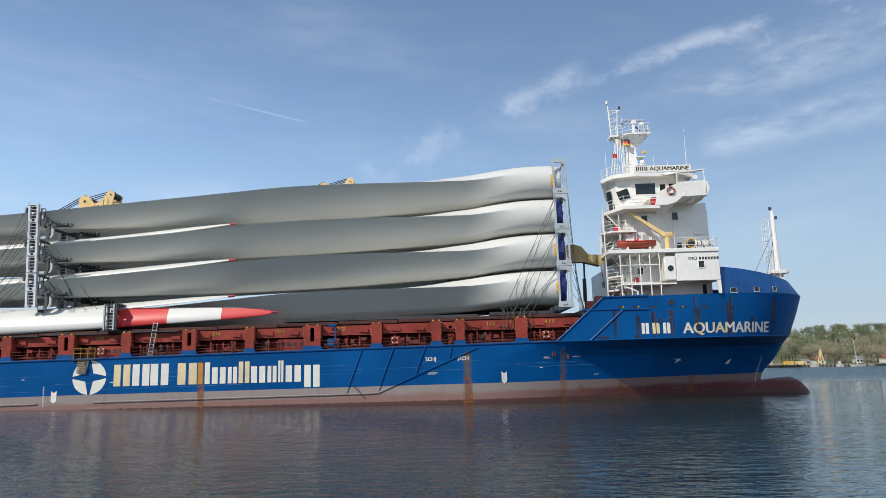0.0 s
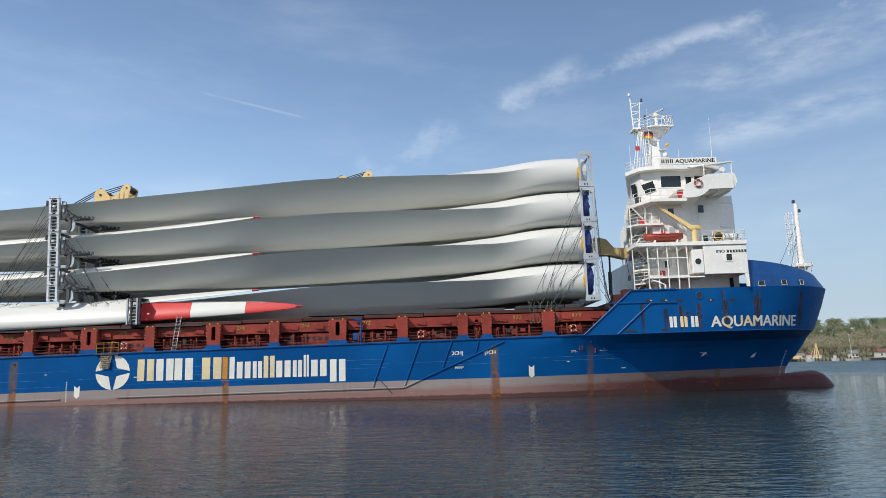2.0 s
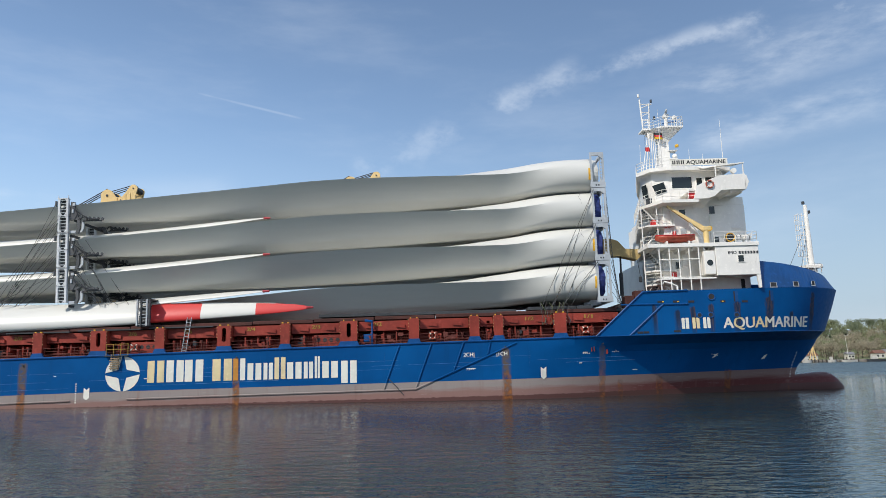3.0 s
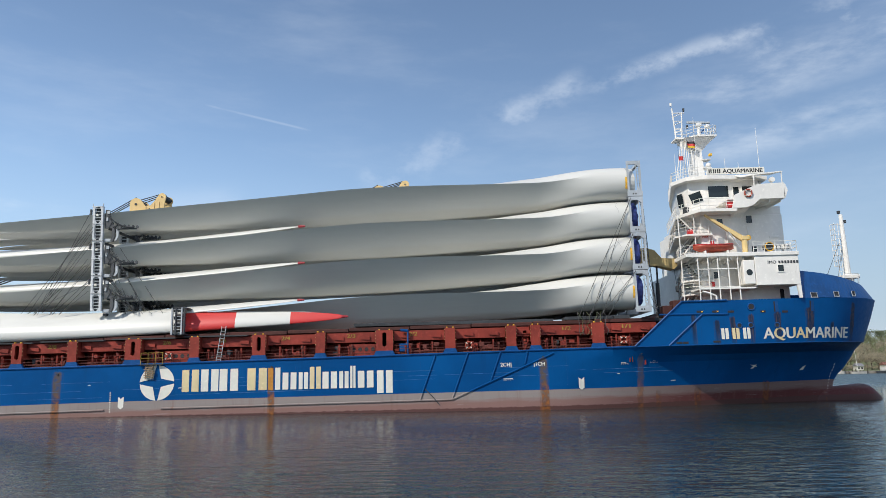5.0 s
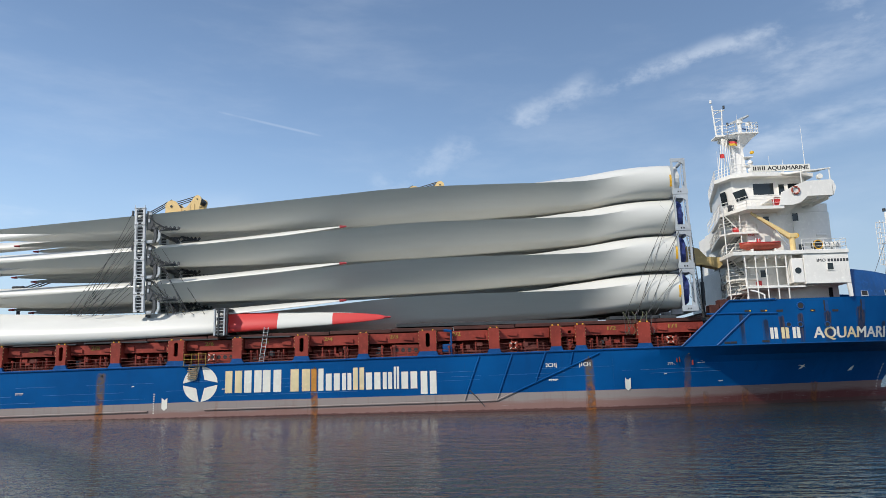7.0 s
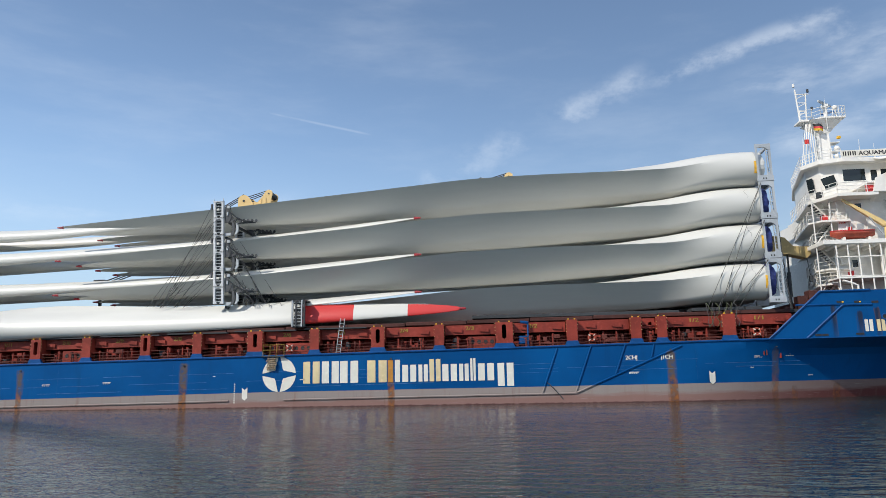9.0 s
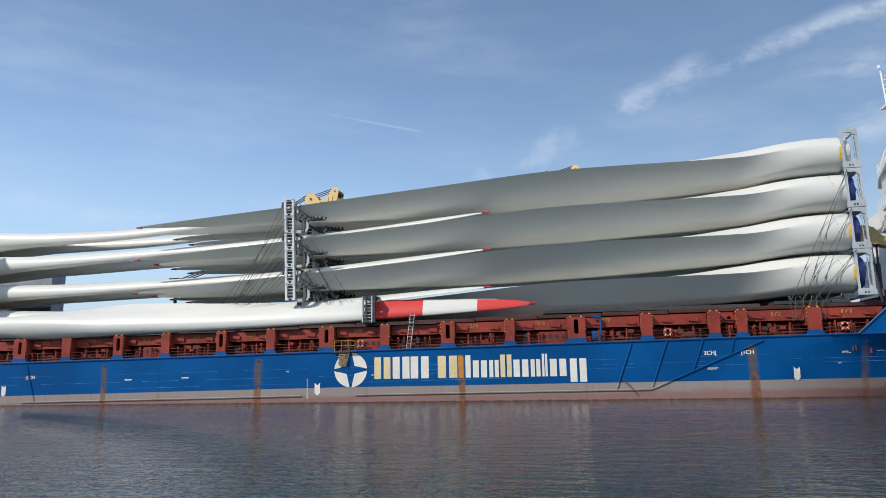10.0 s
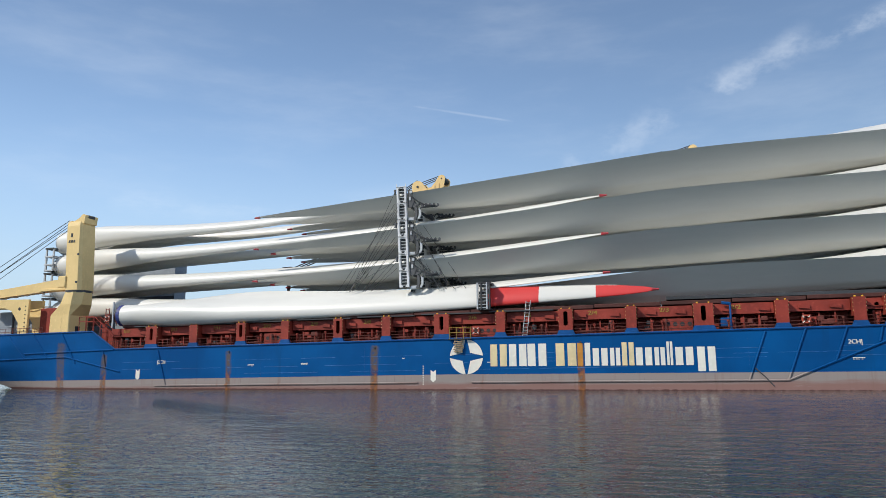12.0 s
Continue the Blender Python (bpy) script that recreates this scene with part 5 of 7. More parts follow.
# clamps beside the columns: a plate frame with a window, a curved saddle and claws under the blade
for t, zc in enumerate((18.85, 15.25, 11.75)):
    e = thing("clamp_frame", "grey steel clamp frame with curved saddle arms under a blade", "clamp frame", "clamp frames")
    for row in range(4):
        y = -10.5 if row == 0 else -8.6 + 3.62 * row
        x = rack_x(zc) + 0.62
        # side plate beside the blade's root end
        bm = bmesh.new()
        prism(bm, [(x, zc + 1.55), (x + 0.42, zc + 1.5), (x + 0.5, zc + 1.15), (x + 0.42, zc + 0.95), (x + 0.55, zc + 0.5), (x + 0.85, zc + 0.15), (x + 0.75, zc - 0.05), (x, zc - 0.05)], y, y + 0.16)
        part("side_plate", bm, IRON, e)
        bm = bmesh.new()
        box(bm, x + 0.16, x + 0.36, y - 0.1, y, zc + 0.35, zc + 0.75, 0.03)
        part("pad_bolt", bm, GALV, e)
        bm = bmesh.new()
        box(bm, x + 0.2, x + 0.5, y - 0.08, y, zc + 1.1, zc + 1.4, 0.03)
        part("pad_bolt", bm, GALV, e)
        # window frame below
        bm = bmesh.new()
        w0, w1, b0, b1 = x + 0.02, x + 1.0, zc - 1.72, zc - 0.05
        prism(bm, [(w0, b1), (w0, b1 - 0.32), (w0 + 0.3, b1 - 0.28), (w1 - 0.2, b1 - 0.3), (w1, b1 - 0.1), (w1 + 0.5, b1 - 0.05), (w1 + 0.5, b1)], y, y + 0.2)
        prism(bm, [(w1 - 0.28, b1 - 0.3), (w1, b1 - 0.3), (w1 + 0.05, b0 + 0.5), (w1 - 0.1, b0), (w1 - 0.4, b0 + 0.05), (w1 - 0.22, b0 + 0.5)], y, y + 0.2)
        part("window_frame", bm, IRON, e)
        bm = bmesh.new()
        box(bm, w0, w1 - 0.3, y, y + 0.2, b0 - 0.02, b0 + 0.3, 0.03)
        prism(bm, [(w1 + 0.18, b1 - 0.4), (w1 + 0.42, b1 - 0.4), (w1 + 0.42, b0 + 0.45), (w1 + 0.2, b0 + 0.1), (w1 + 0.02, b0 + 0.12), (w1 + 0.2, b0 + 0.5)], y + 0.02, y + 0.2)
        part("window_sill", bm, GALV, e, "paler steel sill")
        # saddle arm curving down and forward under the blade
        bm = bmesh.new()
        pts = [(x + 0.35 + 2.6 * u, y - 0.04, zc + 0.85 - 2.6 * u + 1.45 * u * u) for u in [i / 9 for i in range(10)]]
        path(bm, pts, 0.075, 6)
        for i in range(4):
            tube(bm, (x + 0.45 + 0.6 * i, y, zc - 0.3 - 0.05 * i), (x + 0.75 + 0.6 * i, y, zc + 0.30 - 0.17 * i), 0.05, 5)
        pts = [(x + 1.3 + 1.5 * u, y - 0.02, zc - 0.55 + 0.5 * u - 0.25 * u * u) for u in [i / 6 for i in range(7)]]
        path(bm, pts, 0.06, 6)
        part("saddle_arm", bm, DARKSTEEL, e, "dark curved saddle arm")
        bm = bmesh.new()
        box(bm, x + 1.35, x + 3.2, y, y + 0.18, zc - 0.50, zc - 0.36, 0.03)
        part("saddle_beam", bm, DARKSTEEL, e)
        for i in range(5):
            bm = bmesh.new()
            cx = x + 1.5 + 0.42 * i
            prism(bm, [(cx, zc - 0.42), (cx + 0.16, zc - 0.42), (cx + 0.2, zc - 0.1 - 0.03 * i), (cx + 0.08, zc + 0.02 - 0.03 * i), (cx - 0.04, zc - 0.12 - 0.03 * i)], y - 0.04, y + 0.14)
            part("claw", bm, DARKSTEEL if i % 2 else IRON, e)
    for dz, dx in ((-0.35, 0.9), (-1.9, 0.6), (0.6, 0.5)):
        bm = bmesh.new()
        box(bm, rack_x(zc) + dx, rack_x(zc) + dx + 0.22, -10.3, 3.0, zc + dz - 0.12, zc + dz + 0.12, 0.02)
        part("cross_beam", bm, DARKSTEEL, e)
# jagged trailing edges on the top blade beside the rack
bm = bmesh.new()
for k in range(34):
    x = -37.6 - 0.42 * k
    z = 21.95 + glide(ROOT_X - x, OUTLINE[0][2])
    y = ROWS_Y[0] + glide(ROOT_X - x, OUTLINE[0][1])
    v = [bm.verts.new(p) for p in ((x, y + 0.02, z - 0.04), (x + 0.32, y + 0.02, z - 0.04), (x + 0.05, y, z + 0.20), (x + 0.16, y + 0.06, z - 0.04))]
    for f in ((0, 1, 2), (1, 3, 2), (3, 0, 2)):
        bm.faces.new([v[i] for i in f])
tagged(part("serrations", bm, BLADE, first, "fine pale saw-tooth strip"), kind="stuff")


# ---- lashings ----
def lashing(a, b, r=0.022, clip=True):
    e = thing("lashing", "taut dark lashing wire with a turnbuckle", "lashing", "lashing wires")
    bm = bmesh.new()
    tube(bm, a, b, r, 5)
    part("wire", bm, ROPE, e)
    if clip:
        a, b = Vector(a), Vector(b)
        p = a.lerp(b, 0.72)
        d = (b - a).normalized()
        bm = bmesh.new()
        tube(bm, p - d * 0.2, p + d * 0.2, 0.04, 6)
        part("turnbuckle", bm, DARKSTEEL, e)


for k, (x0, z0) in enumerate(((-43.8, 20.6), (-43.8, 19.4), (-43.7, 18.9), (-43.7, 15.9), (-43.7, 15.4), (-43.6, 13.4))):
    lashing((x0 + 0.9, -10.75, z0 - 0.5), (x0 - 3.2 - 0.9 * (k % 3) - 0.10 * (z0 - 8), -9.6, 10.2))
for k, (x0, z0) in enumerate(((-42.3, 17.2), (-42.0, 16.4), (-41.6, 13.6), (-41.2, 13.2), (-40.6, 16.8))):
    lashing((x0 + 0.9, -10.75, z0 - 0.4), (x0 + 3.0 + 0.5 * k, -9.6, 9.9))
for k in range(9):
    z0 = (18.6, 18.2, 16.9, 15.0, 14.6, 13.3, 12.9, 12.2, 17.4)[k]
    lashing((-42.55, -10.75, z0), (-44.2 - 0.42 * (z0 - 9.0) - 0.25 * (k % 3), -9.9, 10.0), 0.02)
for k in range(9):
    z0 = (17.0, 16.6, 16.1, 13.5, 13.2, 12.9, 12.4, 15.8, 12.0)[k]
    lashing((-40.9 + 0.12 * k, -10.7, z0), (-39.6 + 0.36 * (z0 - 10.0) + 0.2 * (k % 3), -10.2, 10.1), 0.02)
for k, (z0, dx) in enumerate(((20.1, -4.6), (16.5, -3.6), (16.4, -4.9), (12.8, -3.0), (20.0, -5.8), (12.7, -3.9))):
    lashing((11.2, -11.15, z0), (11.2 + dx, -10.5, 8.2), 0.025)
for k in range(9):
    lashing((12.6 + 0.03 * k, -9.8 + 0.3 * k, 23.6 - 1.6 * k), (13.3 + 0.16 * k, -9.6 + 0.25 * k, 8.0), 0.02, k % 2 == 0)
# slings thrown over the roots
for k, tier in enumerate(TIERS[1:]):
    for j in range(1):
        e = thing("sling", "thin dark sling hanging over a blade root", "sling", "slings")
        bm = bmesh.new()
        pts = []
        for i in range(9):
            a = math.pi * (0.62 + 0.32 * i / 8)
            pts.append((9.9 - 0.8 * j + 0.12 * math.sin(i * 1.1 + j), ROWS_Y[0] + math.cos(a) * 1.77, tier + math.sin(a) * 1.77))
        path(bm, pts, 0.007, 4)
        part("rope", bm, ROPE, e)
# at the foot of the racks: dark beams standing in for shadow, and a lashing tangle
for x0, x1, y, z in ((4.2, 10.6, -10.3, 8.35), (-16.5, 3.0, -10.2, 8.2), (12.3, 13.6, -10.2, 8.0)):
    e = thing("dunnage", "dark beams filling in the shadow under the lowest blade", "dunnage")
    n = int((x1 - x0) / 1.6) + 1
    for k in range(n):
        x = x0 + (x1 - x0) * k / n
        bm = bmesh.new()
        box(bm, x, x + 1.52, y, y + 2.2, z - 0.15, z + 0.16, 0.02)
        part("beam", bm, DARKSTEEL, e)
NET = plain("old_net", (0.11, 0.13, 0.06), 0.8, 0.0, 0.5, 9.0)
net = thing("rope_tangle", "tangled green and brown lashing ropes over the coaming", "rope tangle")
rnd = random.Random(5)
for k in range(9):
    bm = bmesh.new()
    x = 5.3 + 0.35 * k
    pts = [(x + rnd.uniform(-0.25, 0.25), -10.6 - 0.05 * i, 8.9 - 0.45 * i) for i in range(6)]
    path(bm, pts, 0.03, 5)
    part("rope", bm, NET if k % 2 else ROPE, net)


# ---- deckhouse ----
house = thing("deckhouse", "white steel deckhouse with bridge wings and railed platforms on the forecastle", "deckhouse")


def block(name, x0, x1, y0, y1, z0, z1, mat=WHITE, label="", parent=None, bevel=0.04):
    bm = bmesh.new()
    box(bm, x0, x1, y0, y1, z0, z1, bevel)
    return part(name, bm, mat, parent or house, label)


def window(x0, x1, z0, z1, y, parent, tilt=0.0, frame_mat=WHITE):
    """A framed pane on a wall that looks to -y."""
    bm = bmesh.new()
    t = 0.07
    for a, b, c, d in ((x0 - t, x1 + t, z1, z1 + t), (x0 - t, x1 + t, z0 - t, z0), (x0 - t, x0, z0, z1), (x1, x1 + t, z0, z1)):
        box(bm, a, b, y - 0.06, y + 0.02, c, d)
    w = part("window", bm, frame_mat, parent)
    bm = bmesh.new()
    box(bm, x0, x1, y - 0.03, y + 0.01, z0, z1)
    part("pane", bm, GLASS, w, "dark glass pane")
    return w


base = block("lower_house", 18.4, 27.2, -8.6, 8.6, 9.05, 13.95, label="white lower house, set back under the boat deck")
side = block("side_house", 22.9, 27.2, -11.02, -8.6, 11.05, 13.95, label="white side house flush with the hull")
bm = bmesh.new()
prism(bm, [(26.95, 9.75), (27.22, 9.75), (27.2, 11.04), (26.8, 11.04)], -11.0, -10.8)
part("pillar", bm, WHITE, house)
block("doorway", 26.2, 26.6, -8.64, -8.55, 9.2, 10.9, BLACK, "dark doorway", base)
window(25.1, 25.65, 12.35, 13.0, -11.02, side)
block("locker", 21.75, 22.85, -11.0, -9.6, 11.2, 13.55, label="white locker with an oval port")
bm = bmesh.new()
disc(bm, (22.3, 12.35), 0.3, -11.03, -10.99)
part("port", bm, GLASS, house, "dark oval port")
# bars instead of the registry number
x = 24.1
lettering("notice", "IMO", DARKSTEEL, side, lambda u, v: Vector((24.15 + u, -11.03, 13.14 + v)), 0.30, 0.85)
x = 25.2
for w in (0.2, 0.2, 0.2, 0.2, 0.2, 0.2, 0.2):
    if w:
        bm = bmesh.new()
        box(bm, x, x + w, -11.035, -11.02, 13.14, 13.42)
        part("bar", bm, DARKSTEEL, side, "dark bar of an illegible mark")
    x += w + 0.09 if w else 0.22
for x, z, w, h in ((18.6, 12.3, 0.55, 0.7), (20.4, 12.3, 0.45, 1.2), (19.2, 11.0, 0.5, 0.75)):
    block("fitting", x, x + w, -8.75, -8.59, z, z + h, RED if w == 0.5 else WHITE, "", base, 0.02)
for x in (23.3, 25.0):
    block("lamp", x, x + 0.55, -10.2, -10.0, 10.9, 11.0, OLDWHITE, "", house, 0.01)
block("winch", 23.0, 23.7, -9.8, -9.2, 9.05, 9.8, DARKSTEEL, "dark deck winch", house, 0.1)
window(19.7, 20.2, 12.1, 12.8, -8.62, base)
boat_deck = block("boat_deck", 16.2, 27.25, -11.15, -6.0, 13.95, 14.33, label="white boat deck slab", bevel=0.03)
for k in range(9):
    x = 17.2 + 1.15 * k
    bm = bmesh.new()
    prism(bm, [(x, 13.95), (x + 0.1, 13.95), (x + 0.1, 13.6), (x, 13.75)], -10.9, -8.7)
    part("bracket", bm, WHITE, boat_deck)
# open pipe frame below the boat deck
for x in (17.35, 18.35, 19.3, 20.3, 21.25):
    bm = bmesh.new()
    tube(bm, (x, -10.97, 9.7), (x, -10.97, 13.95), 0.06, 6)
    part("frame_post", bm, WHITE, house)
for z in (10.95, 12.75):
    bm = bmesh.new()
    tube(bm, (17.3, -11.0, z), (21.3, -11.0, z), 0.055, 6)
    part("frame_rail", bm, WHITE, house)
bm = bmesh.new()
path(bm, [(17.6, -10.9, 10.6), (18.3, -10.9, 10.4), (18.9, -10.9, 10.1), (18.9, -10.9, 9.1)], 0.1, 8)
part("vent_pipe", bm, WHITE, house)
block("gallery", 17.3, 22.8, -11.05, -8.6, 10.75, 10.9, bevel=0.02)
# tower with its stair trunk
tower = block("tower", 19.5, 27.75, -7.5, 7.5, 14.33, 18.84, label="white accommodation tower")
trunk = block("stair_trunk", 18.6, 22.1, -9.1, -7.4, 14.33, 18.56, label="white stair trunk")
window(24.0, 24.6, 17.95, 18.75, -7.5, tower)
window(20.3, 20.9, 17.5, 18.15, -9.1, trunk)
window(24.3, 24.8, 14.9, 15.5, -7.5, tower)
bm = bmesh.new()
tube(bm, (24.0, -7.62, 14.4), (24.0, -7.62, 17.7), 0.05)
part("pipe", bm, WHITE, tower)
for x, z0, z1 in ((19.35, 14.4, 18.4), (19.65, 15.6, 17.4), (21.2, 14.4, 17.4)):
    bm = bmesh.new()
    tube(bm, (x, -9.2, z0), (x, -9.2, z1), 0.06)
    part("pipe", bm, WHITE, tower)
block("fire_hose_box", 19.5, 19.8, -9.24, -9.1, 15.3, 15.9, RED, "red fire hose box", trunk, 0.03)
block("notice_board", 25.0, 25.9, -7.54, -7.5, 15.3, 15.6, OLDWHITE, "", tower, 0.01)
block("notice_board", 20.3, 20.9, -9.14, -9.1, 15.6, 16.2, GALV, "", trunk, 0.01)
block("lamp_box", 26.2, 27.2, -7.62, -7.5, 16.3, 16.55, WHITE, "", tower, 0.03)
# wing: a side screen, and under it a bracket that sweeps in to the tower
bm = bmesh.new()
prism(bm, [(21.3, 18.86), (21.64, 20.18), (22.8, 20.72), (24.0, 21.22), (26.62, 21.32), (26.62, 19.74), (24.12, 19.70), (23.4, 19.1), (22.6, 18.86)], -10.95, -10.80)
wing = part("wing_screen", bm, WHITE, house, "white bridge wing screen with a curved bracket")
bm = bmesh.new()
sweep = [((24.12, -10.9, 19.70), (21.3, -10.9, 18.9)), ((23.55, -10.2, 19.25), (21.45, -10.0, 18.75)), ((23.2, -9.6, 18.8), (21.6, -9.5, 18.6)), ((22.75, -9.15, 18.2), (21.8, -9.12, 18.3)), ((22.1, -9.1, 16.6), (21.9, -9.1, 16.8))]
loft(bm, [[Vector(a), Vector(b), Vector(b) + Vector((0, 0.12, 0.06)), Vector(a) + Vector((0, 0.12, 0.06))] for a, b in sweep])
part("wing_bracket", bm, WHITE, house, "white curved bracket under the bridge wing")
block("wing_floor", 21.0, 26.62, -10.8, -7.5, 19.72, 19.86, bevel=0.01)
bm = bmesh.new()
prism(bm, [(26.55, 19.75), (26.65, 19.75), (26.95, 20.5), (26.75, 21.2), (26.62, 21.2)], -10.95, 10.95)
part("wing_front", bm, WHITE, house, "white front screen of the bridge")
for k in range(4):
    bm = bmesh.new()
    x = 22.9 + 1.1 * k
    prism(bm, [(x, 19.72), (x + 0.08, 19.72), (x + 0.08, 19.4), (x, 19.4)], -10.7, -7.5)
    part("wing_beam", bm, WHITE, house)
bm = bmesh.new()
path(bm, [(23.1, -10.6, 19.7), (22.9, -9.5, 19.0), (22.6, -8.2, 18.3), (22.4, -7.6, 17.6)], 0.07, 6)
part("wing_stay", bm, WHITE, house)
# bridge deck walkway
bm = bmesh.new()
slab(bm, [(16.7, -7.6), (18.1, -10.9), (21.75, -10.9), (21.75, 8.0), (20.4, 8.0)], 18.55, 18.85)
part("bridge_deck", bm, WHITE, house, "white bridge deck")
block("upper_tower", 21.8, 27.7, -7.45, 7.5, 18.84, 19.72)
railing("rail", [(18.8, 2.0, 18.85), (16.8, -7.5, 18.85), (18.15, -10.8, 18.85), (21.7, -10.8, 18.85)], house, 1.05, 3, 1.0)
block("locker", 20.9, 21.5, -10.7, -10.3, 18.95, 19.6, RED, "red fire locker")
# wheelhouse: raked panes, bevelled plan
bm = bmesh.new()
plan = [(18.1, -5.2), (18.7, -7.0), (20.1, -7.5), (25.4, -7.5), (26.2, -6.0), (26.2, 6.0), (25.4, 7.5), (21.6, 7.5), (20.2, 3.0)]
lo = [(x, y, 18.85) for x, y in plan]
hi = [(x + (-0.35 if x < 21 else 0.3), y * 1.0, 22.6) for x, y in plan]
loft(bm, [lo, hi])
wheel = part("wheelhouse", bm, WHITE, house, "white wheelhouse with raked dark windows")
window(20.35, 22.45, 20.8, 22.0, -7.5, wheel)
window(22.95, 23.55, 20.0, 21.85, -7.5, wheel)
window(23.9, 25.2, 20.9, 21.9, -7.5, wheel)
bm = bmesh.new()
a, b = Vector((18.35, -7.12, 0)), Vector((19.75, -7.52, 0))
bm.faces.new([bm.verts.new(p) for p in (a + Vector((0.35, -0.10, 20.2)), b + Vector((0.0, -0.03, 20.5)), b + Vector((-0.3, -0.1, 21.5)), a + Vector((0.0, -0.06, 21.2)))])
part("pane", bm, GLASS, wheel, "dark corner pane")
for (x0, y0), (x1, y1) in (((18.05, -5.3), (18.35, -6.1)),):
    bm = bmesh.new()
    bm.faces.new([bm.verts.new(p) for p in ((x0 - 0.2, y0 - 0.1, 20.2), (x1 - 0.2, y1 - 0.1, 20.2), (x1 - 0.35, y1 - 0.15, 21.6), (x0 - 0.35, y0 - 0.15, 21.6))])
    part("pane", bm, GLASS, wheel)
bm = bmesh.new()
slab(bm, [(17.1, -5.8), (18.0, -7.9), (20.0, -8.6), (23.4, -8.2), (26.6, -7.6), (26.6, 7.6), (21.4, 7.8), (19.6, 3.0)], 22.55, 22.95)
roof = part("bridge_roof", bm, WHITE, house, "white bridge roof with a bevelled edge")
bm = bmesh.new()
loft(bm, [[(23.0, -9.6, 22.3), (23.0, -8.0, 22.9), (23.0, -8.0, 22.98), (23.0, -9.6, 22.38)], [(23.8, -11.0, 22.15), (23.8, -8.0, 22.9), (23.8, -8.0, 22.98), (23.8, -11.0, 22.25)],
          [(26.6, -11.0, 22.42), (26.6, -8.0, 22.9), (26.6, -8.0, 22.98), (26.6, -11.0, 22.52)]])
part("wing_canopy", bm, WHITE, house, "thin white canopy over the wing")
for x, z in ((23.7, 22.15), (26.5, 22.4)):
    bm = bmesh.new()
    tube(bm, (x, -10.85, 20.3), (x, -10.9, z), 0.06, 6)
    part("canopy_post", bm, WHITE, house)
railing("rail", [(19.6, 3.0, 22.95), (17.2, -5.8, 22.95), (18.1, -7.8, 22.95), (20.0, -8.4, 22.95)], house, 1.0, 3, 0.9)
sign = block("name_board", 20.35, 26.35, -7.75, -7.65, 23.2, 23.9, OLDWHITE, "white board with the ship's name", bevel=0.01)
lettering("ship_name", "AQUAMARINE", BLACK, sign, lambda u, v: Vector((21.95 + u, -7.762, 23.35 + v)), 0.42, 4.2)
for a in (20.5, 20.95, 21.4):
    for d in (0.0, 0.2):
        bm = bmesh.new()
        box(bm, a + d, a + d + 0.12, -7.765, -7.75, 23.35, 23.77)
        part("bar", bm, BLACK, sign, "plain black bar")
for x in (21.0, 23.5, 26.0):
    bm = bmesh.new()
    tube(bm, (x, -7.6, 22.9), (x, -7.6, 23.9), 0.05)
    part("board_post", bm, WHITE, sign)
lamp = thing("searchlight", "round white searchlight on the bridge wing", "searchlight")
bm = bmesh.new()
tube(bm, (25.6, -10.6, 20.95), (25.6, -10.6, 21.5), 0.05)
part("stand", bm, WHITE, lamp)
bm = bmesh.new()
disc(bm, (25.6, 21.7), 0.26, -10.85, -10.5, 16)
part("lamp_head", bm, WHITE, lamp)
life_ring(22.95, -11.05, 20.3, 0.36)
# aft platforms with stairs
for z, x0, y in ((16.55, 16.1, -9.6), (14.33, 16.2, -9.8), (12.0, 16.6, -9.0), (10.6, 16.6, -9.0)):
    bm = bmesh.new()
    slab(bm, [(x0 + 0.9, y), (19.6, y), (19.6, 3.0), (x0 + 2.9, 3.0), (x0 + 0.1, y + 1.2)], z - 0.16, z)
    part("platform", bm, WHITE, house, "white railed platform")
    railing("rail", [(19.3, y + 0.1, z), (x0 + 0.9, y + 0.1, z), (x0 + 0.15, y + 1.2, z), (x0 + 2.9, 2.9, z)], house, 1.05, 3, 0.9)
for z0, z1, x0, x1 in ((14.4, 16.5, 16.8, 18.6), (16.6, 18.6, 18.6, 16.9), (12.0, 14.0, 18.8, 17.2), (9.1, 10.6, 17.0, 18.2)):
    st = block("stair", min(x0, x1), min(x0, x1) + 0.05, -8.0, -7.2, z0, z0 + 0.1)
    for y in (-8.1, -7.1):
        bm = bmesh.new()
        tube(bm, (x0, y, z0), (x1, y, z1), 0.08)
        tube(bm, (x0, y, z0 + 0.9), (x1, y, z1 + 0.9), 0.03)
        part("stringer", bm, WHITE, st)
    for k in range(9):
        u = (k + 0.5) / 9
        bm = bmesh.new()
        box(bm, x0 + (x1 - x0) * u - 0.11, x0 + (x1 - x0) * u + 0.11, -8.1, -7.1, z0 + (z1 - z0) * u - 0.02, z0 + (z1 - z0) * u + 0.02)
        part("tread", bm, DARKSTEEL, st)
block("fire_box", 17.7, 18.2, -8.2, -7.6, 16.6, 17.3, RED, "red locker")
block("fire_box", 17.2, 17.7, -8.9, -8.4, 18.9, 19.5, DARKSTEEL, "dark locker")
for x in (16.3, 17.9):
    bm = bmesh.new()
    tube(bm, (x, -9.4, 9.05), (x, -9.4, 18.6), 0.06, 6)
    part("pillar", bm, WHITE, house)
block("aft_wall", 18.7, 19.6, -6.5, 3.0, 9.05, 18.6, bevel=0.03)
railing("rail", [(22.9, -11.05, 14.33), (27.1, -11.05, 14.33), (27.1, -8, 14.33)], house, 1.05, 3, 1.0)
lettering("notice", "NO", RED, house, lambda u, v: Vector((18.7 + u, -9.112, 16.5 + v)), 0.15, 0.3)
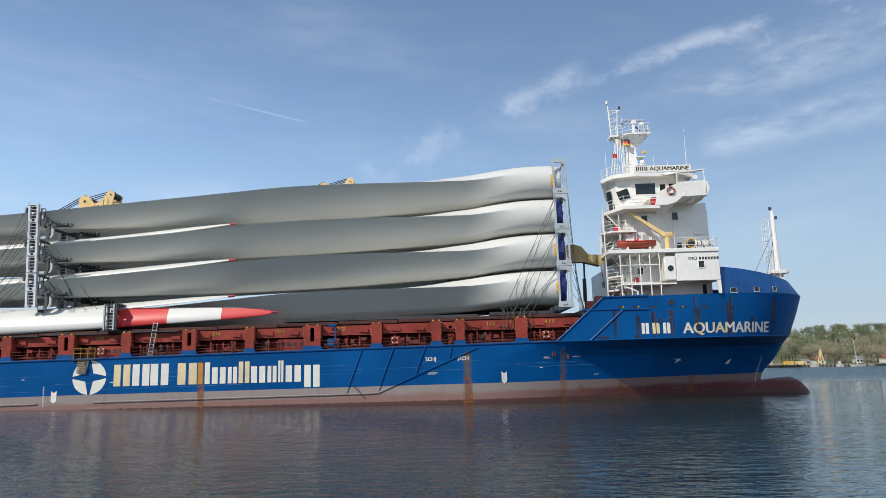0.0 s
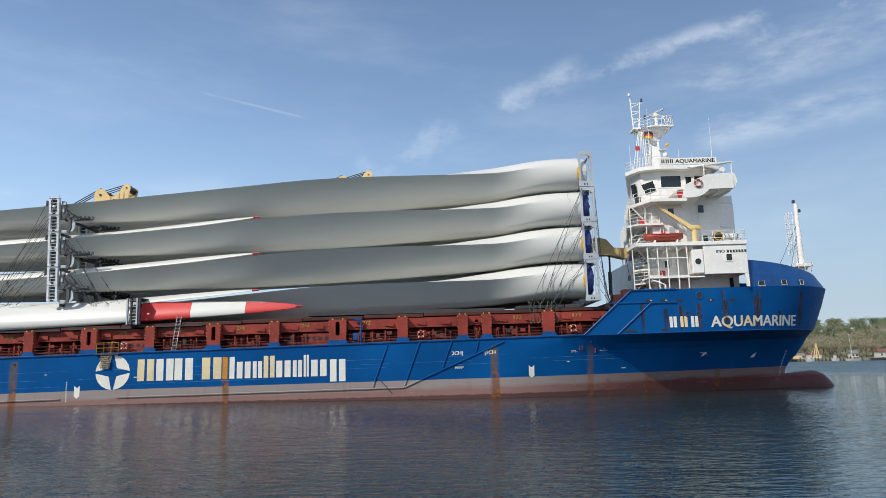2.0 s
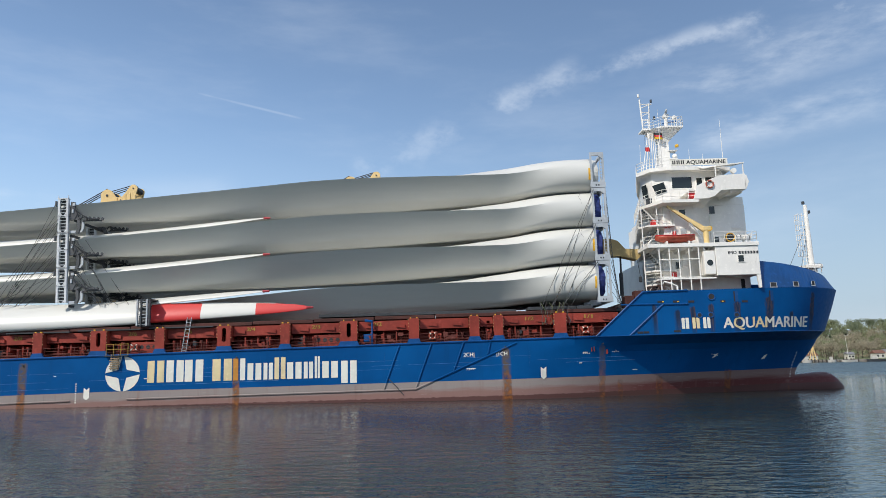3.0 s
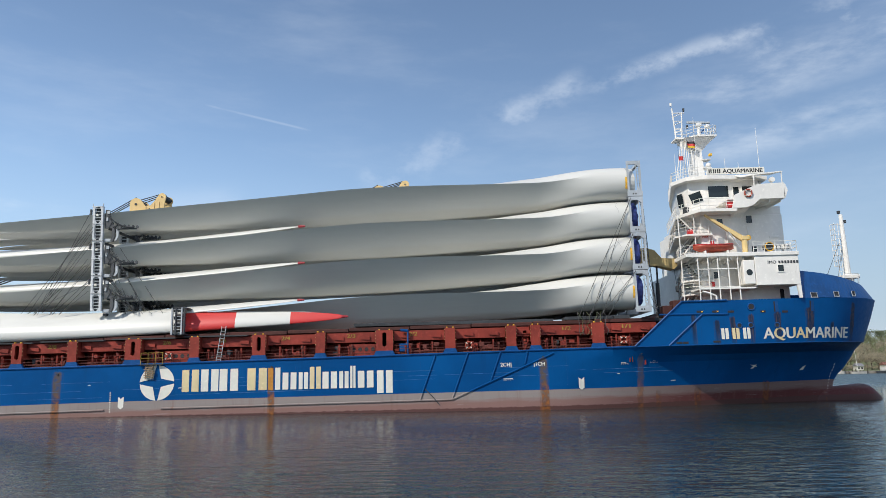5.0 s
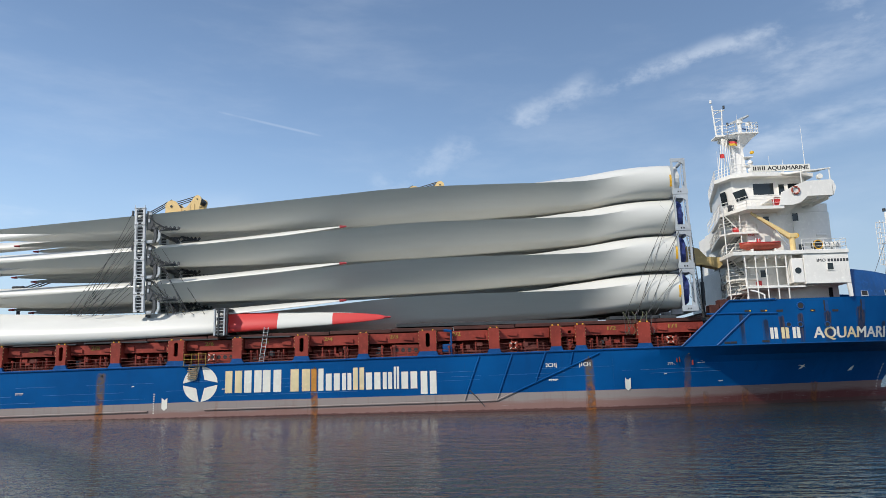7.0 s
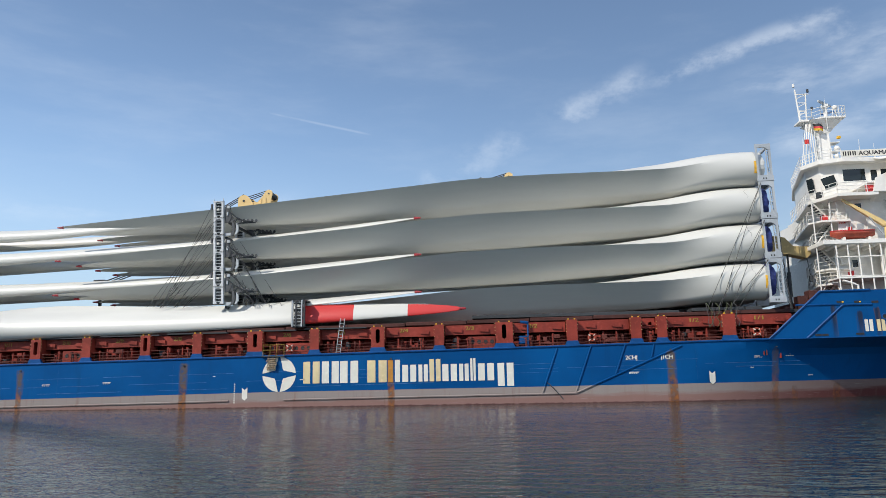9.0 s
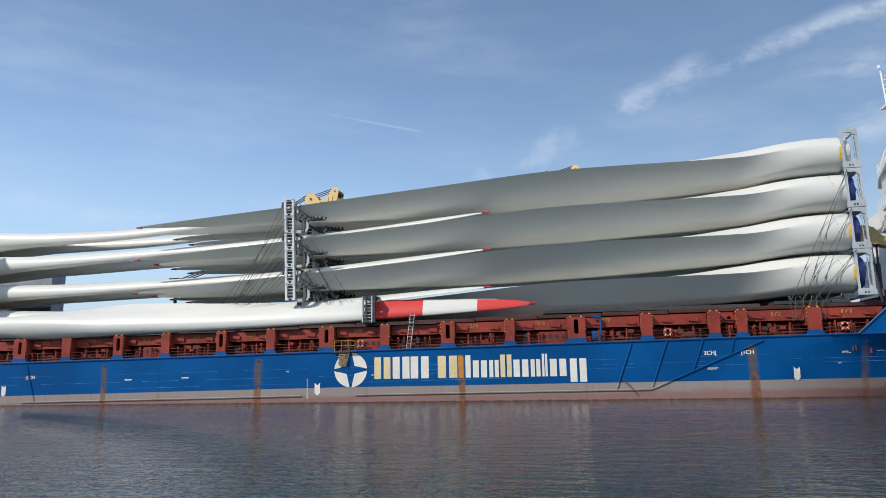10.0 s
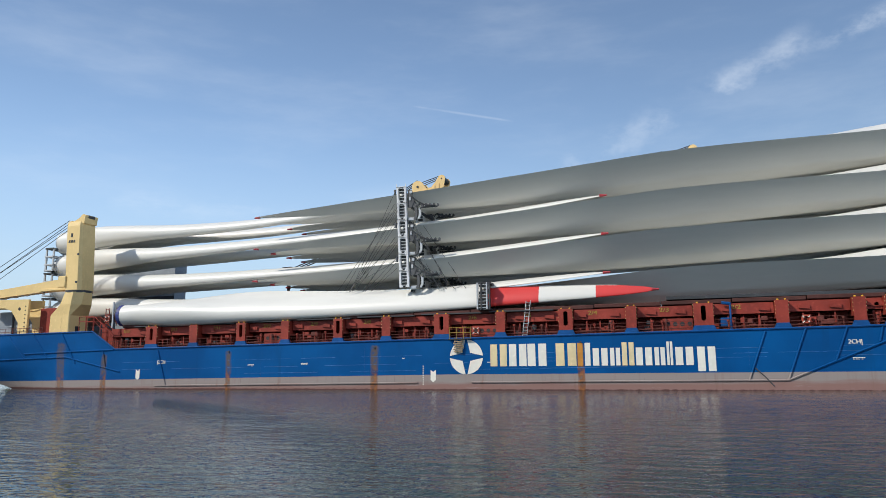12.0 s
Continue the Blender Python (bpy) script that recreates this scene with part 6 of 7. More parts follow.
lettering("notice", "SMOKING", RED, house, lambda u, v: Vector((18.7 + u, -9.112, 16.25 + v)), 0.15, 0.75)

# rescue boat, its crane, liferafts
boat = thing("rescue_boat", "orange open rescue boat in its cradle on the boat deck", "rescue boat")
bm = bmesh.new()
rings = []
for k in range(15):
    u = k / 14
    x = 17.3 + 4.0 * u
    f = max(0.06, max(0.0, 1 - (2 * u - 1) ** 4) ** 0.6) * (0.8 + 0.2 * min(1, u * 5))
    ring = []
    for i in range(14):
        a = math.pi * i / 13
        ring.append((x, -10.2 - math.cos(a) * 0.85 * f, 15.18 - max(0.0, math.sin(a)) ** 0.7 * 0.62 * (0.75 + 0.25 * f) + 0.12 * (2 * u - 1) ** 2))
    rings.append(ring)
loft(bm, rings, closed=True)
part("boat_hull", bm, ORANGE, boat, "", True)
bm = bmesh.new()
path(bm, [r[0] for r in rings] , 0.05, 5)
part("fender", bm, RED, boat)
for x in (18.2, 20.4):
    bm = bmesh.new()
    box(bm, x, x + 0.12, -10.9, -9.5, 14.33, 14.62)
    part("cradle", bm, WHITE, boat)
dv = thing("boat_crane", "yellow slewing boat crane with a lowered jib", "crane")
bm = bmesh.new()
tube(bm, (22.45, -10.2, 14.33), (22.45, -10.2, 15.9), 0.27, 12)
part("post", bm, YELLOW, dv)
bm = bmesh.new()
box(bm, 22.1, 22.9, -10.5, -9.9, 15.7, 16.1, 0.05)
part("head", bm, YELLOW, dv)
bm = bmesh.new()
tube(bm, (22.8, -10.45, 15.9), (22.8, -10.0, 15.9), 0.26, 12)
part("winch_drum", bm, AMBER, dv)
bm = bmesh.new()
loft(bm, [[(18.7, -10.3, 18.22), (18.7, -10.1, 18.22), (18.75, -10.1, 18.42), (18.75, -10.3, 18.42)], [(22.2, -10.4, 15.6), (22.2, -10.0, 15.6), (22.45, -10.0, 16.0), (22.45, -10.4, 16.0)]])
part("jib", bm, YELLOW, dv)
bm = bmesh.new()
tube(bm, (22.0, -10.3, 14.9), (20.9, -10.3, 16.6), 0.07)
part("ram", bm, GALV, dv)
for x in (25.5, 26.35):
    e = thing("liferaft", "white liferaft canister on its cradle", "liferaft", "liferafts")
    bm = bmesh.new()
    loft(bm, [[(x + dx, -10.4 + math.cos(a) * r, 14.85 + math.sin(a) * r) for a in (2 * math.pi * i / 16 for i in range(16))] for dx, r in ((-0.42, 0.22), (-0.36, 0.32), (0.36, 0.32), (0.42, 0.22))])
    part("canister", bm, WHITE, e, "", True)
    for dx in (-0.2, 0.2):
        bm = bmesh.new()
        loft(bm, [[(x + dx + q, -10.4 + math.cos(a) * 0.34, 14.85 + math.sin(a) * 0.34) for a in (2 * math.pi * i / 16 for i in range(16))] for q in (-0.03, 0.03)])
        part("strap", bm, DARKSTEEL, e)
    bm = bmesh.new()
    box(bm, x - 0.3, x + 0.3, -10.7, -10.1, 14.33, 14.6)
    part("cradle", bm, GALV, e)
drum = thing("hose_drum", "black hose drum with a yellow rim on the boat deck", "hose drum")
bm = bmesh.new()
disc(bm, (24.7, 14.9), 0.45, -10.6, -10.0, 18)
part("hose", bm, BLACK, drum)
bm = bmesh.new()
ring_y(bm, (24.7, -10.62, 14.9), 0.42, 0.05)
part("rim", bm, AMBER, drum)

# main mast on the bridge
mast = thing("main_mast", "white radar mast with a railed platform on the bridge roof", "mast")
bm = bmesh.new()
loft(bm, [[(21.2, -0.8, 22.95), (22.9, -0.8, 22.95), (22.9, 0.8, 22.95), (21.2, 0.8, 22.95)], [(21.7, -0.55, 28.0), (22.7, -0.55, 28.0), (22.7, 0.55, 28.0), (21.7, 0.55, 28.0)],
          [(21.5, -0.7, 28.6), (23.2, -0.7, 28.6), (23.2, 0.7, 28.6), (21.5, 0.7, 28.6)], [(20.6, -1.5, 29.5), (24.1, -1.5, 29.5), (24.1, 1.5, 29.5), (20.6, 1.5, 29.5)]])
part("trunk", bm, WHITE, mast)
bm = bmesh.new()
slab(bm, [(19.7, -0.8), (21.0, -0.9), (21.6, -1.7), (24.2, -1.7), (24.2, 1.7), (21.6, 1.7), (21.0, 0.9), (19.7, 0.8)], 29.5, 29.65)
part("platform", bm, WHITE, mast)
railing("rail", [(19.8, -0.8, 29.65), (21.0, -0.9, 29.65), (21.6, -1.65, 29.65), (24.15, -1.65, 29.65), (24.15, 1.6, 29.65), (21.6, 1.6, 29.65)], mast, 1.15, 3, 0.7)
bm = bmesh.new()
path(bm, [(20.0, -0.2, 29.6), (19.8, -0.2, 33.5)], 0.09)
path(bm, [(20.7, -0.2, 29.6), (20.9, -0.2, 33.0)], 0.07)
for k in range(7):
    z = 29.9 + 0.5 * k
    tube(bm, (19.98 - 0.025 * k, -0.2, z), (20.72 + 0.02 * k, -0.2, z + (0.4 if k % 2 else 0)), 0.045)
tube(bm, (19.8, -0.2, 32.9), (21.2, -0.2, 32.9), 0.06)
part("lattice", bm, WHITE, mast, "white lattice topmast")
for x, z in ((21.15, 33.1), (19.7, 33.8), (21.4, 31.0)):
    bm = bmesh.new()
    tube(bm, (x, -0.2, z), (x, -0.2, z + 0.35), 0.13, 8)
    part("lantern", bm, DARKSTEEL if x > 20 else WHITE, mast)
for x, y, r, z in ((23.5, -0.9, 0.28, 30.9), (22.9, 0.9, 0.22, 28.0), (23.2, -0.7, 0.25, 25.4), (23.3, -0.7, 0.3, 26.3)):
    bm = bmesh.new()
    bmesh.ops.create_uvsphere(bm, u_segments=14, v_segments=8, radius=r, matrix=Matrix.Translation((x, y, z)))
    tube(bm, (x, y, z - r - 0.5), (x, y, z), 0.06)
    part("antenna_dome", bm, WHITE, mast, "", True)
for z in (25.0, 26.0, 27.0):
    bm = bmesh.new()
    box(bm, 22.6, 23.6, -0.9, 0.3, z - 0.06, z)
    part("bracket", bm, WHITE, mast)
bm = bmesh.new()
box(bm, 23.4, 23.75, -1.0, -0.6, 27.35, 27.65, 0.05)
part("horn", bm, AMBER, mast, "yellow fog horn")
for k in range(5):
    bm = bmesh.new()
    tube(bm, (20.9 - 0.45 * k, -1.0, 23.0), (20.9 - 0.12 * k, -0.6, 29.4), 0.05, 5)
    part("stay", bm, WHITE, mast)
bm = bmesh.new()
for k in range(14):
    tube(bm, (21.05, -0.9, 23.3 + 0.44 * k), (21.45, -0.9, 23.3 + 0.44 * k), 0.03, 4)
for x in (21.05, 21.45):
    tube(bm, (x, -0.9, 23.0), (x, -0.9, 29.5), 0.04, 5)
part("ladder", bm, WHITE, mast)
bm = bmesh.new()
tube(bm, (22.6, -0.6, 29.65), (22.6, -0.6, 31.35), 0.2, 10)
box(bm, 22.3, 22.9, -0.9, -0.3, 31.0, 31.4, 0.05)
part("radar_stand", bm, WHITE, mast)
bm = bmesh.new()
box(bm, -1.4, 1.4, -0.12, 0.12, -0.1, 0.14, 0.04)
box(bm, -0.2, 0.2, -0.16, 0.16, -0.16, 0.0, 0.03)
radar = part("radar_scanner", bm, GALV, mast, "grey rotating radar scanner")
bm = bmesh.new()
box(bm, -0.8, 0.8, -0.08, 0.08, -0.06, 0.1, 0.03)
radar_low = part("radar_scanner", bm, BLUE, mast, "small dark rotating radar scanner")
for x, y, z, h in ((19.3, -7.9, 23.0, 6.5), (26.2, -7.0, 22.95, 5.6), (18.0, -5.0, 22.95, 3.5), (23.0, -6.0, 22.95, 2.6), (24.6, -5.6, 22.95, 2.2)):
    e = thing("whip_antenna", "thin white whip antenna on the bridge roof", "antenna", "whip antennas")
    bm = bmesh.new()
    tube(bm, (x, y, z), (x, y, z + h), 0.05, 5, 0.012)
    part("whip", bm, WHITE, e)
    bm = bmesh.new()
    tube(bm, (x, y, z), (x, y, z + 0.4), 0.09, 6)
    part("foot", bm, WHITE, e)
# flags: rippled cloth in rigid form
GOLD = plain("gold_cloth", (0.65, 0.40, 0.03), 0.8)


def flag(pts_x, y, z, w, h, mats, label):
    e = thing("flag", label, "flag")
    for k, mat in enumerate(mats):
        bm = bmesh.new()
        rows = []
        for i in range(9):
            u = i / 8
            x = pts_x + w * u
            yy = y + 0.12 * math.sin(u * 7)
            z1 = z - h * k / len(mats) - 0.25 * u * h
            z0 = z - h * (k + 1) / len(mats) - 0.25 * u * h
            rows.append([(x, yy, z0), (x, yy + 0.01, z0), (x, yy + 0.01, z1), (x, yy, z1)])
        loft(bm, rows)
        part("cloth", bm, mat, e)
    bm = bmesh.new()
    tube(bm, (pts_x, y, z - h), (pts_x, y, 29.4), 0.012, 4)
    part("halyard", bm, ROPE, e)


flag(20.9, -1.2, 29.1, 1.0, 0.75, (BLACK, RED, GOLD), "small black, red and gold flag on a halyard")
flag(19.7, -1.4, 27.3, 0.55, 0.5, (RED,), "small red pennant on a halyard")

# foremast on the forecastle
fore = thing("foremast", "white foremast with a caged ladder on its box foot", "mast")
bm = bmesh.new()
box(bm, 37.1, 39.0, -0.9, 0.9, 12.75, 13.15, 0.05)
box(bm, 37.5, 38.5, -0.5, 0.5, 10.2, 12.8)
part("foot", bm, WHITE, fore)
bm = bmesh.new()
tube(bm, (38.15, 0, 13.1), (38.15, 0, 20.2), 0.36, 12, 0.20)
part("pole", bm, WHITE, fore)
bm = bmesh.new()
for k in range(12):
    z = 13.6 + 0.42 * k
    tube(bm, (37.15, -0.25, z), (37.7, -0.25, z), 0.03, 4)
for x in (37.1, 37.5):
    tube(bm, (x, -0.3, 13.2), (x, -0.3, 19.2), 0.04, 5)
for z in (14.2, 15.4, 16.6, 17.8, 19.0):
    tube(bm, (37.1, -0.3, z), (37.9, 0, z), 0.04, 5)
part("ladder", bm, WHITE, fore, "white caged ladder")
for k in range(9):
    bm = bmesh.new()
    z = 14.2 + 0.6 * k
    path(bm, [(37.1, -0.3, z), (36.75, -0.55, z), (36.75, -0.05, z), (37.1, -0.1, z)], 0.03, 5)
    part("cage_hoop", bm, WHITE, fore)
for y in (-0.55, -0.05):
    bm = bmesh.new()
    tube(bm, (36.75, y, 14.2), (36.75, y, 19.0), 0.03, 5)
    part("cage_bar", bm, WHITE, fore)
for x, z in ((38.5, 19.2), (37.95, 20.3)):
    bm = bmesh.new()
    box(bm, x - 0.14, x + 0.14, -0.14, 0.14, z, z + 0.35, 0.03)
    part("lantern", bm, DARKSTEEL, fore)
railing("rail", [(36.9, -1.6, 12.2), (38.6, -1.2, 12.2), (39.2, 0, 12.2)], fore, 1.0, 2, 0.9)
for a, b in (((37.9, 0, 17.5), (34.0, -2.5, 12.0)), ((37.9, 0, 16.5), (36.0, -1.5, 12.0))):
    bm = bmesh.new()
    tube(bm, a, b, 0.025, 5)
    part("stay", bm, ROPE, fore)


# ---- cranes ----
def cable(a, b, parent, r=0.03):
    bm = bmesh.new()
    tube(bm, a, b, r, 5)
    return part("cable", bm, ROPE, parent)


crane = thing("deck_crane", "pale yellow deck crane at the stern with its jib lowered aft", "crane")
bm = bmesh.new()


def octa(cx, cy, h, z, cut):
    c = h * cut
    return [(cx + x, cy + y, z) for x, y in ((-h + c, -h), (h - c, -h), (h, -h + c), (h, h - c), (h - c, h), (-h + c, h), (-h, h - c), (-h, -h + c))]


CY = -9.05
loft(bm, [octa(-86.25, CY, 1.5, 5.4, 0.05), octa(-86.2, CY, 1.5, 8.6, 0.08), octa(-85.35, CY, 1.6, 9.9, 0.5), octa(-85.05, CY, 1.45, 11.4, 0.58)])
part("pedestal", bm, YELLOW, crane, "pale yellow pedestal")
bm = bmesh.new()
tube(bm, (-85.05, CY, 11.35), (-85.05, CY, 11.65), 1.5, 24)
part("slew_ring", bm, DARKSTEEL, crane)
bm = bmesh.new()
loft(bm, [octa(-85.0, CY, 1.28, 11.65, 0.3), octa(-85.15, CY, 1.25, 14.5, 0.25), octa(-85.4, CY, 1.2, 19.6, 0.2), octa(-85.35, CY, 1.1, 20.1, 0.2)])
part("column", bm, YELLOW, crane, "pale yellow crane column")
bm = bmesh.new()
prism(bm, [(-84.9, 19.9), (-84.05, 19.9), (-83.9, 20.9), (-84.3, 21.05), (-84.8, 20.6), (-85.6, 20.2), (-86.4, 20.25), (-86.6, 19.9)], CY - 1.0, CY + 1.0)
part("head", bm, YELLOW, crane)
for x, z in ((-86.5, 20.2), (-84.1, 20.75)):
    bm = bmesh.new()
    tube(bm, (x, CY - 0.5, z), (x, CY + 0.5, z), 0.24, 14)
    part("sheave", bm, DARKSTEEL, crane)
for z, w in ((18.2, 0.5), (17.5, 1.0)):
    bm = bmesh.new()
    for k in range(3 if w > 0.6 else 1):
        box(bm, -85.95 + k * 0.36 + (0.3 if w < 0.6 else 0), -85.72 + k * 0.36 + (0.3 if w < 0.6 else 0), CY - 1.26, CY - 1.2, z, z + (0.3 if w > 0.6 else 0.45))
    part("maker_mark", bm, DARKSTEEL, crane, "dark plain maker's mark")
for z in (12.6, 16.0):
    bm = bmesh.new()
    disc(bm, (-84.3, z), 0.14, CY - 1.33, CY - 1.25, 12)
    part("hatch", bm, DARKSTEEL, crane)
bm = bmesh.new()
box(bm, -84.78, -84.72, CY - 0.5, CY + 0.2, 5.9, 7.4)
part("door", bm, BLACK, crane)
bm = bmesh.new()
loft(bm, [[(-86.0, CY - 0.55, 12.0), (-86.0, CY + 0.55, 12.0), (-86.0, CY + 0.55, 13.3), (-86.0, CY - 0.55, 13.3)], [(-97, CY - 0.5, 11.15), (-97, CY + 0.5, 11.15), (-97, CY + 0.5, 12.2), (-97, CY - 0.5, 12.2)],
          [(-101.8, CY - 0.45, 10.95), (-101.8, CY + 0.45, 10.95), (-101.8, CY + 0.45, 11.7), (-101.8, CY - 0.45, 11.7)]])
part("jib", bm, YELLOW, crane, "pale yellow box jib")
bm = bmesh.new()
box(bm, -87.0, -85.8, CY - 1.45, CY - 1.2, 12.0, 13.4, 0.08)
box(bm, -90.5, -86.5, CY - 0.62, CY + 0.62, 11.75, 12.05, 0.04)
part("jib_foot", bm, YELLOW, crane)
for k in range(4):
    cable((-86.7, CY - 0.6 + 0.3 * k, 20.45 - 0.14 * k), (-101.5, CY - 0.5 + 0.3 * k, 13.2 - 0.5 * (k % 2) - 0.2 * k), crane, 0.04)
bm = bmesh.new()
path(bm, [(-97 + 0.9 * k, CY - 0.55, 11.0 + 0.08 * k - (0.15 if k % 2 else 0.0)) for k in range(9)], 0.05, 5)
part("hose", bm, BLACK, crane)
# jib rest: a yellow gantry
rest = thing("jib_rest", "pale yellow gantry that carries the lowered jib", "gantry")
bm = bmesh.new()
prism(bm, [(-92.9, 5.4), (-91.6, 5.4), (-91.5, 10.75), (-101, 10.9), (-101, 9.9), (-95.3, 9.75), (-94.2, 9.4), (-93.0, 7.9)], CY - 1.2, CY - 0.9)
part("side_plate", bm, YELLOW, rest)
bm = bmesh.new()
prism(bm, [(-92.9, 5.4), (-91.6, 5.4), (-91.5, 10.75), (-101, 10.9), (-101, 9.9), (-95.3, 9.75), (-94.2, 9.4), (-93.0, 7.9)], CY + 0.9, CY + 1.2)
part("side_plate", bm, YELLOW, rest)
for k in range(9):
    bm = bmesh.new()
    disc(bm, (-91.95, 5.9 + 0.5 * k), 0.1, CY - 1.22, CY - 1.19, 8)
    part("bolt_hole", bm, BLACK, rest)
bm = bmesh.new()
disc(bm, (-92.9, 9.6), 0.2, CY - 1.22, CY - 1.19, 12)
part("hole", bm, BLACK, rest)
red_house = thing("deck_locker", "oxide red steel deck house behind the jib rest", "deck house")
bm = bmesh.new()
box(bm, -91.1, -88.7, -8.8, -5.5, 5.45, 9.7, 0.04)
part("body", bm, OXIDE, red_house)
bm = bmesh.new()
for a, b in (((-88.5, 5.5), (-87.4, 7.2)), ((-87.4, 7.2), (-88.5, 8.8)), ((-88.5, 9.6), (-87.4, 9.6)), ((-87.4, 5.5), (-87.4, 9.7))):
    tube(bm, (a[0], -8.4, a[1]), (b[0], -8.4, b[1]), 0.07)
part("brace", bm, OXIDE, red_house)
grey = thing("after_house", "grey steel after house on the poop", "deck house")
bm = bmesh.new()
box(bm, -102, -93.5, -6.8, 6.5, 5.45, 9.6, 0.05)
part("body", bm, GREYBOX, grey)
for z in (6.5, 7.6, 8.7):
    bm = bmesh.new()
    box(bm, -101.5, -93.8, -6.86, -6.8, z, z + 0.08)
    part("ledge", bm, GREYBOX, grey)
for x in (-97.5, -95.2):
    bm = bmesh.new()
    tube(bm, (x, -7.0, 5.5), (x, -7.0, 9.4), 0.14)
    part("pipe", bm, DARKSTEEL, grey)
railing("rail", [(-102, -10.2, 5.45), (-88.5, -10.7, 5.45)], ship, 1.7, 4, 1.2, 0.03, DECKRED)
winch = thing("mooring_winch", "pale mooring winch on the poop", "winch")
bm = bmesh.new()
tube(bm, (-98.2, -9.6, 6.6), (-96.9, -9.6, 6.6), 0.45, 14)
part("drum", bm, OLDWHITE, winch)
bm = bmesh.new()
box(bm, -98.4, -96.7, -9.9, -9.3, 5.45, 6.3, 0.05)
part("bed", bm, DARKSTEEL, winch)
# companion stair at the break of the poop
st = thing("deck_stair", "oxide red railed stair from the poop to the main deck", "stair")
for y in (-10.7, -9.7):
    bm = bmesh.new()
    tube(bm, (-80.8, y, 5.45), (-77.8, y, 3.8), 0.1)
    part("stringer", bm, OXIDE, st)
    for drop, r in ((0.0, 0.045), (0.55, 0.035)):
        bm = bmesh.new()
        path(bm, [(-83.0, y, 8.3 - drop), (-80.8, y, 8.3 - drop), (-77.9, y, 6.0 - drop)], r)
        part("rail", bm, OXIDE, st)
    for x, z0, z1 in ((-83, 6.5, 8.3), (-81.9, 6.5, 8.3), (-80.8, 6.4, 8.3), (-79.8, 5.2, 7.5), (-78.8, 4.7, 6.7), (-77.9, 4.2, 6.0)):
        bm = bmesh.new()
        tube(bm, (x, y, z0), (x, y, z1), 0.04)
        part("stanchion", bm, OXIDE, st)
bm = bmesh.new()
prism(bm, [(-80.6, 5.45), (-80.6, 7.6), (-77.6, 5.4), (-77.6, 3.8)], -9.6, -9.45)
part("side_plate", bm, OXIDE, st)
for x in (-80.2, -78.6):
    bm = bmesh.new()
    for a, b in (((x, 7.2), (x, 9.3)), ((x + 0.5, 7.2), (x + 0.5, 9.3))):
        tube(bm, (a[0], -9.6, a[1]), (b[0], -9.6, b[1]), 0.05)
    for k in range(4):
        tube(bm, (x, -9.6, 7.5 + 0.55 * k), (x + 0.5, -9.6, 7.5 + 0.55 * k), 0.035)
    part("ladder", bm, OXIDE, st)
# near blade's root: blue cover and stand
cap = thing("root_cover", "dark blue cover on the lowest blade's root with a white stand", "tarpaulin")
bm = bmesh.new()
loft(bm, [[(x, -9.95 + math.cos(a) * r, 8.35 + math.sin(a) * r) for a in (2 * math.pi * i / 24 for i in range(24))] for x, r in ((-76.9, 1.25), (-77.35, 1.26), (-77.5, 1.0), (-77.52, 0.1))])
part("sheet", bm, BLUETARP, cap)
for x in (-78.0,):
    bm = bmesh.new()
    box(bm, x - 0.08, x + 0.08, -10.9, -10.75, 6.9, 9.9)
    part("stand", bm, GALV, cap)

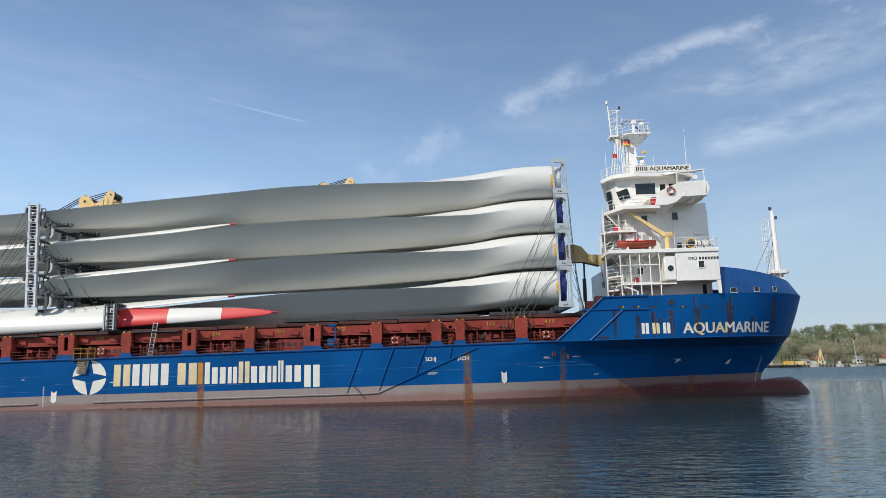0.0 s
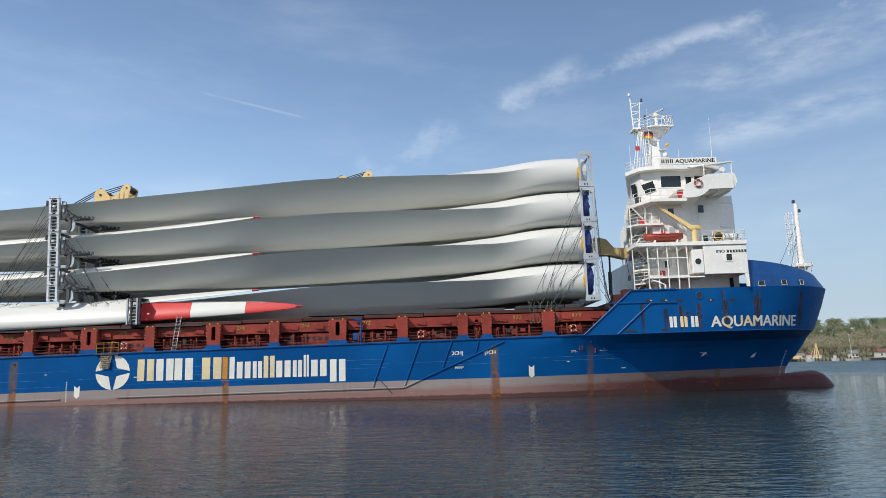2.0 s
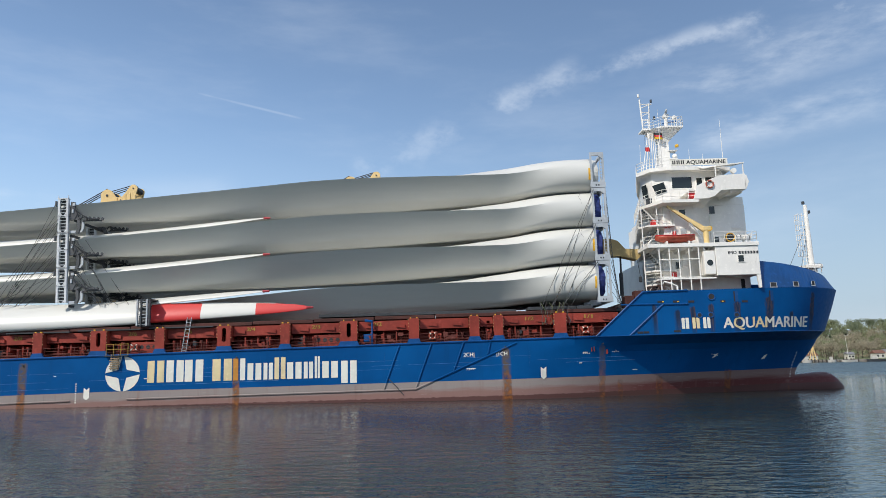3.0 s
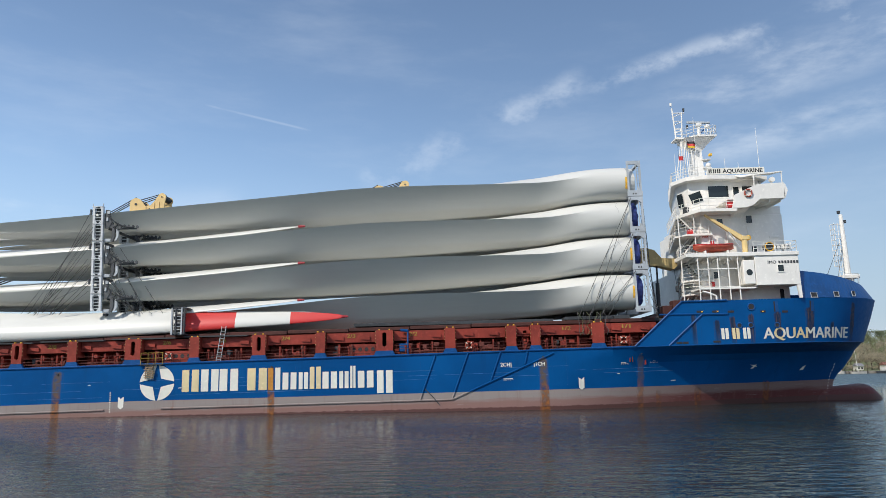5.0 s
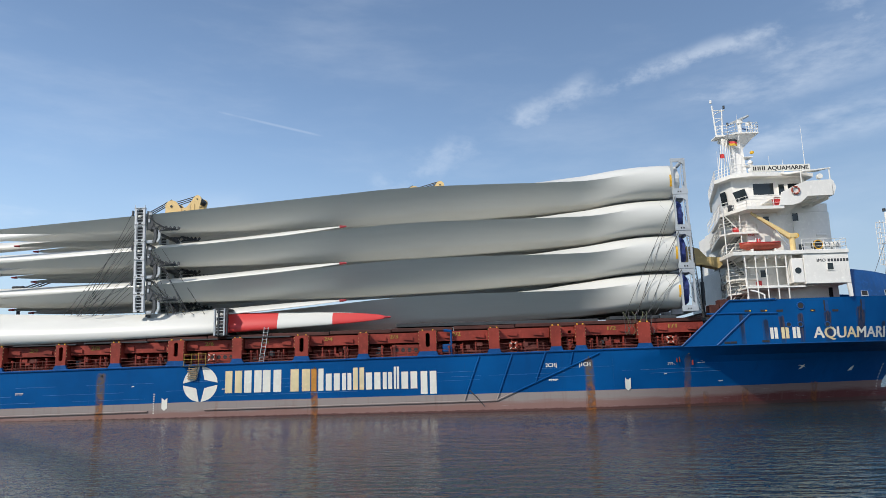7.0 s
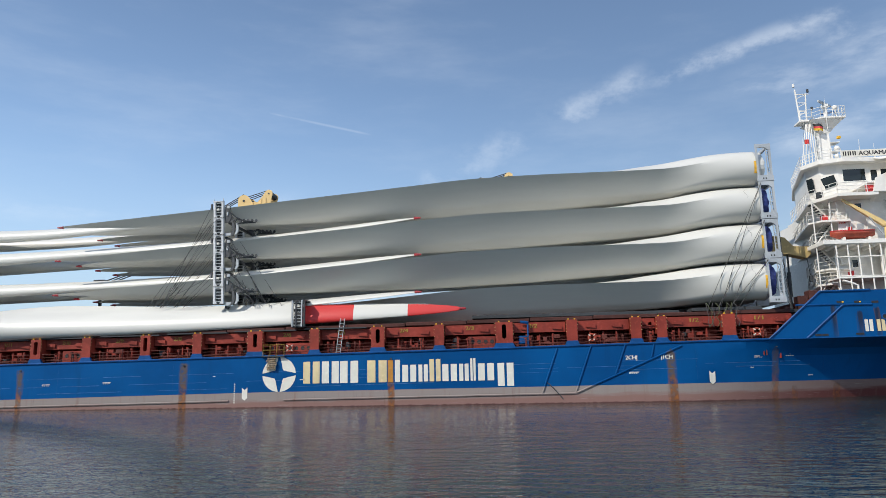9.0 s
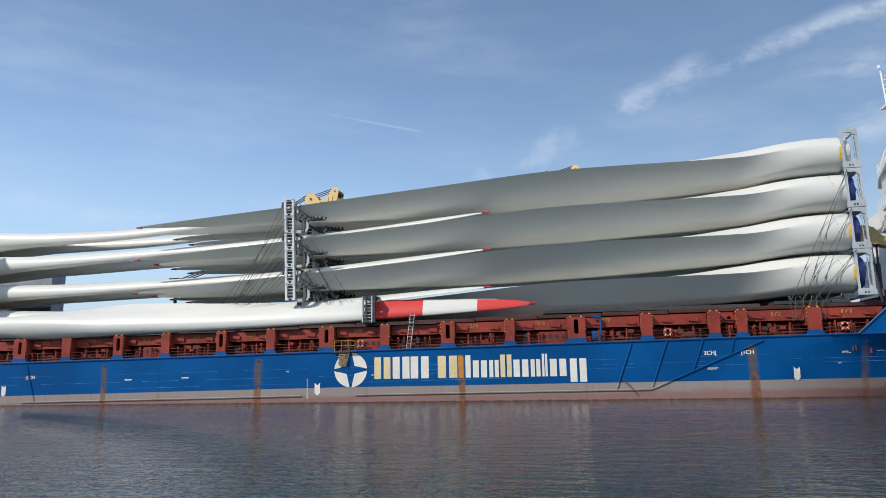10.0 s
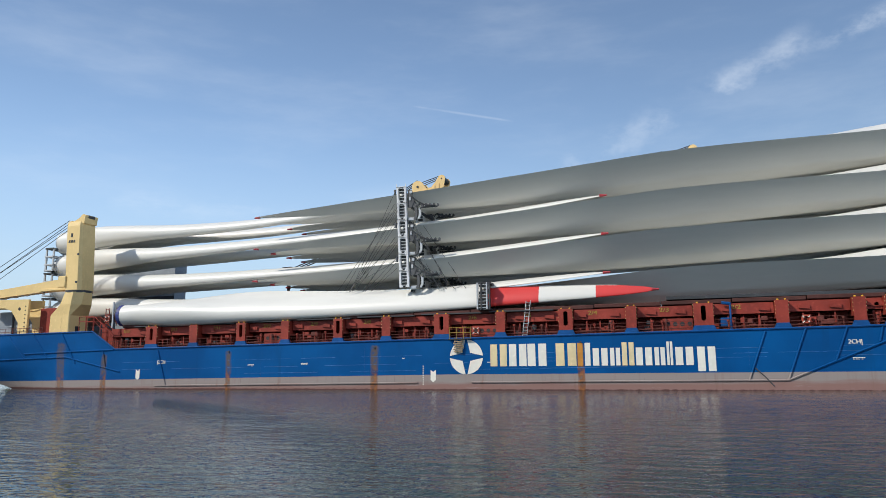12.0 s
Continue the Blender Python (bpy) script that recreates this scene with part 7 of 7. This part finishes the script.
# port cranes: columns behind the blades, heads above them
CREAM = paint("crane_cream", (0.74, 0.53, 0.24), 0.5, 0.15, 0.12)
for k, (cx, zt) in enumerate(((-45.9, 24.6), (-14.35, 25.45))):
    e = thing("deck_crane", "pale yellow deck crane behind the stacked blades", "crane", "port cranes")
    bm = bmesh.new()
    loft(bm, [octa(cx + (1.0 if k else 0.0), 9.0, 1.9, 3.7, 0.4), octa(cx + (0.9 if k else 0), 9.0, 1.9, 14, 0.4), octa(cx, 9.6, 1.5, zt, 0.25)])
    part("column", bm, CREAM, e)
    # cheek plates: a drum end, a waist, a raised sheave end
    cheek = [(cx - 1.4 + 0.82 * math.cos(a), zt + 1.25 + 0.82 * math.sin(a)) for a in [radians(200 - 18 * i) for i in range(10)]]
    cheek += [(cx - 0.2, zt + 1.0), (cx + 0.5, zt + 1.05), (cx + 1.1, zt + 1.75)]
    cheek += [(cx + 1.95 + 0.52 * math.cos(a), zt + 2.12 + 0.52 * math.sin(a)) for a in [radians(150 - 25 * i) for i in range(8)]]
    cheek += [(cx + 2.25, zt + 1.1), (cx + 2.35, zt - 0.5), (cx - 2.2, zt - 0.5)]
    for y in (8.8, 11.0):
        bm = bmesh.new()
        prism(bm, cheek, y, y + 0.16)
        part("cheek_plate", bm, CREAM, e)
    for dx, z, r in ((-1.4, 1.25, 0.70), (1.95, 2.12, 0.42), (0.4, 0.6, 0.4)):
        bm = bmesh.new()
        tube(bm, (cx + dx, 8.96, zt + z), (cx + dx, 11.0, zt + z), r, 18)
        part("sheave", bm, DARKSTEEL, e)
        bm = bmesh.new()
        disc(bm, (cx + dx, zt + z), r * 0.22, 8.72, 8.8, 10)
        part("pin", bm, DARKSTEEL, e)
    for x, z0, z1 in ((-0.2, 0.2, 0.95), (0.9, 0.1, 1.4), (1.5, 0.3, 1.5)):
        bm = bmesh.new()
        box(bm, cx + x, cx + x + 0.16, 8.72, 8.8, zt + z0, zt + z1, 0.02)
        part("stiffener", bm, CREAM, e)
    for j in range(3):
        cable((cx + 1.9, 9.3 + 0.5 * j, zt + 2.72), (cx - 1.6, 9.3 + 0.5 * j, zt + 1.75 - 0.1 * j), e, 0.06)
        cable((cx - 1.6, 9.3 + 0.5 * j, zt + 2.25), (cx - 9.5, 9.3 + 0.5 * j, zt - 2.2), e, 0.07)
    bm = bmesh.new()
    box(bm, cx - 4.3, cx - 2.9, 9.0, 9.9, zt - 0.9, zt - 0.75)
    for x in (cx - 4.2, cx - 3.5, cx - 3.0):
        tube(bm, (x, 9.0, zt - 0.8), (x, 9.0, zt + 0.25), 0.05)
    tube(bm, (cx - 4.2, 9.0, zt + 0.25), (cx - 3.0, 9.0, zt + 0.25), 0.05)
    part("platform", bm, GALV, e)
# crane yellow with the shade over the jib end put into its colour
SHADE_YELLOW = paint("shaded_yellow", (0.50, 0.37, 0.16), 0.6, 0.2, 0.1)
jib = thing("crane_jib", "yellow crane jib end, coloured as in shade, resting near the deckhouse", "crane jib")
bm = bmesh.new()
prism(bm, [(12.4, 13.7), (14.3, 13.75), (16.1, 13.3), (16.5, 13.7), (16.4, 14.4), (14.9, 14.5), (14.2, 15.35), (13.4, 15.6), (12.4, 15.55)], -7.6, -6.4)
part("jib_head", bm, SHADE_YELLOW, jib)
bm = bmesh.new()
tube(bm, (14.5, -7.0, 13.7), (14.4, -7.0, 8.0), 0.1, 8)
tube(bm, (14.45, -7.0, 12.0), (14.42, -7.0, 9.6), 0.2, 8)
part("ram", bm, DARKSTEEL, jib)
bm = bmesh.new()
tube(bm, (16.2, -7.2, 13.4), (16.4, -7.2, 11.6), 0.03, 5)
box(bm, 16.25, 16.55, -7.35, -7.05, 11.0, 11.6, 0.06)
part("hook_block", bm, DARKSTEEL, jib)
for x, z in ((14.0, 10.4), (15.0, 10.9)):
    e = thing("vent_post", "brown-red steel vent post before the forecastle", "post", "vent posts")
    bm = bmesh.new()
    box(bm, x, x + 0.9, -9.8, -8.6, 5.0, z - 1.0, 0.05)
    part("body", bm, COVER, e)
# plain grey box at the stern behind the white blades, darker below, and the stern rack
gh = thing("grey_casing", "plain blue-grey casing behind the stacked blades", "casing")
bm = bmesh.new()
box(bm, -96.5, -84.9, 8.2, 10.8, 5.45, 19.8, 0.05)
part("casing", bm, GREYBOX, gh)
bm = bmesh.new()
box(bm, -93, -84.85, 8.1, 8.2, 8.0, 12.6, 0.03)
part("darker_lower", bm, DARKSTEEL, gh)
for row in range(2):
    e = thing("transport_frame", "galvanised root frames stacked at the stern", "transport frame", "stern root frames")
    for t in range(4):
        z = 18.4 - 3.4 * t
        for x in (-96.2, -95.0):
            bm = bmesh.new()
            box(bm, x - 0.1, x + 0.1, -3.9 + 4.0 * row - 0.1, -3.9 + 4.0 * row + 0.1, z - 3.2, z)
            part("post", bm, GALV, e)
        for dz in (0, -1.1, -2.2, -3.0):
            bm = bmesh.new()
            box(bm, -96.3, -94.9, -4.1 + 4.0 * row, -0.5 + 4.0 * row, z + dz - 0.2, z + dz)
            part("beam", bm, GALV if dz else DARKSTEEL, e)
rig = thing("crane_boom", "dark crane boom end and wires behind the blades", "crane boom")
bm = bmesh.new()
for k in range(3):
    tube(bm, (-66.5 + 0.4 * k, 9.0 + 0.4 * k, 15.6), (-57.5 + 0.4 * k, 9.0 + 0.4 * k, 18.6), 0.08)
box(bm, -67.5, -66, 8.8, 10, 15.3, 16.0, 0.05)
part("boom", bm, DARKSTEEL, rig)
bm = bmesh.new()
tube(bm, (-66.75, 9.4, 3.7), (-66.75, 9.4, 15.4), 0.22, 8)
part("rest_post", bm, DARKSTEEL, rig)


# ---- the far bank ----
GRASS = plain("bank_grass", (0.13, 0.15, 0.06), 0.9, 0.0, 0.4, 0.08)
BARK = plain("bark", (0.09, 0.07, 0.05), 0.9)
# leaf and twig colours are paled to put the distance haze into them
LEAF = plain("hazed_spring_leaves", (0.20, 0.225, 0.12), 0.8, 0.0, 0.45, 0.6)
DARKLEAF = plain("hazed_dark_leaves", (0.14, 0.17, 0.10), 0.8, 0.0, 0.45, 0.6)
TWIG = plain("hazed_bare_twigs", (0.31, 0.27, 0.19), 0.9, 0.0, 0.4, 0.6)
STONE = plain("quay_stone", (0.22, 0.20, 0.17), 0.85, 0.0, 0.3, 0.5)
PILE = plain("timber_pile", (0.06, 0.05, 0.04), 0.9, 0.0, 0.4, 2.0)
PLASTER = plain("pale_plaster", (0.52, 0.50, 0.45), 0.8, 0.0, 0.1, 0.7)
TILE = plain("roof_tiles", (0.17, 0.08, 0.055), 0.8, 0.0, 0.3, 1.5)
SLATE = plain("grey_roof", (0.20, 0.20, 0.21), 0.8, 0.0, 0.2, 1.0)


BANK = 1.36  # the bank lies this much beyond a first plan at 250 m


def bank_height(x, y):
    u = max(0.0, min(1.0, (y / BANK - 262) / 150))
    hill = lerp(x / BANK, [(-700, 4), (-100, 6), (80, 10), (130, 13), (170, 16), (230, 20), (400, 16), (800, 6)])
    return 1.3 + hill * u * u * (3 - 2 * u) + 0.6 * noise.noise((x * 0.02, y * 0.02, 0.0)) * u


bm = bmesh.new()
nx, ny = 90, 16
grid = [[bm.verts.new((-700 + 1600 * i / nx, 340 + (y0 := 700 * (j / ny) ** 1.6), -1.0 if j == 0 else bank_height(-700 + 1600 * i / nx, 340 + y0))) for j in range(ny + 1)] for i in range(nx + 1)]
for i in range(nx):
    for j in range(ny):
        bm.faces.new((grid[i][j], grid[i + 1][j], grid[i + 1][j + 1], grid[i][j + 1]))
bank = obj("ground", bm, GRASS, smooth=True)
tagged(bank, "grassy far bank rising behind the quay", "bank", kind="structure")


def clumps(bm, c, size, count, leaf, rnd, flat=0.8):
    """Many small leaf clumps spread through an uneven crown with gaps."""
    lobes = [(Vector((rnd.uniform(-0.55, 0.55), rnd.uniform(-0.55, 0.55), rnd.uniform(-0.45, 0.55))) * size, rnd.uniform(0.35, 0.6) * size) for _ in range(9)]
    for k in range(count):
        o, r = rnd.choice(lobes)
        d = Vector((rnd.gauss(0, 1), rnd.gauss(0, 1), rnd.gauss(0, 1))).normalized()
        p = Vector(c) + o + Vector((d.x, d.y, d.z * flat)) * r * rnd.uniform(0.6, 1.0)
        s = leaf * rnd.uniform(0.6, 1.3)
        q = [bm.verts.new(p + Vector((rnd.uniform(-s, s), rnd.uniform(-s, s), rnd.uniform(-s, s)))) for _ in range(4)]
        bm.faces.new((q[0], q[1], q[2]))
        bm.faces.new((q[0], q[2], q[3]))


def tree(h, mat, label, seed, leaf=0.27, count=1300):
    rnd = random.Random(seed)
    e = thing("tree", label, "tree", "trees of the far bank", aboard=False)
    bm = bmesh.new()
    tube(bm, (0, 0, -0.5), (0.1, 0, h * 0.55), 0.03 * h, 7, 0.015 * h)
    for k in range(6):
        a = k * 1.05 + rnd.random()
        z = h * (0.3 + 0.06 * k)
        tube(bm, (0.05, 0, z), (math.cos(a) * h * 0.25, math.sin(a) * h * 0.25, z + h * 0.25), 0.012 * h, 5, 0.004 * h)
    part("trunk", bm, BARK, e)
    bm = bmesh.new()
    clumps(bm, (0, 0, h * 0.60), h * 0.42, count, leaf, rnd)
    part("crown", bm, mat, e)
    return e


protos = [tree(10.0, LEAF, "broad tree in fresh spring leaf on the bank", 1), tree(9.0, TWIG, "pale brown tree still nearly bare", 2, 0.22, 1150), tree(11.0, DARKLEAF, "tall dark green tree on the hill", 3),
          tree(8.0, TWIG, "bushy light brown tree in bud", 4, 0.2, 1050), tree(9.5, LEAF, "rounded yellow-green tree on the far bank", 5)]
rnd = random.Random(11)
spots = []
for k in range(170):
    y = BANK * (266 + 150 * rnd.random() ** 1.1)
    x = y * rnd.uniform(0.40, 0.72)
    spots.append((x, y))
spots.sort(key=lambda s: s[1])
for k, (x, y) in enumerate(spots):
    far = y > 345 * BANK
    p = protos[rnd.choice((0, 2, 4, 0)) if far else rnd.choice((1, 3, 1, 3, 1, 4))]
    m = pose(x, y, bank_height(x, y), 0, 0, rnd.uniform(0, 360))
    if k < len(protos):
        p = protos[k]
        p.matrix_basis = m
    else:
        copy_thing(p, m)
# woods along the rest of the bank
bm = bmesh.new()
for k in range(420):
    x = rnd.uniform(-650, 800)
    y = BANK * rnd.uniform(275, 420)
    if 0.36 * y < x < 0.76 * y and y < 330 * BANK:
        continue
    clumps(bm, (x, y, bank_height(x, y) + 4.5), 4.2, 60, 0.9, rnd)
for mat, seed, lo, hi, size, n, name in ((TWIG, 21, 300, 372, 3.6, 210, "woods"), (LEAF, 22, 318, 400, 4.0, 120, "woods"), (TWIG, 23, 268, 285, 1.5, 150, "shrubs")):
    rr = random.Random(seed)
    wood = bmesh.new()
    for k in range(n):
        y = BANK * rr.uniform(lo, hi)
        x = y * rr.uniform(0.36, 0.76)
        clumps(wood, (x, y, bank_height(x, y) + size * 0.8), size * rr.uniform(0.8, 1.2), 190, 0.10 * size, rr)
    tagged(obj(name, wood, mat), "brown and green spring thicket on the far bank", "thicket", kind="stuff")
tagged(obj("woods", bm, DARKLEAF), "mixed spring woods along the far bank", "woods", kind="stuff")

# quay with piles
bm = bmesh.new()
box(bm, 80, 207, 336, 344, -2, 1.25, 0.05)
quay = obj("quay", bm, STONE)
tagged(quay, "low stone quay with timber piles on the far bank", "quay", kind="structure")
for k in range(40):
    bm = bmesh.new()
    x = 130 + 1.7 * k + rnd.uniform(-0.3, 0.3)
    tube(bm, (x, 335.4, -2), (x, 335.4, rnd.uniform(1.2, 2.4)), 0.22, 7)
    part("pile", bm, PILE, quay)
bm = bmesh.new()
box(bm, 130, 166, 334.8, 336, 0.9, 1.1)
part("walkway", bm, PILE, quay)
railing("rail", [(130, 335, 1.1), (166, 335, 1.1)], quay, 1.0, 2, 2.0, 0.05, OLDWHITE)


def cottage(x, y, w, d, h, roof, wall, label):
    e = thing("house", label, "house", "houses of the far bank", aboard=False)
    x, y, w, d, h = x * BANK, y * BANK, w * 0.7, d * 0.7, h * 0.7
    z = bank_height(x, y) - 0.3
    bm = bmesh.new()
    box(bm, x, x + w, y, y + d, z, z + h)
    wl = part("wall", bm, wall, e)
    bm = bmesh.new()
    a = [(x - 0.3, y - 0.4, z + h), (x - 0.3, y + d + 0.4, z + h), (x - 0.3, y + d / 2, z + h + d * 0.38)]
    b = [(x + w + 0.3, q[1], q[2]) for q in a]
    loft(bm, [a, b])
    part("roof", bm, roof, e)
    for k in range(max(2, int(w / 3))):
        bm = bmesh.new()
        xx = x + (k + 0.5) * w / max(2, int(w / 3))
        box(bm, xx - 0.5, xx + 0.5, y - 0.06, y + 0.02, z + h * 0.4, z + h * 0.75)
        part("window", bm, GLASS, e)


cottage(113.5, 257, 6.0, 5, 4.0, SLATE, PLASTER, "white shed with a grey roof by the quay")
cottage(107.5, 256, 5.5, 5, 3.6, TILE, PLASTER, "small pale house with a brown roof by the quay")
cottage(134.5, 262, 8, 6, 3.2, TILE, PLASTER, "brown-roofed boathouse by the quay")
cottage(152, 266, 5, 5, 3.6, SLATE, PLASTER, "white house among the trees")
cottage(160, 262, 7, 6, 4.0, TILE, PLASTER, "white house with a brown roof near the bank")
cottage(172, 275, 7, 6, 4.4, SLATE, PLASTER, "white house on the slope")
cottage(205, 372, 30, 8, 4.0, SLATE, PLASTER, "long white building on top of the hill")
cottage(128, 258, 5, 4, 2.6, SLATE, PLASTER, "low white hut by the quay")
for x, mat, text in ((119.5, AMBER, "yellow steel container on the quay"), (111.0, RED, "red van-sized container on the quay"), (124.0, YELLOW, "pale yellow container on the quay")):
    e = thing("container", text, "container", "containers on the quay", aboard=False)
    bm = bmesh.new()
    x *= BANK
    box(bm, x, x + 4.4, 345, 347.4, 1.2, 2.8, 0.05)
    part("body", bm, mat, e)
    bm = bmesh.new()
    for k in range(7):
        box(bm, x + 0.2 + 0.6 * k, x + 0.45 + 0.6 * k, 344.93, 345.0, 1.3, 2.7)
    tagged(part("ribs", bm, mat, e), kind="stuff")
aframe = thing("quay_crane", "slim yellow A-frame crane on the quay", "crane", aboard=False)
for dx in (-1.6, 0.0, 1.6):
    bm = bmesh.new()
    tube(bm, (178 + dx, 341, 1.2), (178.8, 342, 8.6), 0.2, 6)
    part("leg", bm, YELLOW, aframe)
bm = bmesh.new()
tube(bm, (178.8, 342, 8.6), (175.0, 340, 3.2), 0.07, 5)
part("stay", bm, YELLOW, aframe)
yacht = thing("sailing_boat", "moored white sailing boat with bare mast", "boat", aboard=False)
bm = bmesh.new()
loft(bm, [[(188 + 7 * u, 333.5 - 1.1 * f, 1.0), (188 + 7 * u, 333.5 - 0.7 * f, -0.2), (188 + 7 * u, 333.5 + 0.7 * f, -0.2), (188 + 7 * u, 333.5 + 1.1 * f, 1.0)] for u, f in ((0, 0.6), (0.3, 1), (0.7, 0.85), (1, 0.05))])
part("boat_hull", bm, PLASTER, yacht)
bm = bmesh.new()
tube(bm, (191, 333.5, 0.8), (190.2, 333.5, 12.5), 0.12, 6, 0.06)
part("mast", bm, OLDWHITE, yacht)
for x, w, mat in ((124.5, 4, PLASTER), (147, 9, DARKSTEEL), (158, 8, DARKSTEEL), (133.5, 3.5, PLASTER)):
    e = thing("moored_boat", "small moored workboat by the quay", "boat", "moored boats", aboard=False)
    x *= BANK
    bm = bmesh.new()
    loft(bm, [[(x + w * u, 333.8 - 1.2 * f, 1.2), (x + w * u, 333.8 - 0.9 * f, -0.3), (x + w * u, 333.8 + 0.9 * f, -0.3), (x + w * u, 333.8 + 1.2 * f, 1.2)] for u, f in ((0, 0.7), (0.3, 1), (0.7, 0.9), (1, 0.1))])
    part("boat_hull", bm, mat, e)
    bm = bmesh.new()
    box(bm, x + w * 0.2, x + w * 0.5, 333.1, 334.5, 1.2, 2.6, 0.1)
    part("cabin", bm, PLASTER, e)


def motions():
    """The ship with all that it carries glides past the shore."""
    for ob in ABOARD:
        base = ob.matrix_basis.copy()
        walk(ob, [(t, m @ base) for t, m in SHIP_ROWS])
    # radar scanners turn on the mast
    for ob, at, start, rate in ((radar, (22.6, -0.6, 31.5), 6, 144.0), (radar_low, (23.4, 0.5, 30.8), 60, 150.0)):
        walk(ob, [(0.5 * k, pose(*at, 0, 0, start + rate * 0.5 * k)) for k in range(25)])


motions()
